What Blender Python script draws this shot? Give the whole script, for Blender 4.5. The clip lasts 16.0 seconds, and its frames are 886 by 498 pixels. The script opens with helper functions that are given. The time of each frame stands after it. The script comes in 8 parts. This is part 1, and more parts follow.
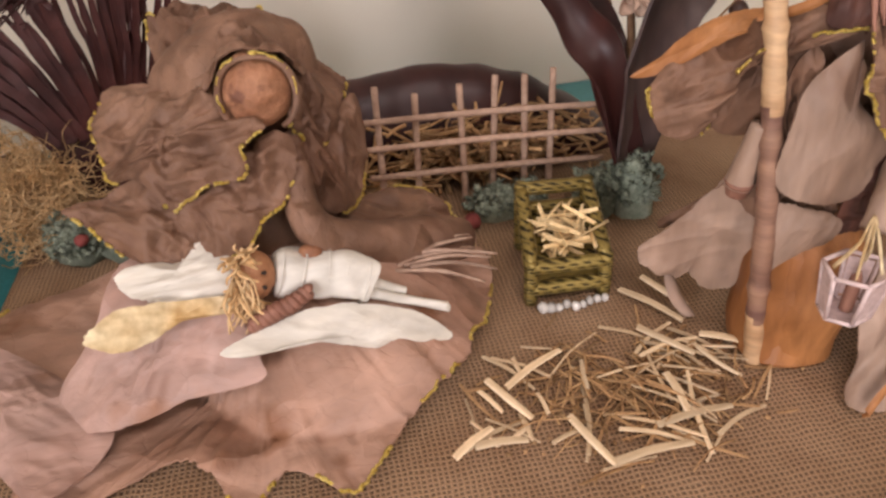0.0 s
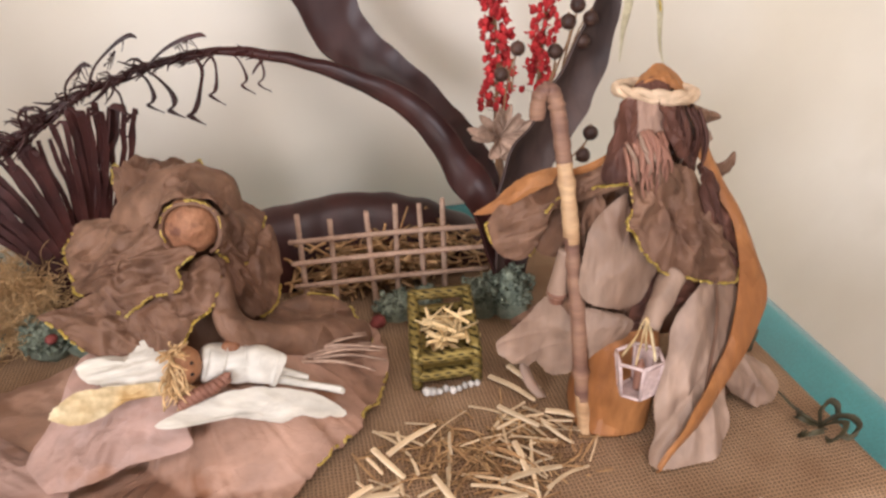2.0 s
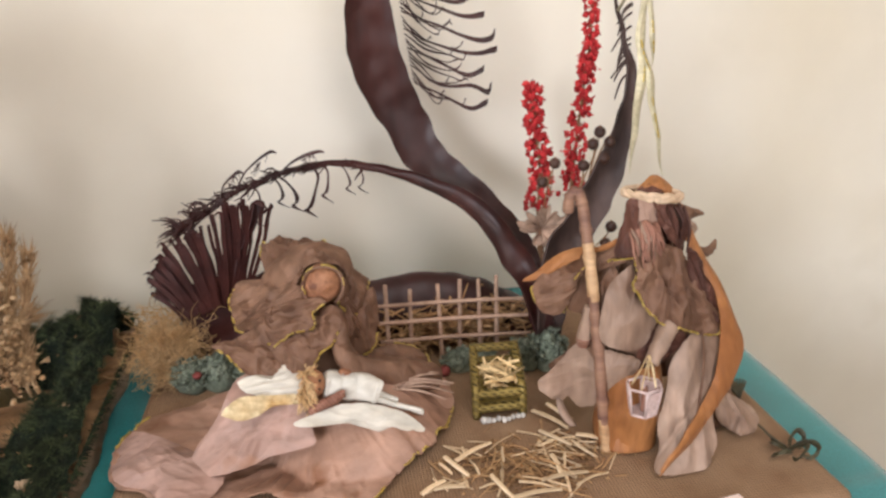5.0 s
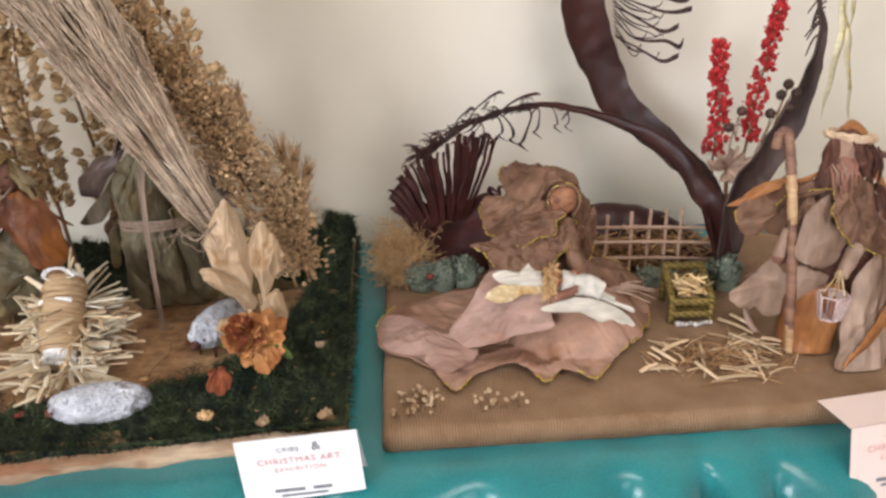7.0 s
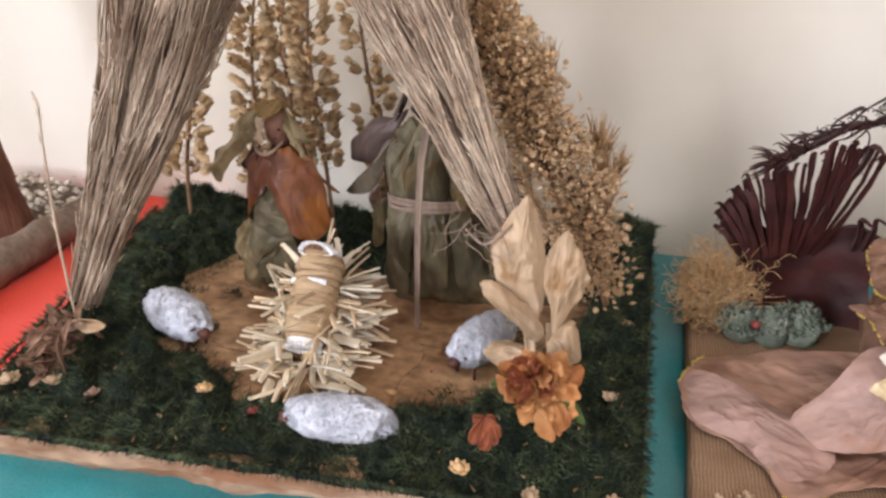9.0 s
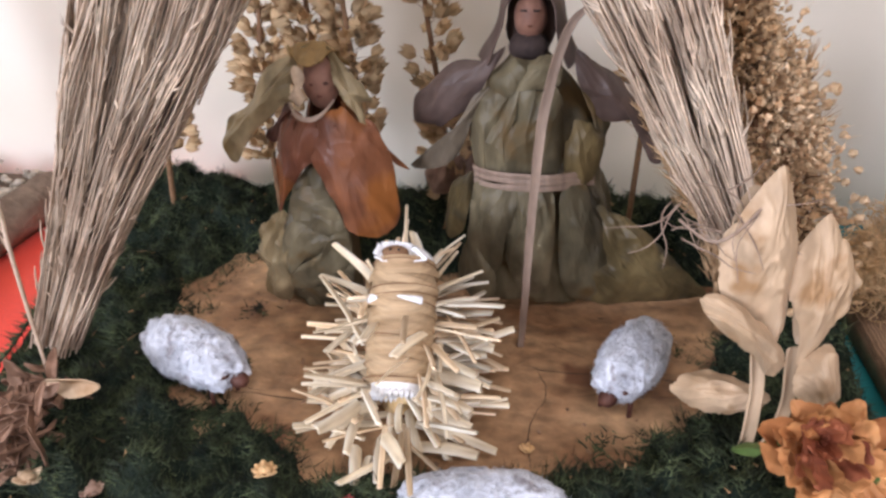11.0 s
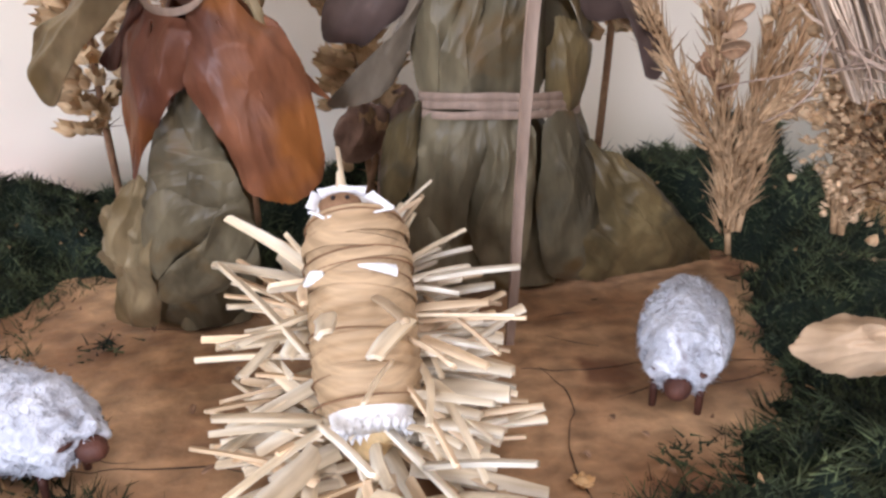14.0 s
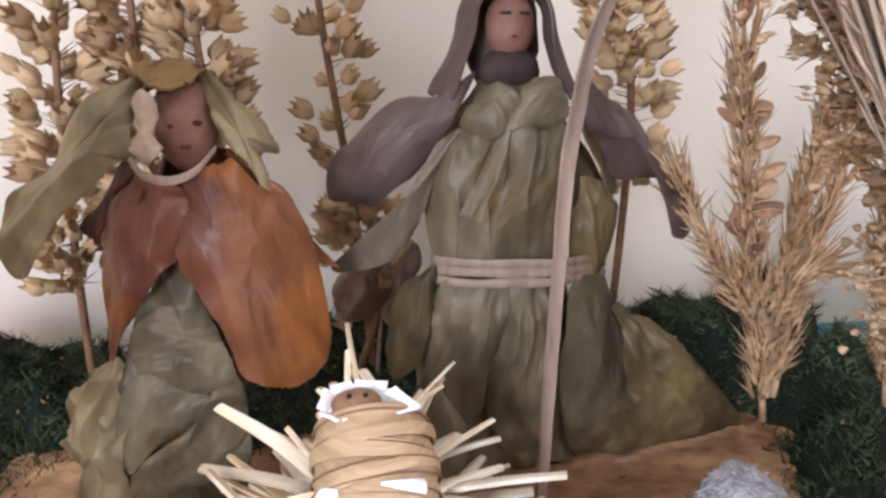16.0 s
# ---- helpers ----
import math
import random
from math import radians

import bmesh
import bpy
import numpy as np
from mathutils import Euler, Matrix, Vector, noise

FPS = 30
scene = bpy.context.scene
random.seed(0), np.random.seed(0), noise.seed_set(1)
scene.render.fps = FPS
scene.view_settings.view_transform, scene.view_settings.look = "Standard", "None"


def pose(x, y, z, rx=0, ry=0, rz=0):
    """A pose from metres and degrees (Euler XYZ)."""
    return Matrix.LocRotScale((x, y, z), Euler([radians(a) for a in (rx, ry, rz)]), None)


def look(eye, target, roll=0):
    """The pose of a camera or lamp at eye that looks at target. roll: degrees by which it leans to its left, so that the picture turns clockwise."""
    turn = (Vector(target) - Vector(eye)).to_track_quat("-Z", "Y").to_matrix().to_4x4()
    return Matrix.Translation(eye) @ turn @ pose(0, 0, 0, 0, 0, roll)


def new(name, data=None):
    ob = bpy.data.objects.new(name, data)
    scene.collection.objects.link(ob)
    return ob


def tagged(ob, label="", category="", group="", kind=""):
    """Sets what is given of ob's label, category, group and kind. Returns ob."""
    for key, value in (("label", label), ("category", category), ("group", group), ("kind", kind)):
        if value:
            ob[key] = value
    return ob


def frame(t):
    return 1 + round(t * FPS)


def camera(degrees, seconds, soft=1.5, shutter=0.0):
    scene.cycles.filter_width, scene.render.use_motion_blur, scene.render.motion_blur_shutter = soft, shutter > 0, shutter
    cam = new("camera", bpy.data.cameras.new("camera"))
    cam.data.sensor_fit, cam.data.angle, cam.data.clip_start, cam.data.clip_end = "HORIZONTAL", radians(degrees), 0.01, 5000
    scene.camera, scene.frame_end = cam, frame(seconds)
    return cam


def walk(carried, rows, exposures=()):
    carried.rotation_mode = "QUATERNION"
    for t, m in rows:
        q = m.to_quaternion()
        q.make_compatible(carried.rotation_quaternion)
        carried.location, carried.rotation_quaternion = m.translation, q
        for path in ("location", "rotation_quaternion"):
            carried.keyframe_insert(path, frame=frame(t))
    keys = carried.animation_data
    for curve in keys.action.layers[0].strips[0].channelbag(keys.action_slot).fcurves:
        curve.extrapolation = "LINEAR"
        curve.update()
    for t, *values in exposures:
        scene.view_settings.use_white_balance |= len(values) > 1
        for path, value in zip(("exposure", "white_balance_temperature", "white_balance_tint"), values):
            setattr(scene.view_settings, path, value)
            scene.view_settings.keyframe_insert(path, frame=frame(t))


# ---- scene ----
cam = camera(61.5, 16.0, soft=2.7)
PATH = [
    (0, (-0.0704, -0.1792, 0.2970), (0.2394, 1.8560, -1.2250), -3.7),
    (0.5, (-0.0512, -0.2022, 0.3136), (0.2829, 1.8675, -1.1558), -3.9),
    (1, (-0.0397, -0.2266, 0.3302), (0.3277, 1.8829, -1.0739), -3.6),
    (1.5, (-0.0371, -0.2522, 0.3456), (0.3878, 1.8970, -0.9779), -2.8),
    (2, (-0.0320, -0.2816, 0.3610), (0.4083, 1.9110, -0.8858), -2.5),
    (2.5, (-0.0230, -0.3098, 0.3763), (0.3930, 1.9277, -0.7962), -2.7),
    (3, (-0.0218, -0.3354, 0.3866), (0.3866, 1.9430, -0.7066), -2.6),
    (3.5, (-0.0230, -0.3584, 0.3955), (0.3750, 1.9520, -0.6310), -2.5),
    (3.7, (-0.0230, -0.3674, 0.4006), (0.3622, 1.9533, -0.6093), -2.6),
    (5.8, (-0.1510, -0.5146, 0.4173), (0.1664, 1.8688, -0.4621), -2.5),
    (6, (-0.1677, -0.5299, 0.4211), (0.1229, 1.8406, -0.5005), -2.6),
    (6.5, (-0.2189, -0.5722, 0.4211), (0.0115, 1.7856, -0.5504), -2.6),
    (7, (-0.2637, -0.5850, 0.4262), (-0.1485, 1.7613, -0.5914), -1.9),
    (7.5, (-0.3046, -0.5722, 0.4237), (-0.3533, 1.7728, -0.6016), -0.9),
    (8, (-0.3341, -0.5235, 0.4109), (-0.5926, 1.8061, -0.6182), -0.3),
    (8.5, (-0.3469, -0.4646, 0.3994), (-0.8166, 1.8240, -0.6477), 0.1),
    (9, (-0.3571, -0.4058, 0.3904), (-0.9907, 1.8202, -0.7040), -0.2),
    (9.5, (-0.3878, -0.3597, 0.3661), (-1.0970, 1.8394, -0.7360), -1.0),
    (10, (-0.4339, -0.3174, 0.3482), (-1.1315, 1.8688, -0.7885), -1.9),
    (10.2, (-0.4570, -0.3034, 0.3456), (-1.1059, 1.8803, -0.8230), -2.0),
    (12.3, (-0.6042, -0.1984, 0.2701), (-0.5926, 2.0403, -0.9728), 0.5),
    (12.5, (-0.6067, -0.1907, 0.2560), (-0.5619, 2.0634, -0.9587), 0.4),
    (13, (-0.6106, -0.1715, 0.2304), (-0.5107, 2.1094, -0.9267), -0.1),
    (13.5, (-0.6131, -0.1536, 0.2138), (-0.4762, 2.1530, -0.8870), -0.7),
    (14, (-0.6170, -0.1357, 0.2086), (-0.4326, 2.1926, -0.8384), -0.8),
    (14.5, (-0.6246, -0.1190, 0.2112), (-0.3763, 2.2349, -0.7629), -0.6),
    (15, (-0.6285, -0.1037, 0.2112), (-0.3533, 2.2912, -0.6490), -0.5),
    (15.5, (-0.6336, -0.0922, 0.2150), (-0.3354, 2.3334, -0.5491), -0.3),
    (16, (-0.6349, -0.0870, 0.2227), (-0.3302, 2.3603, -0.4672), 0.0),
]
walk(cam, [(t, look(eye, target, roll)) for t, eye, target, roll in PATH],
     exposures=((0, -0.10, 6900, 24), (1.5, 0.04, 6650, 21), (2.5, 0.04, 6600, 19), (3.5, 0.04, 6550, 17), (7, -0.15, 6450, 15), (8.5, -0.08, 6350, 18), (10, 0.04, 6000, 20), (12.5, 0.22, 5950, 22), (16, 0.26, 5900, 22)))

# ---- world and light ----
world = bpy.data.worlds.new("world")
scene.world = world
world.use_nodes = True
wn = world.node_tree.nodes
sky = wn.new("ShaderNodeTexSky")
sky.sky_type, sky.sun_disc = "NISHITA", False
sky.sun_elevation, sky.sun_rotation = radians(38), radians(150)
wn["Background"].inputs["Strength"].default_value = 0.10
world.node_tree.links.new(sky.outputs["Color"], wn["Background"].inputs["Color"])


def area_lamp(name, place, target, sx, sy, watts, colour):
    data = bpy.data.lights.new(name, "AREA")
    data.shape, data.size, data.size_y, data.energy, data.color = "RECTANGLE", sx, sy, watts, colour
    lamp = new(name, data)
    lamp.matrix_world = look(place, target)
    return lamp


area_lamp("window_light_a", (1.1, -2.93, 0.95), (0.5, 0, 0.4), 1.3, 1.3, 22, (0.95, 0.97, 1.0))
area_lamp("window_light_b", (-2.2, -2.93, 0.95), (-1.0, 0, 0.2), 1.3, 1.3, 112, (0.87, 0.94, 1.0))
# overhead fill added to brighten the table; no ceiling lamp is known there
area_lamp("overhead_fill_light", (0.2, -1.3, 1.88), (0.2, -1.3, 0), 1.2, 0.6, 26, (1.0, 0.96, 0.92))


# ---- materials ----
def mk(name, c1, c2, scale=40.0, rough=0.7, bump=0.3, bscale=300.0, metal=0.0, rand=0.0, stretch=(1, 1, 1), depth=0.001, sheen=0.0, by="island", through_light=0.0, spots=None, veins=None, tone=0.2):
    m = bpy.data.materials.new(name)
    m.use_nodes = True
    nt = m.node_tree
    n, link = nt.nodes, nt.links.new
    b = n["Principled BSDF"]
    tc = n.new("ShaderNodeTexCoord")
    mp = n.new("ShaderNodeMapping")
    mp.inputs["Scale"].default_value = stretch
    link(tc.outputs["Object"], mp.inputs["Vector"])
    big = n.new("ShaderNodeTexNoise")
    big.inputs["Scale"].default_value, big.inputs["Detail"].default_value = scale, 4
    link(mp.outputs["Vector"], big.inputs["Vector"])
    ramp = n.new("ShaderNodeValToRGB")
    ramp.color_ramp.elements[0].position, ramp.color_ramp.elements[1].position = 0.32, 0.68
    ramp.color_ramp.elements[0].color, ramp.color_ramp.elements[1].color = (*c1, 1), (*c2, 1)
    link(big.outputs["Fac"], ramp.inputs["Fac"])
    fine = n.new("ShaderNodeTexNoise")
    fine.inputs["Scale"].default_value, fine.inputs["Detail"].default_value = bscale, 5
    link(mp.outputs["Vector"], fine.inputs["Vector"])
    vary = n.new("ShaderNodeMapRange")
    vary.inputs["From Min"].default_value, vary.inputs["From Max"].default_value = 0.25, 0.75
    vary.inputs["To Min"].default_value, vary.inputs["To Max"].default_value = 1 - tone, 1 + tone
    link(fine.outputs["Fac"], vary.inputs["Value"])
    hsv = n.new("ShaderNodeHueSaturation")
    link(ramp.outputs["Color"], hsv.inputs["Color"])
    if rand:
        src = n.new("ShaderNodeObjectInfo" if by == "object" else "ShaderNodeNewGeometry")
        rr = n.new("ShaderNodeMapRange")
        rr.inputs["To Min"].default_value, rr.inputs["To Max"].default_value = 1 - rand, 1 + rand
        link(src.outputs["Random" if by == "object" else "Random Per Island"], rr.inputs["Value"])
        mul = n.new("ShaderNodeMath")
        mul.operation = "MULTIPLY"
        link(rr.outputs["Result"], mul.inputs[0])
        link(vary.outputs["Result"], mul.inputs[1])
        link(mul.outputs["Value"], hsv.inputs["Value"])
    else:
        link(vary.outputs["Result"], hsv.inputs["Value"])
    colour = hsv.outputs["Color"]
    if spots:
        vo = n.new("ShaderNodeTexNoise")
        vo.inputs["Scale"].default_value, vo.inputs["Detail"].default_value = spots[1], 3
        link(tc.outputs["Object"], vo.inputs["Vector"])
        sr = n.new("ShaderNodeMapRange")
        sr.inputs["From Min"].default_value, sr.inputs["From Max"].default_value = spots[2], spots[2] + 0.1
        link(vo.outputs["Fac"], sr.inputs["Value"])
        mix = n.new("ShaderNodeMix")
        mix.data_type = "RGBA"
        mix.inputs["B"].default_value = (*spots[0], 1)
        link(sr.outputs["Result"], mix.inputs["Factor"])
        link(colour, mix.inputs["A"])
        colour = mix.outputs["Result"]
    ridge = None
    if veins:
        wn2 = n.new("ShaderNodeTexNoise")
        wn2.inputs["Scale"].default_value, wn2.inputs["Detail"].default_value = veins[0] * 0.4, 2
        link(tc.outputs["Object"], wn2.inputs["Vector"])
        bent = n.new("ShaderNodeMixRGB")
        bent.blend_type = "LINEAR_LIGHT"
        bent.inputs["Fac"].default_value = 0.55 / veins[0]
        link(mp.outputs["Vector"], bent.inputs["Color1"])
        link(wn2.outputs["Color"], bent.inputs["Color2"])
        net = n.new("ShaderNodeTexVoronoi")
        net.feature = "DISTANCE_TO_EDGE"
        net.inputs["Scale"].default_value = veins[0]
        link(bent.outputs["Color"], net.inputs["Vector"])
        ridge = n.new("ShaderNodeMapRange")
        ridge.interpolation_type = "SMOOTHSTEP"
        ridge.inputs["From Max"].default_value = veins[1]
        link(net.outputs["Distance"], ridge.inputs["Value"])
        dk = n.new("ShaderNodeMapRange")
        dk.inputs["To Min"].default_value, dk.inputs["To Max"].default_value = veins[2], 1.03
        link(ridge.outputs["Result"], dk.inputs["Value"])
        cm = n.new("ShaderNodeMixRGB")
        cm.blend_type = "MULTIPLY"
        cm.inputs["Fac"].default_value = 1
        link(colour, cm.inputs["Color1"])
        link(dk.outputs["Result"], cm.inputs["Color2"])
        colour = cm.outputs["Color"]
    link(colour, b.inputs["Base Color"])
    b.inputs["Roughness"].default_value, b.inputs["Metallic"].default_value = rough, metal
    b.inputs["Specular IOR Level"].default_value = 0.3
    if sheen:
        b.inputs["Sheen Weight"].default_value = sheen
    bp = n.new("ShaderNodeBump")
    bp.inputs["Strength"].default_value, bp.inputs["Distance"].default_value = bump, depth
    link(fine.outputs["Fac"], bp.inputs["Height"])
    normal = bp.outputs["Normal"]
    if ridge:
        b2 = n.new("ShaderNodeBump")
        b2.inputs["Strength"].default_value, b2.inputs["Distance"].default_value = 0.6, veins[3]
        link(ridge.outputs["Result"], b2.inputs["Height"])
        link(normal, b2.inputs["Normal"])
        normal = b2.outputs["Normal"]
    if veins:
        # flat facets between sharp creases, as in crumpled dry leaf
        for size, push in ((0.24, 0.60), (0.62, 0.32)):
            facet = n.new("ShaderNodeTexVoronoi")
            facet.inputs["Scale"].default_value = veins[0] * size
            link(bent.outputs["Color"], facet.inputs["Vector"])
            lean = n.new("ShaderNodeVectorMath")
            lean.operation = "MULTIPLY_ADD"
            lean.inputs[1].default_value, lean.inputs[2].default_value = (push,) * 3, (-push / 2,) * 3
            link(facet.outputs["Color"], lean.inputs[0])
            total = n.new("ShaderNodeVectorMath")
            link(lean.outputs["Vector"], total.inputs[0])
            link(normal, total.inputs[1])
            unit = n.new("ShaderNodeVectorMath")
            unit.operation = "NORMALIZE"
            link(total.outputs["Vector"], unit.inputs[0])
            normal = unit.outputs["Vector"]
    link(normal, b.inputs["Normal"])
    if through_light:
        tr = n.new("ShaderNodeBsdfTranslucent")
        link(colour, tr.inputs["Color"])
        ms = n.new("ShaderNodeMixShader")
        ms.inputs["Fac"].default_value = through_light
        link(b.outputs["BSDF"], ms.inputs[1])
        link(tr.outputs["BSDF"], ms.inputs[2])
        link(ms.outputs["Shader"], n["Material Output"].inputs["Surface"])
    return m


def weave(name, c1, c2, pitch, rough, dark, metal=0.0, diagonal=False):
    """Two sets of threads crossing, with dark gaps between them."""
    m = mk(name, c1, c2, 25, rough, 0.2, 900, metal)
    nt = m.node_tree
    n, link = nt.nodes, nt.links.new
    b = n["Principled BSDF"]
    tc = n.new("ShaderNodeTexCoord")
    wob = n.new("ShaderNodeTexNoise")
    wob.inputs["Scale"].default_value = 60
    link(tc.outputs["Object"], wob.inputs["Vector"])
    shift = n.new("ShaderNodeMixRGB")
    shift.blend_type = "LINEAR_LIGHT"
    shift.inputs["Fac"].default_value = 0.0015
    link(tc.outputs["Object"], shift.inputs["Color1"])
    link(wob.outputs["Color"], shift.inputs["Color2"])
    waves = []
    split, tilt = n.new("ShaderNodeSeparateXYZ"), n.new("ShaderNodeCombineXYZ")
    link(shift.outputs["Color"], split.inputs["Vector"])
    both = n.new("ShaderNodeMath")
    link(split.outputs["Y"], both.inputs[0])
    link(split.outputs["Z"], both.inputs[1])
    link(split.outputs["X"], tilt.inputs["X"])
    link(both.outputs["Value"], tilt.inputs["Y"])
    for axis in ("X", "Y") if not diagonal else ("DIAGONAL", "Z"):
        w = n.new("ShaderNodeTexWave")
        w.bands_direction = axis
        w.inputs["Scale"].default_value = 0.314 / pitch if axis != "DIAGONAL" else 0.2 / pitch
        w.inputs["Distortion"].default_value, w.inputs["Detail"].default_value, w.inputs["Detail Scale"].default_value = 1.5, 2, 1.4
        link(shift.outputs["Color"] if diagonal else tilt.outputs["Vector"], w.inputs["Vector"])
        waves.append(w)
    mx = n.new("ShaderNodeMath")
    mx.operation = "MAXIMUM"
    link(waves[0].outputs["Fac"], mx.inputs[0])
    link(waves[1].outputs["Fac"], mx.inputs[1])
    gap = n.new("ShaderNodeMapRange")
    gap.inputs["From Min"].default_value, gap.inputs["From Max"].default_value = 0.2, 0.8
    gap.inputs["To Min"].default_value, gap.inputs["To Max"].default_value = dark, 1.1
    link(mx.outputs["Value"], gap.inputs["Value"])
    old = b.inputs["Base Color"].links[0].from_socket
    mul = n.new("ShaderNodeMixRGB")
    mul.blend_type = "MULTIPLY"
    mul.inputs["Fac"].default_value = 1
    link(old, mul.inputs["Color1"])
    link(gap.outputs["Result"], mul.inputs["Color2"])
    link(mul.outputs["Color"], b.inputs["Base Color"])
    bp = n.new("ShaderNodeBump")
    bp.inputs["Strength"].default_value, bp.inputs["Distance"].default_value = 0.8, pitch * 0.35
    link(mx.outputs["Value"], bp.inputs["Height"])
    link(b.inputs["Normal"].links[0].from_socket, bp.inputs["Normal"])
    link(bp.outputs["Normal"], b.inputs["Normal"])
    return m


PLASTER = mk("cream_plaster", (0.685, 0.605, 0.475), (0.75, 0.69, 0.59), 2.6, 0.85, 0.12, 9, depth=0.003, tone=0.03, spots=((0.665, 0.60, 0.49), 4.5, 0.60))
FLOORING = mk("grey_floor", (0.25, 0.22, 0.2), (0.32, 0.29, 0.26), 3, 0.6, 0.1, 40)
WHITE_PAINT = mk("white_paint", (0.75, 0.74, 0.72), (0.8, 0.8, 0.78), 3, 0.6, 0.1, 80)
SATIN = mk("teal_satin", (0.008, 0.148, 0.158), (0.016, 0.230, 0.236), 9, 0.24, 0.10, 500, sheen=0.25)
SATIN.node_tree.nodes["Principled BSDF"].inputs["Specular IOR Level"].default_value = 0.45
RED_CLOTH = mk("red_cloth", (0.75, 0.035, 0.012), (0.82, 0.06, 0.02), 12, 0.6, 0.2, 700, sheen=0.2)
BURLAP = weave("burlap_weave", (0.250, 0.142, 0.076), (0.345, 0.215, 0.125), 0.0028, 0.9, 0.40)
BRAID = weave("gold_braid", (0.17, 0.115, 0.030), (0.29, 0.21, 0.062), 0.0026, 0.42, 0.12, 0.45, True)
CLOAK = mk("brown_crinkled_leaf", (0.128, 0.062, 0.036), (0.235, 0.128, 0.080), 22, 0.62, 0.8, 62, stretch=(1, 1, 0.6), depth=0.0035, through_light=0.06, spots=((0.14, 0.066, 0.037), 34, 0.58), veins=(172, 0.05, 0.985, 0.0002), tone=0.3)
SKIRT = mk("pink_brown_leaf", (0.31, 0.162, 0.104), (0.44, 0.262, 0.187), 12, 0.52, 0.8, 44, stretch=(0.6, 1.4, 1), depth=0.0035, through_light=0.10, spots=((0.25, 0.112, 0.06), 22, 0.58), veins=(110, 0.05, 0.985, 0.0002), tone=0.28)
SKIRT_TOP = mk("pale_pink_leaf", (0.34, 0.195, 0.148), (0.44, 0.28, 0.228), 16, 0.48, 0.7, 60, stretch=(0.35, 1.5, 1), depth=0.0022, through_light=0.12, spots=((0.36, 0.19, 0.125), 22, 0.58), veins=(126, 0.05, 0.985, 0.0002), tone=0.25)
ROBE = mk("pale_beige_leaf", (0.225, 0.138, 0.094), (0.46, 0.318, 0.238), 18, 0.50, 0.6, 90, stretch=(1, 1, 0.3), depth=0.0020, rand=0.12, through_light=0.08, spots=((0.21, 0.12, 0.08), 22, 0.58), tone=0.26)
ORANGE_LEAF = mk("orange_tan_leaf", (0.28, 0.105, 0.034), (0.43, 0.185, 0.065), 20, 0.5, 0.4, 160, stretch=(1, 1, 0.3), through_light=0.1, spots=((0.28, 0.11, 0.04), 24, 0.6), veins=(138, 0.05, 0.985, 0.0002))
GOLD = mk("gold_glitter", (0.62, 0.43, 0.07), (0.86, 0.69, 0.22), 300, 0.28, 1.0, 900, metal=0.85, depth=0.002)
NUT = mk("nut_shell", (0.24, 0.10, 0.05), (0.38, 0.18, 0.095), 60, 0.6, 0.8, 220, depth=0.002, spots=((0.15, 0.06, 0.035), 95, 0.60))
SKIN_TAN = mk("tan_wooden_face", (0.34, 0.15, 0.07), (0.42, 0.20, 0.10), 80, 0.6, 0.2, 400)
HUSK = mk("white_corn_husk", (0.66, 0.60, 0.50), (0.78, 0.74, 0.66), 30, 0.6, 0.8, 110, stretch=(0.25, 1, 1), depth=0.002, through_light=0.15)
HUSK_YELLOW = mk("yellow_corn_husk", (0.50, 0.30, 0.11), (0.78, 0.67, 0.44), 50, 0.6, 0.4, 200, through_light=0.12)
SPATHE = mk("dark_palm_spathe", (0.018, 0.006, 0.005), (0.052, 0.015, 0.012), 18, 0.42, 0.35, 90, stretch=(1, 1, 0.3), spots=((0.055, 0.026, 0.021), 22, 0.66))
SPATHE_EDGE = mk("grey_brown_spathe", (0.028, 0.016, 0.014), (0.080, 0.048, 0.040), 30, 0.5, 0.4, 120, stretch=(1, 1, 0.3))
FAN = mk("maroon_palm_fibre", (0.024, 0.006, 0.005), (0.052, 0.014, 0.011), 30, 0.55, 0.4, 200, rand=0.3)
TWIG = mk("pinkish_twig", (0.34, 0.205, 0.14), (0.48, 0.32, 0.23), 60, 0.8, 0.4, 300, rand=0.12, by="object")
STRAW = mk("yellow_straw", (0.52, 0.35, 0.19), (0.78, 0.62, 0.43), 80, 0.45, 0.3, 400, stretch=(0.12, 1, 1), rand=0.28, by="object")
NEST_STRAW = mk("bleached_straw", (0.70, 0.53, 0.31), (0.92, 0.86, 0.72), 70, 0.42, 0.35, 350, stretch=(0.12, 1, 1), rand=0.22, by="object", through_light=0.12)
WHEAT = mk("pale_wheat", (0.30, 0.17, 0.078), (0.54, 0.355, 0.195), 50, 0.7, 0.3, 400, rand=0.25)
STRAW_LOOSE = mk("loose_straw", (0.48, 0.30, 0.12), (0.70, 0.52, 0.28), 60, 0.55, 0.3, 400, rand=0.35)
HAY = mk("brown_hay", (0.26, 0.13, 0.055), (0.46, 0.28, 0.13), 60, 0.7, 0.3, 400, rand=0.35)
RED_BLOOM = mk("red_dried_bloom", (0.36, 0.012, 0.016), (0.60, 0.045, 0.045), 120, 0.7, 0.5, 500, rand=0.3)
BERRY = mk("dark_brown_berry", (0.035, 0.016, 0.012), (0.08, 0.04, 0.028), 150, 0.4, 0.4, 500, rand=0.2)
DRY_PETAL = mk("grey_tan_petal", (0.30, 0.185, 0.13), (0.44, 0.305, 0.225), 60, 0.8, 0.3, 300, rand=0.15)
SILVER = mk("silver_gold_leaf", (0.42, 0.37, 0.24), (0.62, 0.56, 0.38), 60, 0.35, 0.3, 300, metal=0.35)
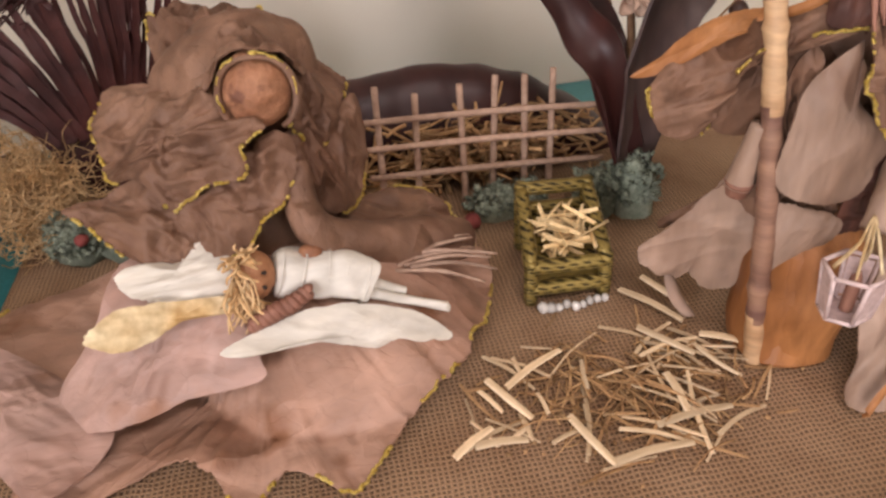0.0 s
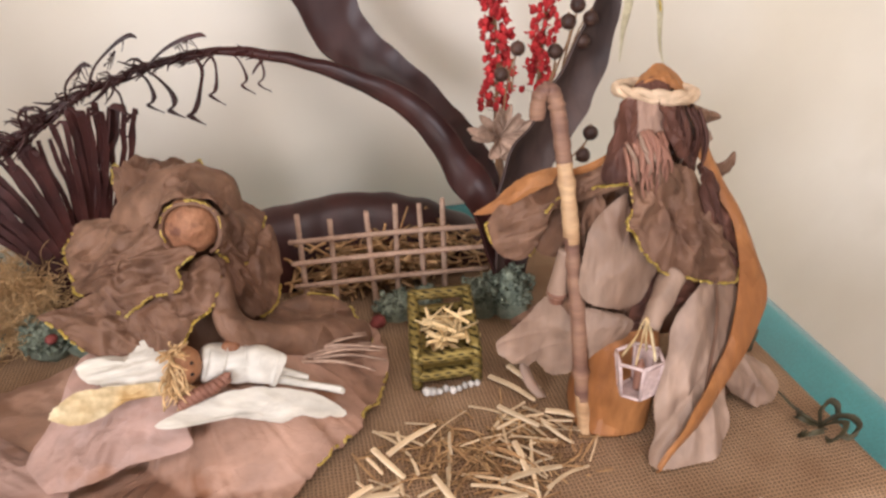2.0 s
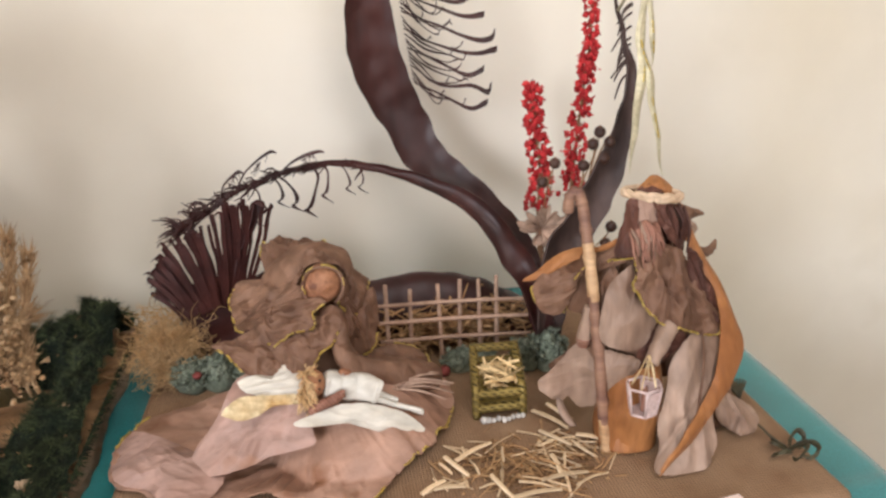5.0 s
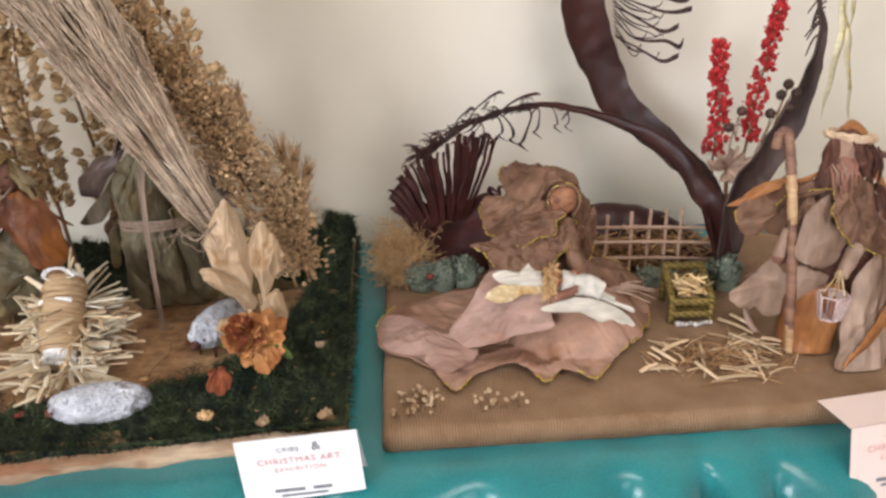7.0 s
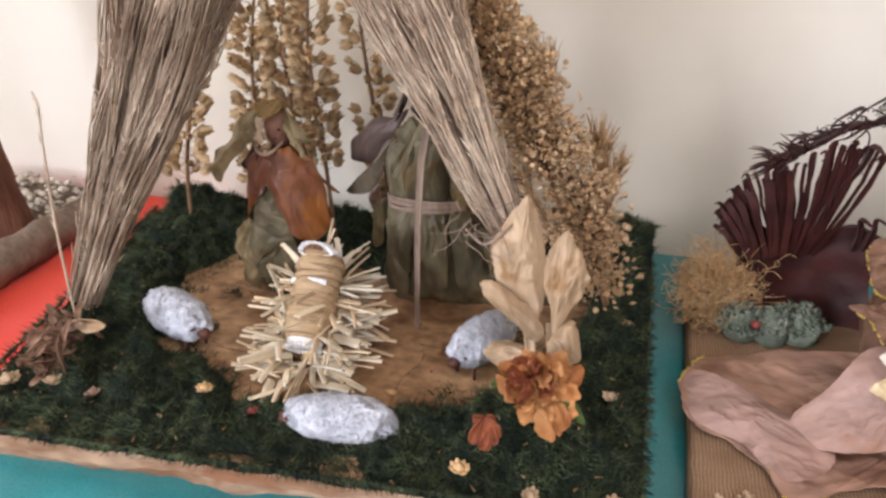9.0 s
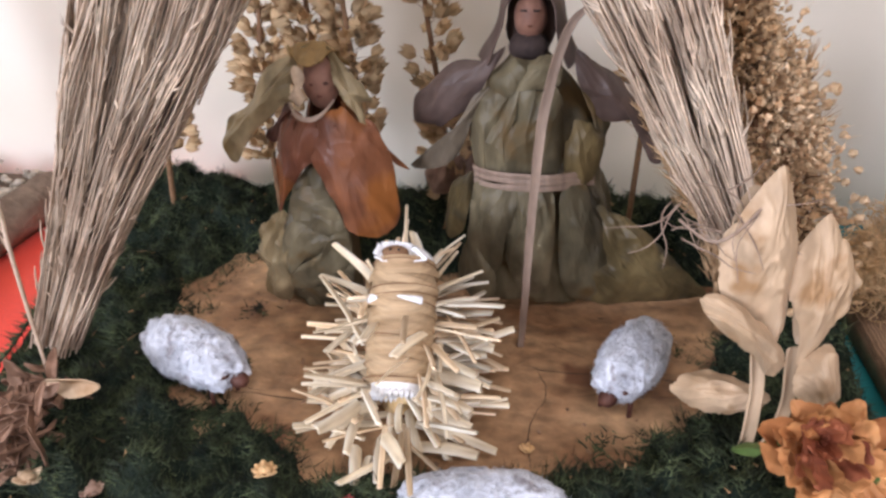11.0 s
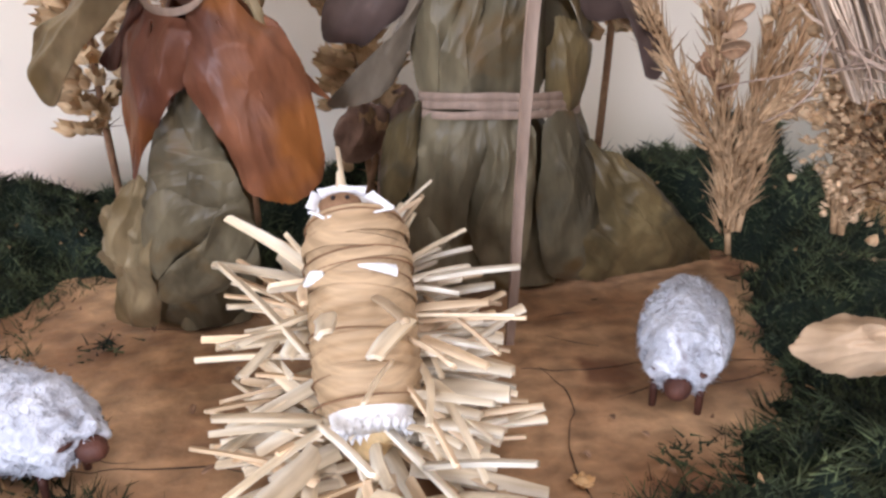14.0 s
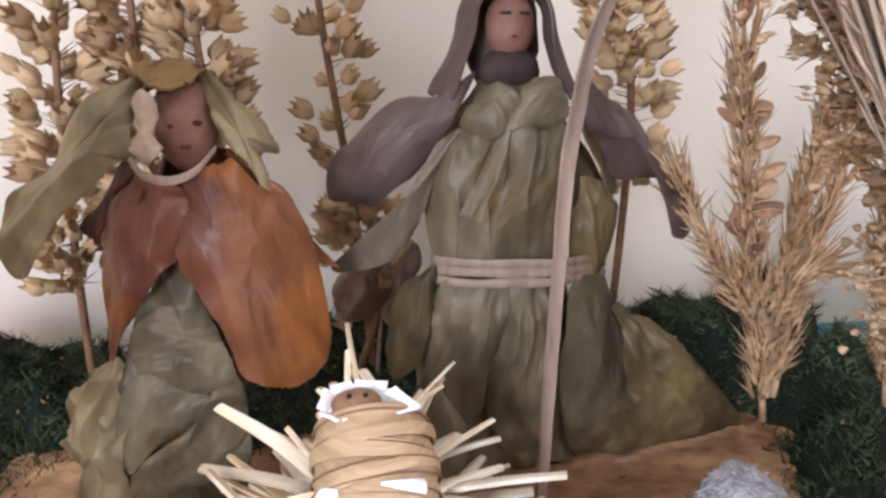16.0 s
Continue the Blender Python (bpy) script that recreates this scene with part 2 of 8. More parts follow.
LICHEN = mk("green_lichen", (0.135, 0.160, 0.115), (0.28, 0.310, 0.235), 80, 0.9, 0.5, 500, rand=0.3)
MOSS = mk("dark_green_moss", (0.006, 0.012, 0.008), (0.076, 0.094, 0.040), 55, 0.9, 0.5, 500, rand=0.65)
# near black: the shade between the moss strands is put into this colour
MOSS_BED_SHADE = mk("shade_dark_moss_bed", (0.005, 0.010, 0.006), (0.014, 0.022, 0.010), 80, 0.95, 0.8, 300, depth=0.004)
TUFT = mk("peach_fibre", (0.50, 0.29, 0.12), (0.66, 0.45, 0.24), 60, 0.7, 0.3, 400, rand=0.25)
LEAF_GREEN = mk("olive_dry_leaf", (0.060, 0.047, 0.026), (0.200, 0.164, 0.096), 26, 0.50, 0.5, 110, stretch=(1, 1, 0.4), depth=0.0014, rand=0.30, through_light=0.08, spots=((0.125, 0.078, 0.030), 24, 0.56), tone=0.30)
LEAF_GOLD = mk("yellow_brown_leaf", (0.070, 0.050, 0.022), (0.185, 0.132, 0.056), 30, 0.45, 0.5, 110, stretch=(1, 1, 0.5), depth=0.0014, rand=0.2, through_light=0.08, spots=((0.055, 0.045, 0.026), 27, 0.56), tone=0.30)
LEAF_GREY = mk("grey_olive_leaf", (0.10, 0.078, 0.052), (0.20, 0.16, 0.115), 28, 0.42, 0.5, 110, stretch=(1, 1, 0.4), depth=0.0012, through_light=0.10, tone=0.28)
LEAF_RUST = mk("rust_dry_leaf", (0.085, 0.028, 0.015), (0.200, 0.076, 0.034), 26, 0.44, 0.5, 110, stretch=(1, 1, 0.4), depth=0.0014, rand=0.15, through_light=0.06, spots=((0.250, 0.088, 0.021), 19, 0.56), tone=0.30)
LEAF_BROWN = mk("grey_brown_leaf", (0.072, 0.046, 0.037), (0.155, 0.106, 0.088), 26, 0.46, 0.5, 110, stretch=(0.5, 1, 0.6), depth=0.0012, through_light=0.05, tone=0.25)
HAIR_GREY = mk("dark_brown_beard", (0.030, 0.019, 0.016), (0.062, 0.040, 0.033), 60, 0.8, 0.5, 300, depth=0.001)
FACE_BROWN = mk("reddish_brown_face", (0.185, 0.085, 0.055), (0.275, 0.140, 0.098), 50, 0.55, 0.4, 160)
LEAF_TORN = mk("pinkish_brown_leaf", (0.19, 0.11, 0.078), (0.40, 0.265, 0.20), 40, 0.5, 0.5, 120, depth=0.0015, through_light=0.1, tone=0.3)
LEAF_TAN = mk("tan_leaf_spot", (0.42, 0.30, 0.2), (0.54, 0.42, 0.30), 50, 0.6, 0.4, 200)
LEAF_PALE = mk("pale_olive_leaf", (0.165, 0.120, 0.058), (0.370, 0.285, 0.160), 26, 0.42, 0.5, 110, stretch=(1, 1, 0.45), depth=0.0012, through_light=0.15, spots=((0.20, 0.135, 0.055), 20, 0.57), tone=0.28)
RAFFIA = mk("tan_raffia", (0.36, 0.235, 0.125), (0.49, 0.345, 0.20), 40, 0.6, 0.6, 220, stretch=(0.3, 0.3, 3), depth=0.0012)
RAFFIA_PALE = mk("pale_raffia_strip", (0.215, 0.148, 0.108), (0.335, 0.240, 0.178), 50, 0.6, 0.5, 260, stretch=(1, 1, 0.25))
COTTON = mk("white_cotton", (0.38, 0.39, 0.43), (0.67, 0.68, 0.73), 60, 0.95, 1.0, 260, depth=0.003, sheen=0.4, spots=((0.30, 0.28, 0.30), 90, 0.60))
WHITE_TISSUE = mk("white_tissue", (0.76, 0.75, 0.74), (0.84, 0.84, 0.84), 60, 0.8, 0.5, 300)
WOOD = mk("orange_wood_slice", (0.170, 0.074, 0.030), (0.53, 0.325, 0.170), 11, 0.5, 0.8, 70, stretch=(1, 1.25, 1), depth=0.003, spots=((0.16, 0.072, 0.034), 21, 0.585), tone=0.45)
BARK = mk("pale_sawn_edge", (0.22, 0.105, 0.05), (0.56, 0.40, 0.27), 16, 0.8, 0.8, 90, stretch=(0.6, 1, 2.2), depth=0.003, spots=((0.26, 0.12, 0.06), 18, 0.58))
BARK_DARK = mk("reddish_bark", (0.09, 0.032, 0.018), (0.19, 0.075, 0.04), 30, 0.85, 1.0, 140, stretch=(1, 1, 0.2), depth=0.004)
BARK_GREY = mk("grey_brown_bark", (0.14, 0.095, 0.065), (0.26, 0.19, 0.14), 25, 0.9, 1.0, 140, depth=0.003)
GRASS = mk("grey_straw_grass", (0.42, 0.295, 0.205), (0.70, 0.56, 0.42), 22, 0.7, 0.3, 300, rand=0.32, through_light=0.1)
PODS = mk("tan_seed_pod", (0.48, 0.295, 0.135), (0.78, 0.585, 0.35), 80, 0.6, 0.4, 300, rand=0.25, by="object", through_light=0.15)
STALK = mk("brown_stalk", (0.16, 0.08, 0.04), (0.25, 0.14, 0.07), 60, 0.7, 0.4, 300)
PLUME = mk("golden_tan_plume", (0.56, 0.36, 0.18), (0.78, 0.58, 0.37), 14, 0.75, 0.4, 400, rand=0.25, through_light=0.3)
HUSK_POD = mk("cream_seed_husk", (0.40, 0.265, 0.15), (0.60, 0.435, 0.285), 30, 0.55, 0.8, 80, stretch=(1, 1, 0.35), depth=0.0022, through_light=0.12, spots=((0.36, 0.21, 0.10), 34, 0.60))
ROSE = mk("orange_dried_rose", (0.36, 0.13, 0.04), (0.54, 0.26, 0.095), 50, 0.65, 0.5, 160, rand=0.22, by="object", through_light=0.1)
ROSE_DARK = mk("dark_rose_heart", (0.16, 0.04, 0.018), (0.30, 0.09, 0.035), 60, 0.7, 0.4, 200)
LEAF_FRESH = mk("green_leaf", (0.06, 0.10, 0.022), (0.10, 0.15, 0.04), 40, 0.5, 0.3, 200)
GRAVEL = mk("pale_gravel", (0.40, 0.34, 0.26), (0.58, 0.50, 0.40), 80, 0.8, 0.4, 300, rand=0.3)
CARD = mk("white_card", (0.80, 0.79, 0.79), (0.84, 0.83, 0.83), 10, 0.55, 0.05, 400, tone=0.02)
# white card again, with the pinkish light on it put into the colour
CARD_WARM_LIT = mk("white_card_warm_lit", (0.76, 0.60, 0.54), (0.80, 0.64, 0.58), 10, 0.55, 0.05, 400, tone=0.02)
INK_GREY = mk("grey_ink", (0.20, 0.20, 0.23), (0.24, 0.24, 0.27), 50, 0.7, 0.05, 300)
INK_RED = mk("red_ink", (0.66, 0.30, 0.30), (0.70, 0.34, 0.34), 50, 0.7, 0.05, 300)
DARK_LEAF = mk("dark_green_brown_leaf", (0.03, 0.026, 0.014), (0.075, 0.062, 0.03), 60, 0.6, 0.4, 300)
HAIR_DARK = mk("dark_brown_fibre", (0.05, 0.018, 0.012), (0.13, 0.05, 0.032), 60, 0.6, 0.5, 300, stretch=(1, 1, 0.2), depth=0.002)
BEARD = mk("reddish_fibre", (0.20, 0.085, 0.055), (0.33, 0.16, 0.11), 60, 0.6, 0.5, 300, stretch=(1, 1, 0.2), depth=0.002)
RED_DULL = mk("dull_red_bud", (0.13, 0.025, 0.022), (0.24, 0.055, 0.045), 90, 0.8, 0.5, 300)
FACE_LEAF = mk("tan_face_leaf", (0.22, 0.122, 0.085), (0.33, 0.205, 0.15), 30, 0.6, 0.5, 120, stretch=(1, 1, 0.4))
HEAD_BAND = mk("cream_twisted_band", (0.46, 0.31, 0.19), (0.62, 0.46, 0.32), 50, 0.65, 0.6, 200, depth=0.0015)
PLASTIC = mk("clear_pinkish_plastic", (0.50, 0.36, 0.33), (0.60, 0.46, 0.43), 60, 0.25, 0.1, 300)
PEBBLE = mk("white_pebble", (0.36, 0.33, 0.29), (0.56, 0.52, 0.47), 60, 0.5, 0.3, 300, rand=0.2)
BLACK = mk("dark_paint", (0.012, 0.006, 0.005), (0.02, 0.01, 0.008), 60, 0.5, 0.1, 300)


# ---- geometry helpers ----
V = Vector
rnd = random.Random(7)


def curve_at(pts, u):
    """A smooth curve through pts (tuples of any length), at u from 0 to 1."""
    n = len(pts) - 1
    s = min(max(u, 0.0), 1.0) * n
    i = min(int(s), n - 1)
    t = s - i
    p0, p1, p2, p3 = pts[max(i - 1, 0)], pts[i], pts[i + 1], pts[min(i + 2, n)]
    return tuple(0.5 * (2 * b + (c - a) * t + (2 * a - 5 * b + 4 * c - d) * t * t + (3 * b - a - 3 * c + d) * t ** 3) for a, b, c, d in zip(p0, p1, p2, p3))


def line(pts, n):
    return [V(curve_at(pts, i / n)) for i in range(n + 1)]


def lerp_list(vals, u):
    return curve_at([(v,) for v in vals], u)[0]


def wob(p, f, a):
    """A smooth random shift of place p."""
    return noise.noise_vector(p * f) * a


class Geo:
    """Faces of one mesh, each with a material slot."""

    def __init__(self):
        self.v, self.f, self.m = [], [], []

    def grid(self, rows, mi=0, closed=False, flip=False):
        base, nv = len(self.v), len(rows[0])
        for r in rows:
            self.v.extend(r)
        for i in range(len(rows) - 1):
            for j in range(nv if closed else nv - 1):
                k = (j + 1) % nv
                q = (base + i * nv + j, base + i * nv + k, base + (i + 1) * nv + k, base + (i + 1) * nv + j)
                self.f.append(q[::-1] if flip else q)
                self.m.append(mi)
        return base

    def sheet(self, fn, nu, nv, th=0.0008, mi=0, mi_edge=None):
        """A thin solid sheet over u, v in 0 to 1."""
        P = [[V(fn(i / nu, j / nv)) for j in range(nv + 1)] for i in range(nu + 1)]
        N = []
        for i in range(nu + 1):
            row = []
            for j in range(nv + 1):
                a = P[min(i + 1, nu)][j] - P[max(i - 1, 0)][j]
                b = P[i][min(j + 1, nv)] - P[i][max(j - 1, 0)]
                c = a.cross(b)
                row.append(c.normalized() if c.length > 1e-12 else V((0, 0, 1)))
            N.append(row)
        lo = [[p - n * th for p, n in zip(r, s)] for r, s in zip(P, N)]
        self.grid(P, mi)
        self.grid(lo, mi, flip=True)
        rim = [(0, j) for j in range(nv)] + [(i, nv) for i in range(nu)] + [(nu, j) for j in range(nv, 0, -1)] + [(i, 0) for i in range(nu, 0, -1)]
        self.grid([[P[i][j] for i, j in rim], [lo[i][j] for i, j in rim]], mi if mi_edge is None else mi_edge, closed=True)
        return P

    def ribbon(self, pts, widths, side, th=0.0008, mi=0, nu=24, nv=4, bow=0.0, ripple=0.0, seed=0.0):
        """A strip along a curve, spread along side; bow lifts its middle, ripple waves its edges."""
        side = V(side).normalized()

        def fn(u, v):
            p = V(curve_at(pts, u))
            d = V(curve_at(pts, min(u + 0.02, 1))) - V(curve_at(pts, max(u - 0.02, 0)))
            up = d.cross(side)
            up = up.normalized() if up.length > 1e-9 else V((0, 0, 1))
            w = lerp_list(widths, u)
            s = 2 * v - 1
            p = p + side * (s * w / 2) + up * (bow * w * (1 - s * s))
            return p + wob(p + V((seed, seed, seed)), 45, ripple)

        return self.sheet(fn, nu, nv, th, mi)

    def tube(self, pts, radii, n=6, mi=0, steps=None, cap=True):
        steps = steps or max(2, (len(pts) - 1) * 5)
        P = line(pts, steps) if len(pts) > 2 else [V(pts[0]).lerp(V(pts[1]), i / steps) for i in range(steps + 1)]
        d = (P[1] - P[0]).normalized()
        a = d.orthogonal().normalized()
        rows = []
        for i, p in enumerate(P):
            t = (P[min(i + 1, steps)] - P[max(i - 1, 0)])
            t = t.normalized() if t.length > 1e-12 else d
            a = (a - t * a.dot(t)).normalized()
            b = t.cross(a)
            r = lerp_list(radii, i / steps) if len(radii) > 1 else radii[0]
            rows.append([p + (a * math.cos(k * 2 * math.pi / n) + b * math.sin(k * 2 * math.pi / n)) * r for k in range(n)])
        base = self.grid(rows, mi, closed=True)
        if cap:
            self.f.append(tuple(range(base + n - 1, base - 1, -1)))
            self.f.append(tuple(range(base + steps * n, base + steps * n + n)))
            self.m += [mi, mi]

    def ball(self, c, r, nu=8, nv=6, mi=0, rough=0.0, freq=60.0, turn=None):
        c = V(c)
        r = (r, r, r) if isinstance(r, (int, float)) else r
        rows = []
        for i in range(nv + 1):
            th = math.pi * i / nv
            row = []
            for j in range(nu):
                ph = 2 * math.pi * j / nu
                d = V((math.sin(th) * math.cos(ph), math.sin(th) * math.sin(ph), math.cos(th)))
                p = V((d.x * r[0], d.y * r[1], d.z * r[2]))
                if rough:
                    p *= 1 + rough * noise.noise((c + p) * freq) + 0.5 * rough * noise.noise((c + p) * freq * 2.7)
                row.append(c + (turn @ p if turn else p))
            rows.append(row)
        self.grid(rows, mi, closed=True, flip=True)

    def bead(self, c, r, mi=0, d=None):
        """A small eight-sided grain, longer along d."""
        c = V(c)
        d = (V(d).normalized() if d is not None else V((0, 0, 1)))
        a = d.orthogonal().normalized()
        b = d.cross(a)
        k = len(self.v)
        rr = r if isinstance(r, tuple) else (r, r)
        self.v += [c + d * rr[1], c + a * rr[0], c + b * rr[0], c - a * rr[0], c - b * rr[0], c - d * rr[1]]
        for i in range(4):
            self.f += [(k, k + 1 + i, k + 1 + (i + 1) % 4), (k + 5, k + 1 + (i + 1) % 4, k + 1 + i)]
            self.m += [mi, mi]

    def blade(self, p, q, w, mi=0):
        """A thin three-sided splinter from p to q."""
        p, q = V(p), V(q)
        a = (q - p).orthogonal().normalized()
        b = (q - p).normalized().cross(a)
        k = len(self.v)
        self.v += [p + a * w, p - a * w * 0.5 + b * w * 0.87, p - a * w * 0.5 - b * w * 0.87, q]
        self.f += [(k, k + 1, k + 3), (k + 1, k + 2, k + 3), (k + 2, k, k + 3)]
        self.m += [mi] * 3

    def box(self, c, s, m=None, mi=0):
        c, k = V(c), len(self.v)
        for x in (-0.5, 0.5):
            for y in (-0.5, 0.5):
                for z in (-0.5, 0.5):
                    p = V((x * s[0], y * s[1], z * s[2]))
                    self.v.append(c + (m @ p if m else p))
        for q in ((0, 1, 3, 2), (4, 6, 7, 5), (0, 4, 5, 1), (2, 3, 7, 6), (0, 2, 6, 4), (1, 5, 7, 3)):
            self.f.append(tuple(k + i for i in q))
            self.m.append(mi)

    def mesh(self, name, mats, smooth=True):
        me = bpy.data.meshes.new(name)
        me.from_pydata([tuple(p) for p in self.v], [], self.f)
        for mat in mats:
            me.materials.append(mat)
        me.polygons.foreach_set("material_index", self.m)
        me.polygons.foreach_set("use_smooth", [smooth] * len(self.f))
        me.update()
        return me


def thing(name, geo, mats, label, category, group="", kind="", smooth=True):
    mats = mats if isinstance(mats, (list, tuple)) else [mats]
    return tagged(new(name, geo.mesh(name, mats, smooth)), label, category, group, kind)


def part(name, geo, mats, parent, label="", smooth=True):
    mats = mats if isinstance(mats, (list, tuple)) else [mats]
    ob = new(name, geo.mesh(name, mats, smooth))
    ob.parent = parent
    if parent.type == "EMPTY":
        ob.matrix_parent_inverse = parent.matrix_basis.inverted()
    return tagged(ob, label)


def holder(name, place, label, category, group="", kind=""):
    ob = new(name)
    ob.empty_display_size = 0.02
    ob.matrix_basis = Matrix.Translation(place)
    return tagged(ob, label, category, group, kind)


def ridged(p, f):
    return 1 - 2 * abs(noise.noise(p * f))


def patch(g, ctrl, mi=0, nu=26, nv=26, crumple=0.004, seed=0.0, th=0.0011, ragged=0.0, rib=0.0, pleat=None, pn=2.6, curl=0.0035):
    """A dried-leaf sheet through a small grid of places, row by row, with soft pleats, sharp creases and a scalloped hem."""
    pleat = crumple * 0.75 if pleat is None else pleat
    sc = ragged * 22

    def smooth(u, v):
        return V(curve_at([curve_at(r, v) for r in ctrl], u))

    def fn(u, v):
        if sc:
            uu = u * (1 - sc * (0.5 + 0.5 * math.sin(14.5 * v + seed) + 0.25 * noise.noise(V((v * 9, seed, 0))) + 0.10 * abs((v * 17) % 2 - 1)))
            vv = 0.5 + (v - 0.5) * (1 - sc * 0.7 * (0.5 + 0.5 * math.sin(11 * u + 2 * seed)))
        else:
            uu, vv = u, v
        p = smooth(uu, vv)
        e = 0.03
        n = (smooth(min(uu + e, 1), vv) - smooth(max(uu - e, 0), vv)).cross(smooth(uu, min(vv + e, 1)) - smooth(uu, max(vv - e, 0)))
        n = n.normalized() if n.length > 1e-12 else V((0, -1, 0))
        q = p + V((seed, seed * 0.7, 0))
        x = pn * (vv + 0.14 * noise.noise(V((uu * 2.2, seed, 1)))) + seed * 0.37
        fold = ridged(V((x * 1.5, uu * 0.8, seed)), 1.0) * 1.3 - 0.4
        h = pleat * fold * (0.35 + 0.65 * uu) + crumple * (0.40 * ridged(q, 20) + 0.58 * ridged(q + V((3, 1, 2)), 44) + 0.30 * ridged(q, 90))
        h += curl * abs(2 * v - 1) ** 5 * (0.4 + noise.noise(V((u * 5, seed, v * 3)))) + curl * 0.9 * u ** 7 * (0.3 + noise.noise(V((v * 7, seed, 4))))
        if rib:
            h += rib * abs(math.sin(22 * (u + 0.5 * abs(v - 0.5)))) + rib * 2 * (1 - min(abs(v - 0.5) * 12, 1))
        return p + n * h

    return g.sheet(fn, nu, nv, th, mi)


def structure(name, geo, mats, label, category, smooth=False):
    return thing(name, geo, mats, label, category, kind="structure", smooth=smooth)

# ---- the room ----
FLOOR_Z, CEIL_Z = -0.775, 1.95
g = Geo(); g.box((0, -1.25, FLOOR_Z - 0.05), (6.2, 3.7, 0.1))
structure("floor", g, FLOORING, "plain grey floor of the room", "floor")
g = Geo(); g.box((0, -1.25, CEIL_Z + 0.05), (6.2, 3.7, 0.1))
structure("ceiling", g, WHITE_PAINT, "plain white painted ceiling", "ceiling")
g = Geo(); g.box((0, 0.55, 0.5875), (6.2, 0.1, 2.725))
structure("wall_north", g, PLASTER, "cream plastered wall behind the display table", "wall")
for nm, x in (("wall_west", -3.05), ("wall_east", 3.05)):
    g = Geo(); g.box((x, -1.25, 0.5875), (0.1, 3.5, 2.725))
    structure(nm, g, PLASTER, "cream plastered side wall", "wall")
g = Geo()
for x0, x1, z0, z1 in ((-3.1, -2.9, FLOOR_Z, CEIL_Z), (-1.5, 0.4, FLOOR_Z, CEIL_Z), (1.8, 3.1, FLOOR_Z, CEIL_Z), (-2.9, -1.5, FLOOR_Z, 0.25), (-2.9, -1.5, 1.65, CEIL_Z), (0.4, 1.8, FLOOR_Z, 0.25), (0.4, 1.8, 1.65, CEIL_Z)):
    g.box(((x0 + x1) / 2, -3.05, (z0 + z1) / 2), (x1 - x0, 0.1, z1 - z0))
structure("wall_south", g, PLASTER, "cream plastered wall with two window openings", "wall")


def framed_window(name, x0, x1, z0, z1):
    win = holder(name, ((x0 + x1) / 2, -3.05, z0), "white framed window with clear panes and a plain sill", "window", kind="structure")
    for nm, c, size in (("window_frame", ((x0 + x1) / 2, -3.06, z1 - 0.025), (x1 - x0, 0.05, 0.05)), ("window_frame", ((x0 + x1) / 2, -3.06, z0 + 0.025), (x1 - x0, 0.05, 0.05)), ("window_frame", (x0 + 0.025, -3.06, (z0 + z1) / 2), (0.05, 0.05, z1 - z0 - 0.1)), ("window_frame", (x1 - 0.025, -3.06, (z0 + z1) / 2), (0.05, 0.05, z1 - z0 - 0.1)), ("mullion", ((x0 + x1) / 2, -3.06, (z0 + z1) / 2), (0.04, 0.045, z1 - z0 - 0.1)), ("window_sill", ((x0 + x1) / 2, -2.98, z0 - 0.015), (x1 - x0 + 0.1, 0.16, 0.03))):
        g = Geo(); g.box(c, size)
        part(nm, g, WHITE_PAINT, win, smooth=False)


framed_window("window_1", -2.9, -1.5, 0.25, 1.65)
framed_window("window_2", 0.4, 1.8, 0.25, 1.65)
# housing made up to go with the unseen overhead fill lamp
fitting = holder("fill_lamp_housing", (0.2, -1.3, CEIL_Z), "flat white fitting added around the unseen fill lamp", "ceiling light")
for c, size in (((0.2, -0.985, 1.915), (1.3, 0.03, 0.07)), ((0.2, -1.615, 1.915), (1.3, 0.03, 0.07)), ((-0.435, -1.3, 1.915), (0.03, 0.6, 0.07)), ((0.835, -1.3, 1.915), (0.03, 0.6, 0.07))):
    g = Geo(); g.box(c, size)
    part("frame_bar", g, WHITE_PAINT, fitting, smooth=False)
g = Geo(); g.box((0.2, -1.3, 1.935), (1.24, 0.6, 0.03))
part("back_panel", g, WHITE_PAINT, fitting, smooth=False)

# ---- table and cloths ----
TABLE_Z = -0.025


def cloth(name, x0, x1, y0, y1, mat, label, front=0.5, right=0.0, z=TABLE_Z, seed=0.0, fold=0.020):
    """A cloth over the table top that hangs down in folds at its front edge and, if asked, at its right end."""
    g = Geo()
    nx, ny = 220, 110
    span_y, span_x = (y1 - y0) + front, (x1 - x0) + right

    def fn(u, v):
        a, b = u * span_x, v * span_y
        x, y, zz = x0 + min(a, x1 - x0), y1 - min(b, y1 - y0), z
        down = max(b - (y1 - y0), 0) + max(a - (x1 - x0), 0)
        zz -= down
        p = V((x + seed, y, 0))
        zz += 0.0022 * noise.noise(p * 9) * (1 if down == 0 else 0)
        zz += 0.0026 * ridged(V((x * 1.6 + y * 1.2, y * 0.5 - x * 0.3, seed)), 11) * (1 if down == 0 and y < 0.02 else 0)
        if b > y1 - y0:
            k = min(down / 0.035, 1)
            y -= k * (fold * (1 + math.sin(62 * x + 5 * noise.noise(p * 5))) + 0.020 * ridged(V((x + zz * 0.35, zz * 0.2, seed)), 21)) + 0.012
        if a > x1 - x0:
            x += min(down / 0.1, 1) * 0.01 * (1 + math.sin(40 * y)) + 0.003
        return (x, y, zz)

    g.sheet(fn, nx, ny, 0.0012)
    return thing(name, g, mat, label, "tablecloth", kind="structure")


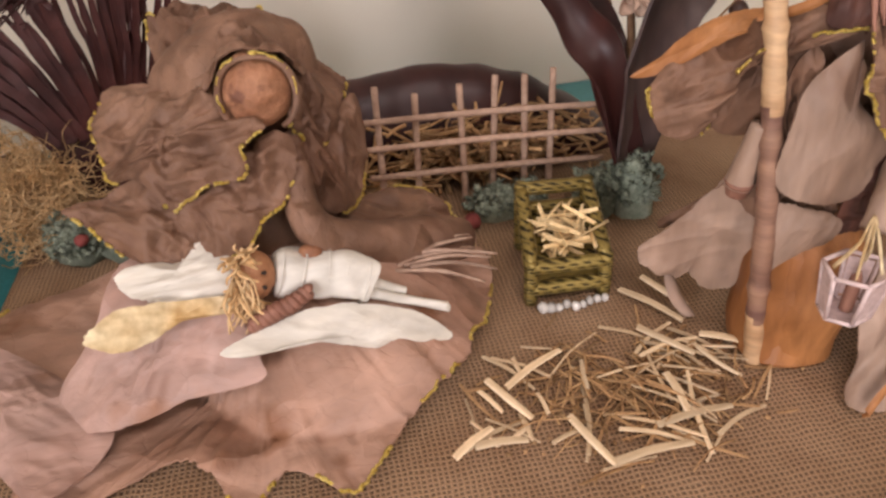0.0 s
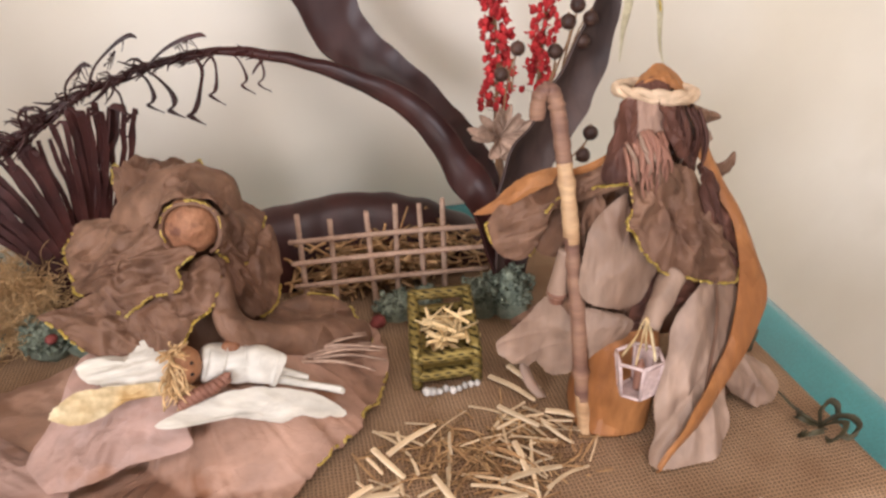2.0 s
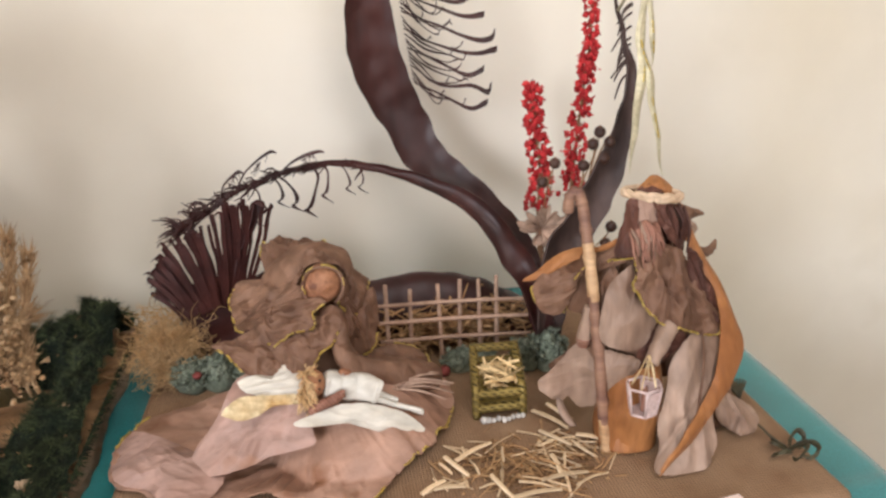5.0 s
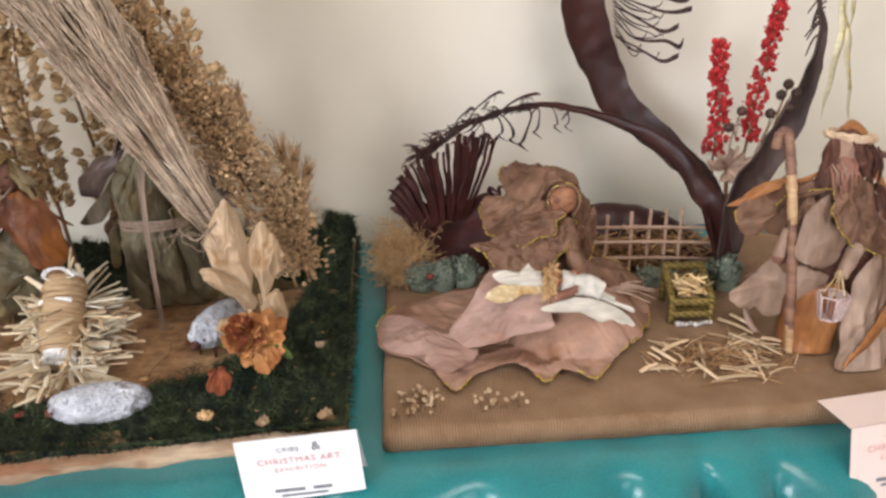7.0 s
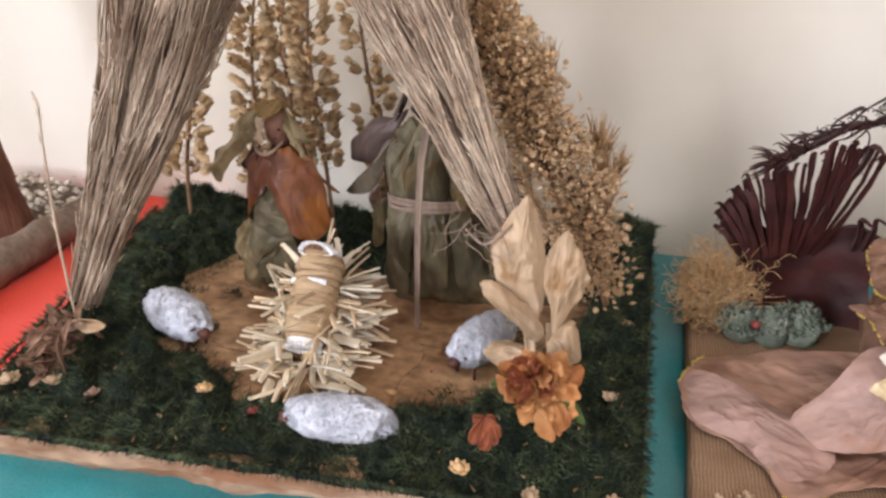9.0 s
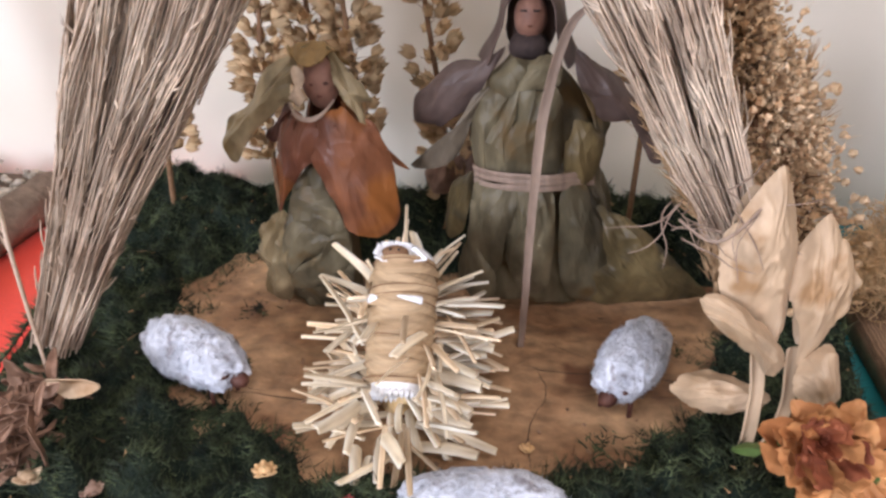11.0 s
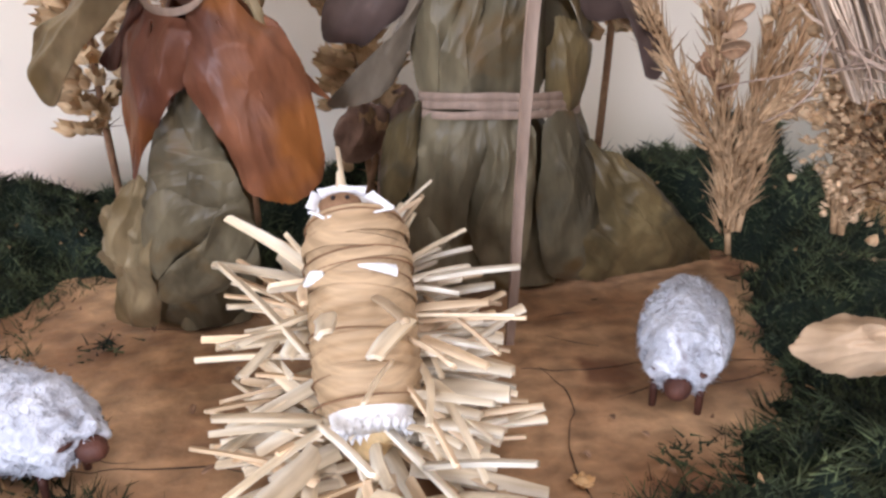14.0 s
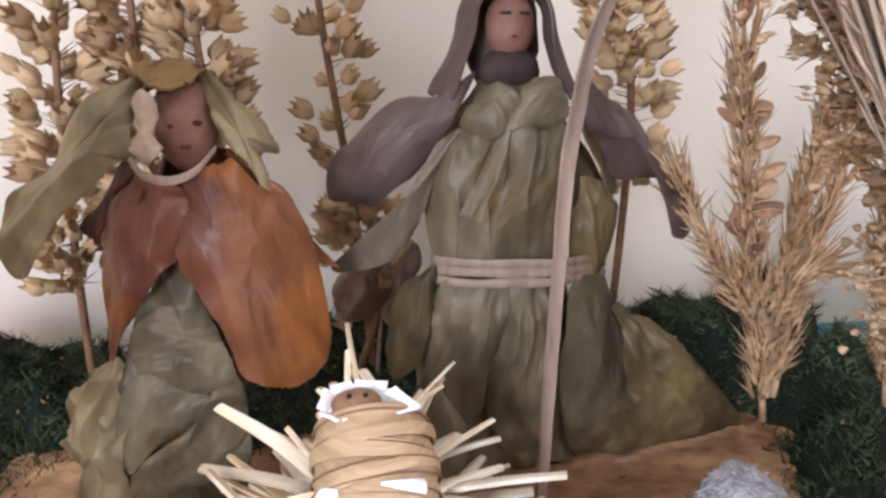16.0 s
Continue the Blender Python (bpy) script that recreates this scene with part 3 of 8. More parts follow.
g = Geo(); g.box((-0.55, 0.2165, TABLE_Z - 0.019), (1.83, 0.55, 0.025))
table = structure("table_top", g, WHITE_PAINT, "plain table top under satin cloths", "table")
for x in (-1.40, -0.55, 0.30):
    for y in (0.0, 0.45):
        g = Geo(); g.tube([(x, y, FLOOR_Z), (x, y, TABLE_Z - 0.033)], [0.02], 12, 0, 2)
        part("leg", g, WHITE_PAINT, table)
cloth("teal_tablecloth", -0.985, 0.371, -0.050, 0.497, SATIN, "shiny teal satin cloth draped over the display table", right=0.5, fold=0.032)
cloth("red_tablecloth", -1.46, -0.90, -0.02, 0.497, RED_CLOTH, "bright red cloth on the neighbouring display", seed=3, z=TABLE_Z + 0.0035)

# ---- first display: burlap board ----
BX0, BX1, BY0, BY1 = -0.298, 0.306, -0.022, 0.40


def rounded_slab(x0, x1, y0, y1, z0, z1, r, sway=0.0):
    g = Geo()
    prof = [(-1, z0), (0, z0 + 0.003)] + [(0, z1 - r)] + [(-r * (1 - math.cos(t)), z1 - r + r * math.sin(t)) for t in (0.4, 0.8, 1.2, math.pi / 2)]
    corners = [(x1 - r, y1 - r, 0), (x0 + r, y1 - r, 1), (x0 + r, y0 + r, 2), (x1 - r, y0 + r, 3)]
    ring = []
    for n, (cx, cy, q) in enumerate(corners):
        for k in range(6):
            a = (q + k / 5) * math.pi / 2
            ring.append((cx, cy, math.cos(a), math.sin(a)))
        nx, ny, nq = corners[(n + 1) % 4]
        a = (q + 1) * math.pi / 2
        for k in range(1, 16):
            ring.append((cx + (nx - cx) * k / 16, cy + (ny - cy) * k / 16, math.cos(a), math.sin(a)))
    rows = []
    for off, z in prof[1:]:
        row = []
        for cx, cy, ax, ay in ring:
            p = V((cx + ax * (r + off), cy + ay * (r + off), z))
            row.append(p + V((ax, ay, 0)) * sway * noise.noise(p * 30))
        rows.append(row)
    base = g.grid(rows, 0, closed=True)
    n = len(ring)
    k = len(g.v)
    g.v += [p.copy() for p in rows[-1]]
    g.f.append(tuple(range(k, k + n))); g.m.append(0)
    g.f.append(tuple(range(base + n - 1, base - 1, -1))); g.m.append(0)
    return g


thing("craft_board", rounded_slab(BX0, BX1, BY0, BY1, TABLE_Z + 0.001, 0.0, 0.008, 0.001), BURLAP, "rectangular display board wrapped in coarse brown burlap", "board")


def trim(g, pts, mi, r=0.0011, gap=0.25, seed=1):
    """Broken glitter along an edge."""
    rr = random.Random(seed)
    for a, b in zip(pts, pts[1:]):
        if rr.random() < gap:
            continue
        a, b = V(a), V(b)
        mid = (a + b) / 2 + V((rr.uniform(-1, 1), rr.uniform(-1, 1), rr.uniform(-1, 1))) * 0.0006
        g.tube([a, mid, b], [r * rr.uniform(0.4, 1.0), r * rr.uniform(0.5, 1.3), r * rr.uniform(0.35, 0.9)], 5, mi, 3)


def crease(p, seed, grain=None):
    """Height of a crumpled dry leaf at p, about -1 to 1: sharp ridges at three sizes, drawn out along the grain."""
    q = V(p)
    if grain is not None:
        q = q - grain * (q.dot(grain) * 0.62)
    q = q + noise.noise_vector(q * 38 + V((seed, 3, 7))) * 0.009
    s = V((seed * 1.3, seed * 0.7, seed))
    return 1.25 * ridged(q + s * 0.01, 46) + 0.95 * ridged(q + s * 0.02, 110) + 0.34 * ridged(q + s, 250) - 0.7


def lobe(g, rim, mi=0, seed=0.0, bulge=0.006, crumple=0.0024, gold=(), mi_gold=2, grain=None, out=(0, -0.8, 0.6), ragged=0.0012, nu=132, nv=30, th=0.0010, centre=None, flute=0.0, size=0.0013, relief=None):
    """A dried leaf spread inside a closed outline, domed towards out, with crumpled face, nicked edge and gilded stretches of rim."""
    n, out = len(rim), V(out).normalized()
    loop = [rim[-1]] + list(rim) + [rim[0], rim[1]]
    c = V(centre) if centre is not None else sum((V(p) for p in rim), V()) / n
    grain = V(grain).normalized() if grain is not None else None

    def edge(s):
        k = (s * n) % n
        i = int(k)
        a, b, d, e = loop[i], loop[i + 1], loop[i + 2], loop[(i + 3) % len(loop)] if i + 3 < len(loop) else rim[1]
        t = k - i
        p = V(tuple(0.5 * (2 * y + (z - x) * t + (2 * x - 5 * y + 4 * z - w) * t * t + (3 * y - x - 3 * z + w) * t ** 3) for x, y, z, w in zip(a, b, d, e)))
        d2 = (p - c).normalized()
        nick = noise.noise(V((s * n * 2.3, seed, 1))) + 0.7 * ridged(V((s * n * 5.1, seed, 5)), 1.0)
        return p, d2 * ragged * nick + out * ragged * 1.5 * noise.noise(V((s * n * 1.7, seed, 9)))

    E = [edge(j / nu) for j in range(nu)]
    rows = []
    for i in range(1, nv + 1):
        v = i / nv
        row = []
        for j in range(nu):
            p = c.lerp(E[j][0], v) + E[j][1] * v ** 5
            dome = bulge * (1 - v * v) + flute * v ** 6 * math.sin(j / nu * 2 * math.pi * n * 0.5)
            row.append(p + out * (dome + (relief(p) if relief else 1.5 * crumple * crease(p, seed, grain)) * (1 - 0.45 * v ** 6)))
        rows.append(row)
    back = [[p - out * th for p in r] for r in rows]
    k = g.grid(rows, mi, closed=True)
    g.grid(back, mi, closed=True, flip=True)
    g.grid([rows[-1], back[-1]], mi, closed=True)
    g.f.append(tuple(range(k + nu - 1, k - 1, -1))); g.m.append(mi)
    for lo, hi in gold:
        a, b = int(lo / n * nu), int(hi / n * nu)
        trim(g, [rows[-1][q % nu] + out * 0.0005 for q in range(a, b + 1)], mi_gold, size * 0.8, 0.30, int(seed * 7) + a)
    return rows


def silk(g, rim, mi, seed, bulge, fold, grain, out=(0, -0.85, 0.5), ragged=0.0010, nu=132, nv=34):
    """A smooth, supple dried leaf: a few long folds along its grain with sharp crests, and fine veins."""
    along = V(grain).normalized()
    side = along.cross(V(out)).normalized()

    def relief(p):
        s, l = p.dot(side), p.dot(along)
        x = s * 62 + 0.75 * noise.noise(V((l * 24, seed, 2)))
        h = 1.0 * ridged(p + V((seed, 0, 0)), 34) + 1.35 * ridged(V((x, l * 10, seed)), 1.0) + 0.26 * ridged(V((s * 150 + 0.4 * x, l * 60, seed + 4)), 1.0) + 0.07 * ridged(V((s * 380, l * 90, seed)), 1.0) - 0.9
        return 1.7 * fold * h

    mid_rim = sum((V(p) for p in rim), V()) / len(rim)
    rim = [tuple(mid_rim + (V(p) - mid_rim) * 0.965) for p in rim]
    return lobe(g, rim, mi, seed, 1.6 * bulge, 0, grain=grain, out=out, ragged=ragged, nu=nu, nv=nv, flute=0.0022, relief=relief)


# Spread leaf skirt on the burlap: a brown leaf with deep lobes, raised under the dolls and lying flat at its rim.
SKIRT_RIM = [(0.012, 0.205), (0.006, 0.148), (-0.012, 0.121), (-0.024, 0.098), (-0.047, 0.080), (-0.062, 0.063), (-0.086, 0.036), (-0.114, 0.052), (-0.134, 0.036), (-0.152, 0.059), (-0.170, 0.069), (-0.199, 0.058), (-0.226, 0.034), (-0.244, 0.070), (-0.268, 0.100), (-0.292, 0.112), (-0.305, 0.160), (-0.294, 0.205), (-0.262, 0.222), (-0.200, 0.245), (-0.120, 0.262), (-0.045, 0.258), (0.000, 0.240)]
SKC = V((-0.125, 0.150, 0))


def skirt_height(x, y):
    d = math.hypot((x + 0.090) / (0.078 if x < -0.09 else 0.092), (y - 0.155) / 0.088)
    return 0.068 * max(0.0, 1 - d * d) + 0.005


def skirt_point(u, v):
    n = len(SKIRT_RIM)
    k = u * n
    i = int(k) % n
    a, b, c, d = (V((*SKIRT_RIM[(i + q) % n], 0)) for q in (-1, 0, 1, 2))
    t = k - int(k)
    e = 0.5 * (2 * b + (c - a) * t + (2 * a - 5 * b + 4 * c - d) * t * t + (3 * b - a - 3 * c + d) * t ** 3)
    e += (e - SKC).normalized() * (0.0035 * noise.noise(V((k * 1.4, 0, 0))) + 0.0015 * ridged(V((k * 4, 3, 0)), 1.0))
    p = SKC.lerp(e, v)
    # inlets of the rim ride up, lobes touch the burlap
    inlet = max(0.0, 0.150 - (e - SKC).length) * 0.12
    z = skirt_height(p.x, p.y) * (1 - 0.4 * v ** 6) + inlet * v ** 2 + 0.006 * v ** 3 * (0.5 + 0.5 * math.sin(k * 2.1 + 0.8)) * (1 - v ** 8 * 0.6)
    z += 0.0017 * crease(V((p.x, p.y, 0)), 4.0, (e - SKC).normalized()) * (0.35 + 0.65 * v)
    return V((p.x, p.y, max(z, 0.0026)))


g = Geo()
NR, NA = 44, 276
rows = [[skirt_point(j / NA, i / NR) for j in range(NA)] for i in range(1, NR + 1)]
g.grid(rows, 0, closed=True, flip=True)
g.grid([[p - V((0, 0, 0.0012)) for p in r] for r in rows], 0, closed=True)
g.grid([rows[-1], [p - V((0, 0, 0.0012)) for p in rows[-1]]], 0, closed=True)
g.f.append(tuple(range(NA))); g.m.append(0)
skirt = thing("leaf_skirt", g, SKIRT, "wide pinkish-brown dried leaf with scalloped gold-trimmed edge on burlap", "dried leaf")
g = Geo()
for lo, hi in ((0.7, 2.4), (3.0, 4.2), (5.3, 6.7), (7.4, 8.6), (11.4, 12.7), (16.2, 17.6)):
    trim(g, [p + V((0, 0, 0.0006)) for p in rows[-1][int(lo * 12):int(hi * 12)]], 0, 0.0013, 0.12, int(lo * 10))
part("gold_edge", g, GOLD, skirt, "broken gold glitter edge")["kind"] = "stuff"

# A paler leaf folded over the skirt, its front edge standing above a dark hollow, and a smaller one beside it.
g = Geo()
lobe(g, [(-0.181, 0.132, 0.084), (-0.204, 0.122, 0.05), (-0.225, 0.116, 0.026), (-0.22, 0.1, 0.019), (-0.207, 0.088, 0.02), (-0.184, 0.083, 0.026), (-0.159, 0.087, 0.032), (-0.122, 0.081, 0.042), (-0.121, 0.087, 0.053), (-0.126, 0.097, 0.068), (-0.131, 0.105, 0.078), (-0.157, 0.13, 0.088)], 0, 3.1, 0.004, 0.0009, out=(-0.1, -0.5, 0.85), grain=(0.5, 0.8, 0.3), ragged=0.0007, flute=0.0010)
thing("folded_leaf", g, SKIRT_TOP, "pale pink dried leaf folded over the brown leaf skirt", "dried leaf")
g = Geo()
lobe(g, [(-0.303, 0.147, 0.006), (-0.290, 0.112, 0.006), (-0.267, 0.101, 0.008), (-0.247, 0.076, 0.008), (-0.230, 0.058, 0.010), (-0.210, 0.066, 0.014), (-0.198, 0.092, 0.017), (-0.222, 0.122, 0.020), (-0.258, 0.154, 0.020), (-0.296, 0.182, 0.010)], 0, 5.2, 0.008, 0.0011, out=(0, -0.2, 1), grain=(0.7, -0.6, 0), ragged=0.0010, flute=0.0015)
thing("folded_leaf", g, SKIRT_TOP, "small pale pink dried leaf tucked under the folded leaf", "dried leaf")


# ---- kneeling nut-headed figure in a leaf cloak: one plain mesh ----
def cone_wrap(g, axis_top, axis_low, r_top, r_low, a0, a1, mi, hem=None, wrinkle=0.006, nu=46, nv=18, squash=0.75, seed=0.0, th=0.0012, folds=5):
    """A cloak wrapped round an axis, from angle a0 to a1 (degrees, 270 is towards the front), with a waved hem."""
    top, low = V(axis_top), V(axis_low)

    def fn(u, v):
        a = radians(a0 + (a1 - a0) * u)
        h = hem(u) if hem else 0.0
        vv = v * (1 + h)
        c = top.lerp(low, vv)
        r = r_top + (r_low - r_top) * (vv ** 0.85)
        r *= 1 + 0.09 * vv * math.sin(folds * a * 1.7 + seed * 3 + 2 * vv) + 0.05 * math.sin(11 * a + seed)
        p = c + V((math.cos(a) * r, math.sin(a) * r * squash, 0))
        return p + wob(p + V((seed, 0, 0)), 30, wrinkle) + wob(p + V((0, seed, 0)), 70, wrinkle * 0.25)

    return g.sheet(fn, nu, nv, th, mi)


g = Geo()
# lower leaf over the knees
lobe(g, [(-0.199, 0.140, 0.114), (-0.180, 0.142, 0.117), (-0.161, 0.142, 0.124), (-0.130, 0.142, 0.125), (-0.097, 0.140, 0.140), (-0.089, 0.132, 0.129), (-0.098, 0.126, 0.110), (-0.108, 0.122, 0.105), (-0.118, 0.120, 0.093), (-0.138, 0.120, 0.084), (-0.157, 0.120, 0.085), (-0.174, 0.124, 0.095), (-0.186, 0.130, 0.108)], 0, 1.0, 0.004, 0.0034, ((5.6, 9.4), (10.9, 12.6)), grain=(0.5, 0.2, -0.8))
# wide leaf over the shoulder
lobe(g, [(-0.178, 0.19, 0.148), (-0.184, 0.18, 0.141), (-0.183, 0.168, 0.129), (-0.177, 0.152, 0.119), (-0.16, 0.136, 0.127), (-0.148, 0.128, 0.113), (-0.133, 0.126, 0.123), (-0.112, 0.126, 0.127), (-0.111, 0.128, 0.139), (-0.1, 0.13, 0.148), (-0.111, 0.142, 0.152), (-0.12, 0.156, 0.158), (-0.143, 0.178, 0.153), (-0.164, 0.192, 0.15)], 0, 2.0, 0.006, 0.0042, ((0.5, 3.4), (4.7, 9.0)), grain=(0.75, -0.2, 0.5), nu=160)
# lower and upper leaves on the other side
lobe(g, [(-0.096, 0.144, 0.132), (-0.087, 0.15, 0.137), (-0.074, 0.163, 0.128), (-0.059, 0.18, 0.136), (-0.055, 0.18, 0.112), (-0.057, 0.176, 0.094), (-0.059, 0.168, 0.085), (-0.066, 0.16, 0.081), (-0.077, 0.153, 0.084), (-0.084, 0.146, 0.101), (-0.089, 0.142, 0.119)], 0, 3.0, 0.004, 0.0034, ((5.2, 7.6), (9.6, 11.0)), grain=(0.2, 0.2, -0.9), out=(0.35, -0.8, 0.4))
lobe(g, [(-0.088, 0.154, 0.162), (-0.078, 0.178, 0.158), (-0.068, 0.189, 0.148), (-0.06, 0.189, 0.139), (-0.065, 0.177, 0.131), (-0.071, 0.164, 0.122), (-0.079, 0.156, 0.123), (-0.087, 0.15, 0.131), (-0.09, 0.144, 0.145)], 0, 4.0, 0.006, 0.0034, ((3.0, 3.7), (4.8, 7.8)), grain=(0.3, 0.2, -0.9), out=(0.35, -0.8, 0.4))
# hood leaf drawn over the nut
lobe(g, [(-0.158, 0.224, 0.159), (-0.153, 0.223, 0.171), (-0.137, 0.221, 0.177), (-0.123, 0.219, 0.174), (-0.104, 0.214, 0.174), (-0.09, 0.206, 0.165), (-0.079, 0.191, 0.154), (-0.08, 0.15, 0.16), (-0.084, 0.144, 0.171), (-0.098, 0.14, 0.18), (-0.113, 0.143, 0.176), (-0.12, 0.146, 0.163), (-0.131, 0.156, 0.157), (-0.148, 0.19, 0.15)], 0, 5.0, 0.004, 0.0036, ((-0.3, 1.2), (4.2, 4.7)), centre=(-0.112, 0.182, 0.172), out=(0, -0.3, 0.95), nu=150)
# body, so that the cloak is closed behind
g.ball((-0.118, 0.186, 0.080), (0.054, 0.042, 0.078), 26, 18, 0, 0.18, 45)
g.ball((-0.114, 0.186, 0.138), (0.044, 0.032, 0.040), 24, 16, 0, 0.14, 50)
g.ball((-0.106, 0.184, 0.156), (0.034, 0.026, 0.026), 26, 18, 0, 0.12, 60)
# nut with its seam and rim
g.ball((-0.1012, 0.145, 0.1600), (0.0160, 0.0150, 0.0177), 32, 24, 1, 0.07, 150)
ring = [(-0.1005 + 0.0170 * math.cos(t), 0.1370 + 0.0015 * math.sin(3 * t), 0.1600 + 0.0184 * math.sin(t)) for t in [radians(-60 + 300 * k / 24) for k in range(25)]]
g.tube(ring, [0.0014, 0.0019, 0.0013, 0.0018, 0.0014], 6, 0, 60)
trim(g, [V(p) + V((0, -0.001, 0.0022)) for p in ring[4:22]], 2, 0.0008, 0.45, 12)
# sleeve and hand reaching over the lap
g.tube([(-0.090, 0.140, 0.122), (-0.090, 0.130, 0.104), (-0.084, 0.128, 0.089), (-0.067, 0.138, 0.074), (-0.047, 0.150, 0.060), (-0.026, 0.166, 0.046), (-0.006, 0.180, 0.034)], [0.006, 0.0085, 0.0100, 0.0105, 0.0125, 0.0150, 0.0130], 22, 0, 60)
for i in range(len(g.v) - 61 * 22, len(g.v)):
    p = g.v[i]
    g.v[i] = p + V((0, -0.7, 0.7)) * 0.0028 * crease(p, 8.0, V((0.75, 0.35, -0.55)))
g.ball((-0.090, 0.117, 0.086), (0.0058, 0.0050, 0.0044), 12, 9, 1, 0.1, 90)
thing("nut_doll", g, [CLOAK, NUT, GOLD], "kneeling nut-headed doll in crinkled brown leaf cloak edged with gold", "doll")

# lap leaf behind the white doll
g = Geo()
lobe(g, [(-0.067, 0.175, 0.071), (-0.047, 0.195, 0.066), (-0.028, 0.205, 0.058), (-0.013, 0.200, 0.050), (-0.003, 0.185, 0.040), (0.001, 0.172, 0.031), (-0.021, 0.162, 0.033), (-0.046, 0.158, 0.042), (-0.064, 0.155, 0.061), (-0.076, 0.155, 0.072)], 0, 6.0, 0.005, 0.0026, ((1.3, 2.8), (3.2, 5.3)), 1, grain=(0.8, 0.3, -0.5), out=(0, -0.5, 0.85))
thing("gilded_leaf", g, [CLOAK, GOLD], "small brown dried leaf with gold rim beside the kneeling doll", "dried leaf")

# ---- white corn-husk doll lying on the leaves: one plain mesh ----
g = Geo()
TORSO = [(-0.108, 0.112, 0.081), (-0.095, 0.114, 0.077), (-0.078, 0.116, 0.072), (-0.064, 0.116, 0.063)]
g.tube(TORSO, [0.0092 + 0.0024 * math.sin(math.pi * i / 40) + 0.0011 * abs(math.sin(i * 0.27)) for i in range(41)], 24, 0, 40)
for i in range(len(g.v) - 41 * 24, len(g.v)):
    g.v[i] = g.v[i] + wob(g.v[i], 75, 0.0026)
hr = random.Random(3)
for k in range(5):
    u = 0.12 + 0.82 * k / 4 + hr.uniform(-0.06, 0.06)
    c = V(curve_at(TORSO, u))
    a = V((0.9, 0.05, -0.35 - 0.03 * k)).normalized()
    s_, w_ = V((0, 1, 0)), a.cross(V((0, 1, 0))).normalized()
    tilt = hr.uniform(-0.12, 0.12)
    g.tube([c + (s_ * math.cos(t) + w_ * math.sin(t)) * 0.0116 + a * tilt * 0.012 * math.sin(t) for t in [2 * math.pi * i / 18 for i in range(19)]], [0.0005], 4, 0, 30)
g.ball((-0.1165, 0.106, 0.086), (0.0100, 0.0105, 0.0125), 20, 14, 2, 0.05, 120)
for x, y, z in ((-0.1105, 0.0960, 0.0935), (-0.1115, 0.0952, 0.0858)):
    g.ball((x, y, z), (0.0013, 0.0012, 0.0010), 8, 6, 4)
for k in range(120):
    a, b = hr.uniform(-1.7, 1.9), hr.uniform(0, 1)
    p = V((-0.1185 - 0.006 * b * abs(math.cos(a)), 0.1045 - 0.0085 * math.cos(a) * b, 0.088 + 0.0115 * math.sin(a)))
    q = p + V((hr.uniform(-0.010, 0.010), hr.uniform(-0.013, -0.001), (hr.uniform(0.0, 0.008) if math.sin(a) > 0.75 else hr.uniform(-0.015, -0.002))))
    g.tube([p, (p + q) / 2 + V((hr.uniform(-.003, .003), hr.uniform(-.005, -.001), hr.uniform(0, .003))), q], [0.0007, 0.0007, 0.0005], 4, 3, 6)
# braided brown arm: three strands
for ph in (0, 2.09, 4.19):
    g.tube([V(curve_at([(-0.122, 0.088, 0.070), (-0.112, 0.091, 0.073), (-0.102, 0.094, 0.075), (-0.093, 0.099, 0.077)], i / 24)) + V((0.0008, 0.0022 * math.cos(i * 0.9 + ph), 0.0024 * math.sin(i * 0.9 + ph))) for i in range(25)], [0.0018, 0.0026, 0.0026, 0.0018], 6, 5, 60)
# front wing, two side wings, legs
lobe(g, [(-0.134, 0.076, 0.068), (-0.116, 0.088, 0.068), (-0.094, 0.097, 0.067), (-0.072, 0.104, 0.060), (-0.043, 0.110, 0.044), (-0.025, 0.109, 0.025), (-0.036, 0.104, 0.024), (-0.051, 0.100, 0.034), (-0.064, 0.095, 0.037), (-0.080, 0.090, 0.048), (-0.098, 0.084, 0.059), (-0.122, 0.076, 0.063)], 0, 51, 0.003, 0.0008, grain=(0.85, 0.2, -0.45), ragged=0.0010, nu=110, nv=20)
lobe(g, [(-0.178, 0.112, 0.090), (-0.170, 0.116, 0.094), (-0.149, 0.120, 0.090), (-0.146, 0.122, 0.095), (-0.138, 0.122, 0.097), (-0.128, 0.118, 0.089), (-0.128, 0.104, 0.081), (-0.149, 0.100, 0.082), (-0.169, 0.102, 0.086)], 0, 52, 0.003, 0.0012, grain=(1, 0.1, 0), ragged=0.0014, nu=100, nv=20)
lobe(g, [(-0.189, 0.082, 0.082), (-0.176, 0.089, 0.090), (-0.158, 0.095, 0.086), (-0.133, 0.100, 0.081), (-0.125, 0.100, 0.077), (-0.129, 0.096, 0.074), (-0.151, 0.090, 0.078), (-0.164, 0.084, 0.074), (-0.177, 0.079, 0.076)], 1, 53, -0.002, 0.0010, grain=(1, 0.2, 0), ragged=0.0012, nu=90, nv=18)
for q in ([(-0.066, 0.112, 0.060), (-0.048, 0.114, 0.050), (-0.025, 0.116, 0.039)], [(-0.066, 0.114, 0.059), (-0.046, 0.117, 0.047), (-0.024, 0.117, 0.036)], [(-0.064, 0.116, 0.063), (-0.052, 0.118, 0.055), (-0.046, 0.118, 0.052)]):
    g.tube(q, [0.0032, 0.0024, 0.0020], 8, 0, 14)
thing("husk_doll", g, [HUSK, HUSK_YELLOW, SKIN_TAN, TUFT, BLACK, BEARD], "lying white corn-husk doll with straw hair on the brown leaves", "doll")

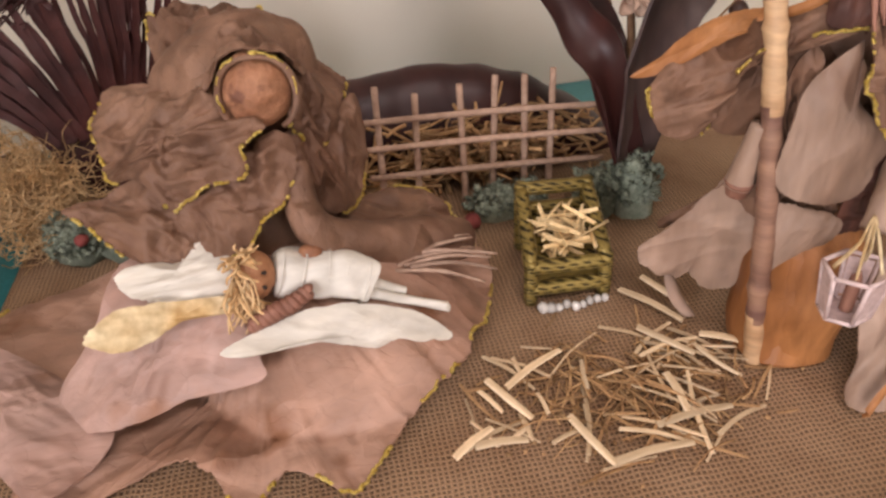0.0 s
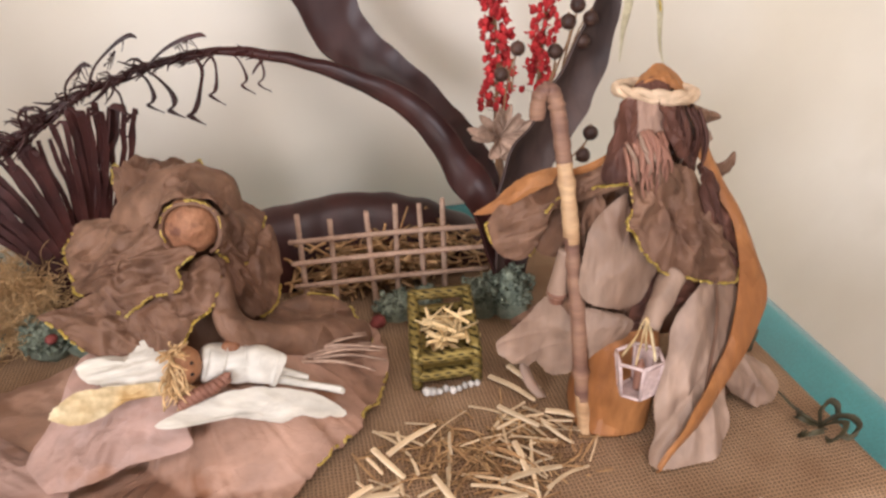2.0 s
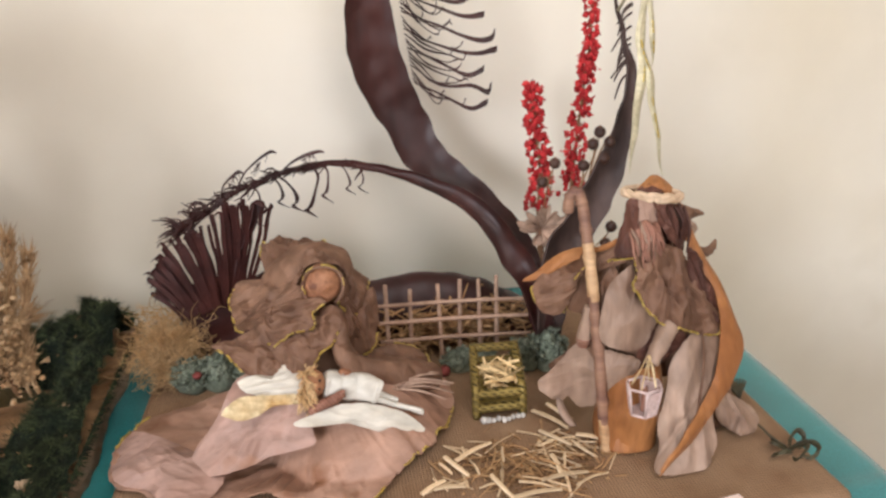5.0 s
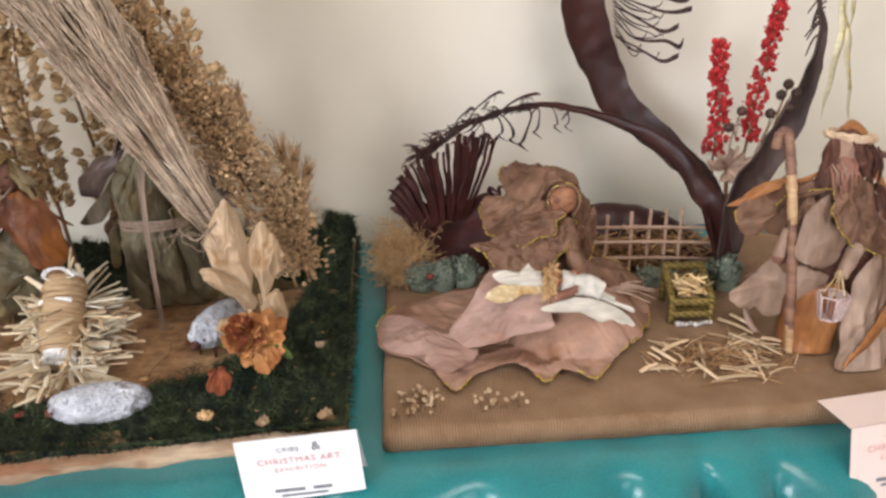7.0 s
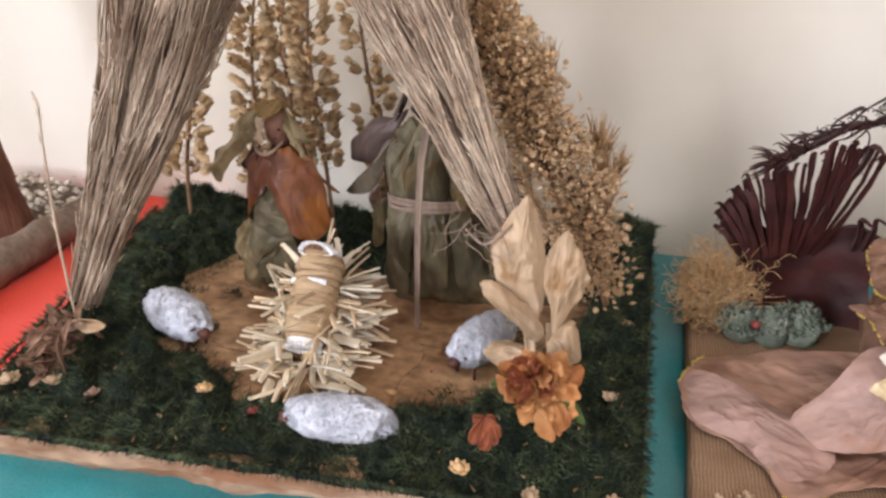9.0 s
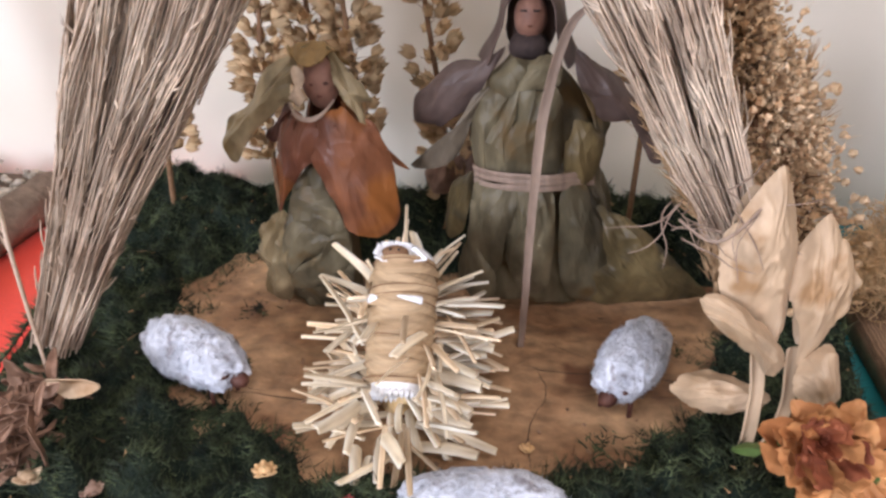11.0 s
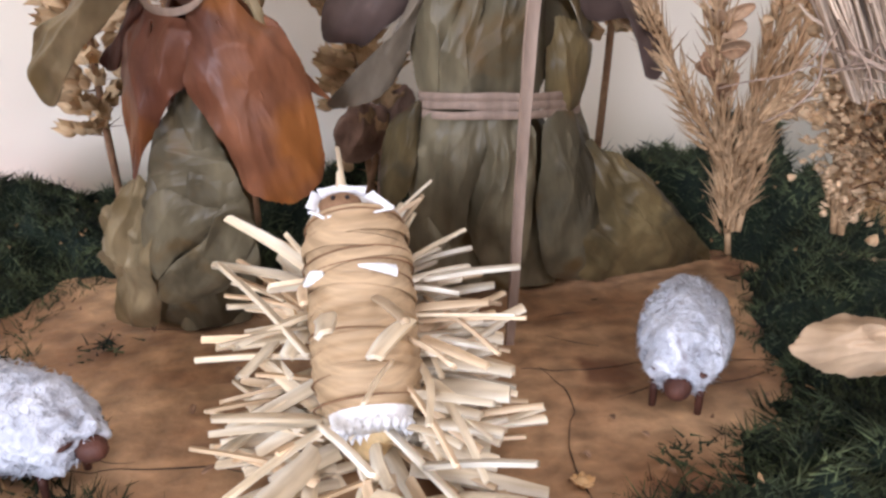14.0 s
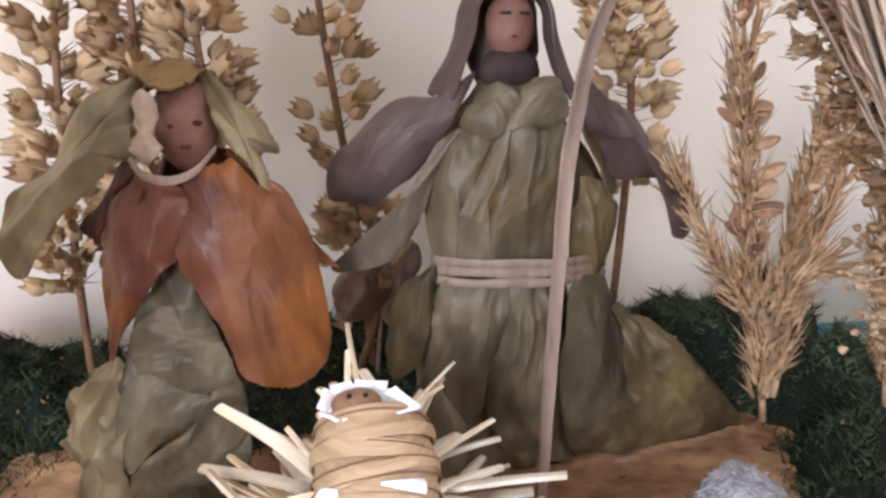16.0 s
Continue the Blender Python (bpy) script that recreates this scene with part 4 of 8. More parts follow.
# dry grass stalks by the husk doll
g = Geo()
for k in range(9):
    a = hr.uniform(-0.25, 0.3)
    p = V((-0.055 + hr.uniform(0, 0.02), 0.135 + hr.uniform(-0.006, 0.008), 0.055))
    q = p + V((math.cos(a) * 0.05, math.sin(a) * 0.05 + 0.01, -0.016 + hr.uniform(-0.004, 0.012)))
    g.tube([p, (p + q) / 2 + V((0, 0, 0.004)), q], [0.0013, 0.0012, 0.0007], 5, 0, 8)
thing("dry_grass", g, DRY_PETAL, "few grey-green dry grass stalks beside the white doll", "dried grass", kind="stuff")

# ---- twig fence with hay behind ----
fence = holder("twig_fence", (0.035, 0.265, 0), "small fence of thin pinkish twigs on the burlap board", "fence")
for x, h in ((-0.041, 0.098), (-0.016, 0.090), (0.016, 0.093), (0.038, 0.096), (0.060, 0.094), (0.079, 0.096)):
    g = Geo(); s = rnd.uniform(-0.002, 0.002)
    g.tube([(x + s, 0.268, 0.0), (x, 0.268, h * 0.5), (x - s, 0.269, h)], [0.0026, 0.0024, 0.0023], 7, 0, 8)
    part("post", g, TWIG, fence)
for za, zb in ((0.077, 0.068), (0.057, 0.048), (0.035, 0.026)):
    g = Geo()
    g.tube([(-0.050, 0.263, za), (0.035, 0.2625, (za + zb) / 2 + 0.0015), (0.117, 0.263, zb)], [0.0021, 0.0023, 0.0020], 7, 0, 14)
    part("rail", g, TWIG, fence)


def clutter(g, n, seed, centre, spread, length, width, flat=0.35, mi=0):
    rr = random.Random(seed)
    for _ in range(n):
        c = V([centre[i] + rr.gauss(0, 0.45) * spread[i] for i in range(3)])
        c.z = max(c.z, 0.002)
        a = rr.uniform(0, math.pi * 2)
        L = length * rr.uniform(0.4, 1.2)
        d = V((math.cos(a), math.sin(a), rr.uniform(-flat, flat))) * L / 2
        w = width * rr.uniform(0.6, 1.4)
        bend = V((rr.uniform(-1, 1), rr.uniform(-1, 1), rr.uniform(-1, 1))) * L * 0.12
        lo, hi = c - d, c + d
        lo.z, hi.z = max(lo.z, 0.0015), max(hi.z, 0.0015)
        g.tube([lo, c + bend, hi], [w, w, w * 0.8], 4, mi, 4)


g = Geo()
clutter(g, 420, 11, (0.035, 0.300, 0.028), (0.085, 0.020, 0.026), 0.045, 0.0012)
thing("hay", g, HAY, "heap of brown hay behind the twig fence", "hay", kind="stuff")

# ---- palm spathes, arch and fan ----
g = Geo()
g.sheet(lambda u, v: V((-0.075 + 0.215 * u, 0.335 + 0.030 * math.cos(math.pi * v), 0.008 + math.sin(math.pi * v) * (0.062 + 0.012 * math.sin(math.pi * u) - 0.050 * u * u * u))) + wob(V((u * 3, v, 0)), 3, 0.003), 40, 14, 0.002, 0)
thing("palm_spathe", g, SPATHE, "low dark brown palm spathe lying behind the hay", "palm spathe")


def arch_pt(u):
    return curve_at([(0.128, 0.238, 0.030), (0.108, 0.242, 0.103), (0.093, 0.262, 0.125), (0.079, 0.285, 0.150), (0.057, 0.305, 0.171), (0.030, 0.325, 0.183), (0.000, 0.340, 0.195), (-0.041, 0.350, 0.206), (-0.083, 0.355, 0.213), (-0.119, 0.350, 0.211), (-0.155, 0.340, 0.205), (-0.194, 0.325, 0.193), (-0.228, 0.310, 0.176), (-0.247, 0.300, 0.169)], u)


g = Geo()
P9 = [arch_pt(i / 13) for i in range(14)]
g.ribbon(P9, [0.034, 0.034, 0.031, 0.026, 0.021, 0.017, 0.013, 0.0100, 0.0085, 0.0080, 0.0080, 0.0090, 0.0095, 0.004], (0.55, 0.25, 0.75), 0.0022, 0, 90, 6, 0.22, 0.0016, 1)
arch = thing("palm_frond_arch", g, SPATHE, "dark dried palm frond bent into an arch with ragged fringe", "palm frond")
g = Geo()
fr = random.Random(5)
for k in range(190):
    u = 0.66 + 0.34 * fr.random() ** 0.75 if k < 160 else fr.uniform(0.52, 0.7)
    p = V(arch_pt(u)) + V((fr.uniform(-.003, .003), fr.uniform(-.003, .003), fr.uniform(-.003, .003)))
    up = fr.random() < (0.16 if u > 0.62 else 0.05)
    L = fr.uniform(0.006, 0.024) * (1.35 if u > 0.85 else 1)
    q = p + V((-L * fr.uniform(0.5, 1.2), fr.uniform(-.008, .008), L * (fr.uniform(0.1, 0.6) if up else fr.uniform(-0.9, -0.1))))
    m = (p + q) / 2 + V((fr.uniform(-.004, .004), fr.uniform(-.003, .003), fr.uniform(-.003, .005)))
    g.tube([p, m, q], [0.0014, 0.0011, 0.0004], 4, 0, 6)
# long curled strips left on the rib: two rising, the rest hanging with twisted ends
for u, dx, dz, w in ((0.66, -0.006, -0.044, 0.006), (0.64, 0.004, -0.030, 0.004), (0.575, 0.010, -0.020, 0.0025), (0.61, 0.014, -0.024, 0.003), (0.745, 0.020, -0.030, 0.0045), (0.76, 0.012, -0.022, 0.004), (0.80, 0.006, -0.034, 0.003)):
    p = V(arch_pt(u))
    g.ribbon([p, p + V((dx * 0.2 + 0.006, -0.003, dz * 0.25)), p + V((dx * 0.7 + 0.004, -0.004, dz * 0.65)), p + V((dx, -0.006, dz)), p + V((dx - 0.005, -0.008, dz - 0.004)), p + V((dx + 0.006, -0.009, dz - 0.012))], [0.003, w * 0.6, w * 0.8, w * 1.3, w, 0.0006], (0.7, 0.5, 0.2), 0.001, 0, 22, 3, 0.3, 0.002, u * 30)
for u, dx, dz in ((0.735, 0.042, 0.022), (0.83, 0.040, 0.042), (0.86, 0.020, 0.030), (0.93, 0.006, 0.020)):
    p = V(arch_pt(u))
    q = p + V((dx, -0.006, dz))
    g.ribbon([p, p.lerp(q, 0.5) + V((-0.004, 0, 0.003)), q, q + V((0.008, -0.002, -0.001))], [0.004, 0.0036, 0.0046, 0.0012], (0.2, 0.5, 0.8), 0.0012, 0, 16, 3, 0.3, 0.0016, u * 20)
    for _ in range(6):
        e = p.lerp(q, fr.uniform(0.4, 1.0))
        g.tube([e, e + V((0.002, 0, 0.002)), e + V((fr.uniform(-.004, .008), -.003, fr.uniform(-.012, .004)))], [0.0009, 0.0007, 0.0003], 4, 0, 4)
part("fringe", g, SPATHE, arch, "ragged dark fringe")["kind"] = "stuff"

g = Geo()
g.ribbon([(0.136, 0.258, 0.030), (0.118, 0.262, 0.092), (0.109, 0.290, 0.123), (0.094, 0.340, 0.141), (0.058, 0.376, 0.174), (0.023, 0.392, 0.206), (0.008, 0.400, 0.242), (-0.014, 0.400, 0.286), (-0.026, 0.400, 0.334), (-0.028, 0.400, 0.390), (-0.012, 0.400, 0.440), (0.015, 0.398, 0.480)], [0.030, 0.032, 0.033, 0.036, 0.043, 0.049, 0.052, 0.058, 0.061, 0.054, 0.042, 0.012], (0.88, 0.12, 0.45), 0.0022, 0, 90, 10, 0.10, 0.0024, 2)
tall = thing("tall_palm_spathe", g, SPATHE, "tall dark red-brown palm spathe curving upward with combed fringe", "palm spathe")
g = Geo()
for k in range(30):
    z0 = 0.288 + 0.140 * k / 29
    x0 = 0.018 - 0.016 * (z0 - 0.285) / 0.13
    L = fr.uniform(0.082, 0.104) if k % 4 == 0 else fr.uniform(0.022, 0.070)
    wide = 0.0075 if k % 4 == 0 else 0.0022
    g.ribbon([(x0, 0.398, z0), (x0 + L * 0.35, 0.396, z0 - 0.018 * fr.uniform(0.7, 1.3)), (x0 + L * 0.75, 0.394, z0 - 0.032 * fr.uniform(0.8, 1.1)), (x0 + L * 0.95, 0.392, z0 - 0.030 * fr.uniform(0.7, 1.2)), (x0 + L, 0.391, z0 - 0.026)], [0.0022, 0.0030, wide * 0.7, wide, wide * 0.8], (0.1, 0.5, 0.85), 0.0012, 0, 18, 3, 0.25, 0.0014, k)
part("fringe", g, SPATHE, tall, "combed dark fringe")["kind"] = "stuff"

g = Geo()
g.ribbon([(0.130, 0.240, 0.030), (0.143, 0.242, 0.122), (0.171, 0.254, 0.153), (0.196, 0.266, 0.190), (0.214, 0.272, 0.229), (0.223, 0.272, 0.269), (0.223, 0.270, 0.303), (0.214, 0.268, 0.335), (0.196, 0.266, 0.380)], [0.030, 0.044, 0.046, 0.040, 0.030, 0.020, 0.014, 0.010, 0.003], (0.85, 0.15, -0.3), 0.0022, 0, 70, 8, 0.2, 0.003, 3)
for k in range(10):
    z0 = fr.uniform(0.30, 0.37)
    g.tube([(0.221, 0.270, z0), (0.212, 0.268, z0 - 0.006), (0.207 - fr.uniform(0, 0.008), 0.266, z0 - 0.016 - fr.uniform(0, 0.012))], [0.0012, 0.0012, 0.0007], 4, 0, 6)
thing("leaning_palm_spathe", g, SPATHE_EDGE, "dark grey-brown palm spathe rising behind the staff", "palm spathe")

g = Geo()
for p, w, s in (([(0.208, 0.208, 0.380), (0.204, 0.205, 0.337), (0.205, 0.200, 0.317), (0.199, 0.195, 0.288), (0.197, 0.195, 0.257), (0.194, 0.195, 0.218)], [0.005, 0.010, 0.012, 0.011, 0.008, 0.001], 1), ([(0.206, 0.208, 0.380), (0.202, 0.205, 0.340), (0.210, 0.200, 0.312), (0.213, 0.195, 0.282), (0.220, 0.195, 0.251), (0.228, 0.195, 0.212)], [0.005, 0.009, 0.010, 0.008, 0.006, 0.001], 2), ([(0.210, 0.208, 0.380), (0.214, 0.206, 0.345), (0.215, 0.204, 0.315)], [0.004, 0.007, 0.001], 3)):
    g.ribbon(p, w, (0.9, 0.3, 0.1), 0.0006, 0, 26, 4, 0.25, 0.002, s)
    trim(g, [V(curve_at(p, 0.2 + 0.6 * k / 12)) + V((0, -0.003, 0)) for k in range(13)], 1, 0.0008, 0.6, s)
g.tube([(0.207, 0.208, 0.382), (0.208, 0.238, 0.384), (0.205, 0.266, 0.362)], [0.0016], 6, 0, 10)
thing("silver_leaf_spray", g, [SILVER, GOLD], "pale silvery leaves with gold veins hanging from the spathe", "dried leaf")

# fan of combed palm fibre
fan = holder("palm_fibre_fan", (-0.205, 0.318, 0), "maroon fan of combed palm fibre standing behind the kneeling doll", "palm fibre")
g = Geo()
g.sheet(lambda u, v: V((-0.262 + 0.126 * u + 0.012 * (1 - v) * (1 - u), 0.302 + 0.016 * math.sin(3 * u) + 0.008 * v, 0.004 + (0.094 + 0.008 * u) * v + 0.004 * math.sin(17 * u) * v)) + wob(V((u, v, 0)), 4, 0.005), 34, 18, 0.006, 0)
part("base_sheet", g, FAN, fan)
# blades rising from the sheet: short and splayed at one end, tall and sickle-shaped at the other
for k in range(46):
    s_ = k / 45
    x0, z0 = -0.258 + 0.066 * s_ + fr.uniform(-0.002, 0.002), 0.084 + 0.008 * s_
    a = radians(158 - 98 * s_ ** 0.9 + fr.uniform(-4, 4))
    L = 0.026 + 0.082 * s_ ** 0.75 + fr.uniform(-0.008, 0.008)
    y0 = 0.308 + fr.uniform(-0.006, 0.006)
    d, up = V((math.cos(a), 0, math.sin(a))), V((-0.25 * s_, 0, 0.5))
    b0 = V((x0, y0, z0))
    m, q = b0 + d * L * 0.5, b0 + d * L * 0.86 + up * L * 0.22
    w = fr.uniform(0.0032, 0.0075)
    g = Geo()
    g.ribbon([b0 - V((0, 0, 0.014)), m, q, q + V((fr.uniform(-0.006, 0.004), -0.003, fr.uniform(-0.003, 0.004)))], [w, w, w * 0.9, 0.0022], (math.sin(a), 0.35, -math.cos(a)), 0.0006, 0, 14, 3, 0.04, 0.0024, k)
    part("blade", g, FAN, fan)
# torn ends beside the tall blades, hooked at the tip
for x0, x1, z1, w in ((-0.204, -0.166, 0.188, 0.009), (-0.160, -0.158, 0.118, 0.009), (-0.150, -0.146, 0.122, 0.007)):
    g = Geo()
    g.ribbon([(x0, 0.310, 0.086), (x0 * 0.6 + x1 * 0.4, 0.310, 0.086 + 0.4 * (z1 - 0.086)), (x1, 0.310, z1 - 0.010), (x1 + 0.002, 0.308, z1), (x1 + 0.011, 0.304, z1 - 0.006)], [w * 0.6, w * 0.8, w, w * 0.9, 0.003], (0.8, 0.5, 0), 0.0014, 0, 24, 4, 0.25, 0.004, x1 * 90)
    part("blade", g, FAN, fan)

# ---- dried blooms behind the figures ----
def bloom_spike(name, pts, r, n, seed, tip):
    g = Geo()
    rr = random.Random(seed)
    g.tube(pts, [0.0022, 0.0016, 0.001], 6, 1, 14)
    for k in range(n):
        u = 0.30 + 0.70 * k / n
        c = V(curve_at(pts, u))
        a = rr.uniform(0, 6.28)
        rad = r * (1.05 - 0.55 * u) * rr.uniform(0.35, 1.05)
        d = V((math.cos(a), math.sin(a), 0.35))
        p = c + d * rad
        g.ball(p, (0.0030 * rr.uniform(0.7, 1.2), 0.0030, 0.0038), 6, 4, 0, 0.35, 200)
        g.blade(c, p, 0.0005, 1)
        for _ in range(2):
            e = p + V((rr.uniform(-1, 1), rr.uniform(-1, 1), rr.uniform(-0.4, 1))) * 0.0042
            g.bead(e, (0.0014, 0.0024), 0, e - p)
    if tip:
        for _ in range(14):
            p = V(pts[-1]) + V((rr.uniform(-.003, .006), rr.uniform(-.003, .003), rr.uniform(-.014, .008)))
            g.bead(p, (0.0011, 0.0020), 2)
    return thing(name, g, [RED_BLOOM, STALK, BERRY], "upright spike of crumbly red dried blooms", "dried flower", "red bloom spikes")


bloom_spike("red_bloom_spike", [(0.134, 0.268, 0.050), (0.152, 0.360, 0.105), (0.158, 0.375, 0.149), (0.160, 0.380, 0.196), (0.153, 0.380, 0.238), (0.152, 0.380, 0.278)], 0.0185, 200, 31, True)
bloom_spike("red_bloom_spike", [(0.146, 0.262, 0.050), (0.176, 0.330, 0.120), (0.186, 0.340, 0.163), (0.193, 0.345, 0.219), (0.201, 0.345, 0.284), (0.206, 0.345, 0.330), (0.210, 0.343, 0.420)], 0.0165, 230, 32, False)
g = Geo()
for root, tip, br in (((0.150, 0.262, 0.09), (0.190, 0.270, 0.228), [(0.192, 0.270, 0.243), (0.185, 0.270, 0.231), (0.203, 0.270, 0.232), (0.197, 0.270, 0.215)]), ((0.150, 0.262, 0.08), (0.176, 0.270, 0.200), [(0.175, 0.270, 0.209)]), ((0.165, 0.250, 0.08), (0.196, 0.250, 0.138), [(0.200, 0.250, 0.146), (0.194, 0.249, 0.128)]), ((0.140, 0.280, 0.10), (0.150, 0.300, 0.198), [(0.154, 0.300, 0.206), (0.140, 0.300, 0.186)])):
    mid = V(root).lerp(V(tip), 0.55) + V((-0.006, 0, 0.004))
    g.tube([root, mid, tip], [0.0011, 0.0009, 0.0007], 5, 1, 12)
    for b in br:
        g.tube([V(root).lerp(V(tip), 0.75), (V(tip) + V(b)) / 2, b], [0.0007], 4, 1, 5)
        g.ball(b, 0.0062, 12, 9, 0, 0.06, 150)
        g.bead(V(b) + V((0, 0, 0.0062)), (0.0012, 0.0016), 1)
thing("berry_twig", g, [BERRY, STALK], "thin twigs with round dark brown dried berries", "dried berries")

def petal(g, base, tip, width, mi=0, cup=0.3, side=None, th=0.0007, seed=0.0, nu=8):
    base, tip = V(base), V(tip)
    d = tip - base
    s = V(side) if side is not None else d.cross(V((0.1, -1, 0.15)))
    mid = (base + tip) / 2 + d.cross(s).normalized() * (-cup * width)
    g.ribbon([base, base.lerp(mid, 0.5), mid, mid.lerp(tip, 0.6), tip], [width * 0.3, width * 0.75, width, width * 0.85, width * 0.25], s, th, mi, nu, 4, cup, 0.001, seed)


daisy = holder("dried_daisy", (0.128, 0.246, 0.05), "grey-tan dried flower with narrow curled petals", "dried flower")
FC = V((0.130, 0.272, 0.142))
for k in range(20):
    a = radians(10 + 160 * (k + fr.uniform(-0.3, 0.3)) / 19)
    L = fr.uniform(0.024, 0.034)
    g = Geo(); petal(g, FC, FC + V((math.cos(a) * L, -0.012 + 0.010 * fr.uniform(-1, 1), math.sin(a) * L * 0.95)), 0.0075, 0, 0.3, seed=k)
    part("petal", g, DRY_PETAL, daisy)
for dx, dz in ((-0.012, -0.010), (0.002, -0.014), (0.015, -0.012), (0.022, -0.002)):
    g = Geo(); petal(g, FC + V((0, -0.004, 0)), FC + V((dx, -0.016, dz)), 0.013, 0, 0.5, seed=dx * 100)
    part("petal", g, DRY_PETAL, daisy)
g = Geo(); g.tube([(0.130, 0.250, 0.05), (0.130, 0.262, 0.10), tuple(FC)], [0.003, 0.0025, 0.002], 6, 0, 10)
part("stem", g, STALK, daisy)

# ---- fibres, lichen and bits on the burlap ----
def tangle(g, n, seed, c, spread, L, r, mi=0, curl=0.5):
    rr = random.Random(seed)
    for _ in range(n):
        p = V([c[i] + rr.gauss(0, 0.42) * spread[i] for i in range(3)])
        p.z = max(p.z, 0.003)
        pts = [p]
        d = V((rr.uniform(-1, 1), rr.uniform(-1, 1), rr.uniform(-0.4, 0.9))).normalized()
        for _k in range(4):
            d = (d + V((rr.uniform(-1, 1), rr.uniform(-1, 1), rr.uniform(-1, 1))) * curl).normalized()
            q = pts[-1] + d * L / 4
            q.z = max(q.z, 0.002)
            pts.append(q)
        g.tube(pts, [r, r, r * 0.7], 3, mi, 8, False)


g = Geo(); tangle(g, 1300, 41, (-0.276, 0.300, 0.034), (0.032, 0.028, 0.034), 0.038, 0.00040, curl=1.5)
thing("fibre_tuft", g, TUFT, "curly peach-coloured fibre tuft at the back of the burlap board", "dried fibre", kind="stuff")


def lichen(name, spots, seed, label, n=150):
    g = Geo()
    rr = random.Random(seed)
    for c, r in spots:
        for _ in range(n):
            d = V((rr.gauss(0, 1), rr.gauss(0, 1), abs(rr.gauss(0, 1)))).normalized()
            lump = 0.85 + 0.45 * noise.noise(d * 2.6 + V((seed, c[0] * 40, 0)))
            p = V(c) + V((d.x * r[0], d.y * r[1], d.z * r[2])) * lump * rr.uniform(0.70, 1.12)
            g.ball(p, 0.0017 * rr.uniform(0.5, 1.5), 4, 3, 0, 0.5, 300)
            for _k in range(6):
                e = p + V((rr.uniform(-1, 1), rr.uniform(-1, 1), rr.uniform(-0.4, 1))) * 0.0042
                g.blade(p, e, 0.0009)
        g.ball(c, (r[0] * 0.8, r[1] * 0.8, r[2] * 0.8), 10, 8, 0, 0.3, 60)
    return thing(name, g, LICHEN, label, "lichen", "lichen clumps", kind="stuff")


lichen("green_lichen", [((-0.250, 0.270, 0.012), (0.022, 0.018, 0.022)), ((-0.222, 0.268, 0.014), (0.022, 0.016, 0.026)), ((-0.196, 0.276, 0.014), (0.022, 0.016, 0.026))], 51, "bluish green lichen clump beside the fibre tuft", 420)
lichen("green_lichen", [((0.036, 0.246, 0.008), (0.022, 0.012, 0.018)), ((0.058, 0.250, 0.008), (0.014, 0.012, 0.016)), ((0.104, 0.236, 0.010), (0.018, 0.016, 0.026)), ((0.128, 0.228, 0.012), (0.018, 0.016, 0.034))], 52, "bluish green lichen clump behind the gold manger", 360)
g = Geo(); g.ball((0.014, 0.234, 0.007), (0.007, 0.006, 0.006), 10, 8, 0, 0.2, 120)
thing("red_dried_bud", g, RED_DULL, "small dark red dried bud beside the lichen", "dried flower")
g = Geo(); g.ball((-0.240, 0.250, 0.028), (0.005, 0.005, 0.004), 10, 8, 0, 0.2, 120)
thing("red_dried_bud", g, RED_DULL, "small dark red dried bud on the lichen", "dried flower")

# ---- gold braided manger ----
manger = holder("gold_manger", (0.057, 0.175, 0), "small open manger frame wrapped in gold braid", "manger")
CR = {"fl": (0.031, 0.150), "fr": (0.076, 0.148), "bl": (0.040, 0.206), "br": (0.082, 0.202)}


def bar(name, a, b, r, parent, mat=BRAID):
    g = Geo(); g.tube([a, V(a).lerp(V(b), 0.5), b], [r, r * 1.06, r], 8, 0, 6)
    return part(name, g, mat, parent)


for k, h in (("fl", 0.032), ("fr", 0.031), ("bl", 0.050), ("br", 0.050)):
    bar("leg", (*CR[k], 0.001), (*CR[k], h), 0.0042, manger)
for a, b, za, zb in (("fl", "fr", 0.027, 0.026), ("bl", "br", 0.046, 0.046), ("fl", "bl", 0.028, 0.046), ("fr", "br", 0.027, 0.046), ("fl", "fr", 0.011, 0.011), ("bl", "br", 0.031, 0.031)):
    bar("rail", (*CR[a], za), (*CR[b], zb), 0.0045, manger)
g = Geo(); g.sheet(lambda u, v: V((0.032 + 0.007 * v + 0.043 * u, 0.151 + 0.052 * v, 0.013 + 0.016 * v)), 4, 4, 0.002)
part("floor_panel", g, BRAID, manger)
g = Geo()
rr = random.Random(8)
for _ in range(48):
    c = V((0.058 + rr.uniform(-0.013, 0.015), 0.173 + rr.uniform(-0.016, 0.012), 0.025))
    c.z += (c.y - 0.150) * 0.27 + rr.uniform(-0.006, 0.010)
    a = rr.uniform(0, 3.14)
    d = V((math.cos(a), math.sin(a) * 0.8, rr.uniform(-0.25, 0.4))) * rr.uniform(0.008, 0.016)
    g.ribbon([c - d, c, c + d], [0.0028, 0.003, 0.0026], (d.y, -d.x, 0.01), 0.0009, 0, 3, 2, 0.2)
thing("manger_straw", g, STRAW_LOOSE, "chopped pale straw filling the gold manger", "straw", kind="stuff")
g = Geo()
for k in range(9):
    g.ball((0.036 + 0.0048 * k, 0.139 + rr.uniform(-0.003, 0.002), 0.0035), 0.0030 * rr.uniform(0.7, 1.2), 7, 5, 0, 0.3, 150)
thing("white_pebbles", g, PEBBLE, "row of tiny white pebbles before the manger", "pebbles", kind="stuff")

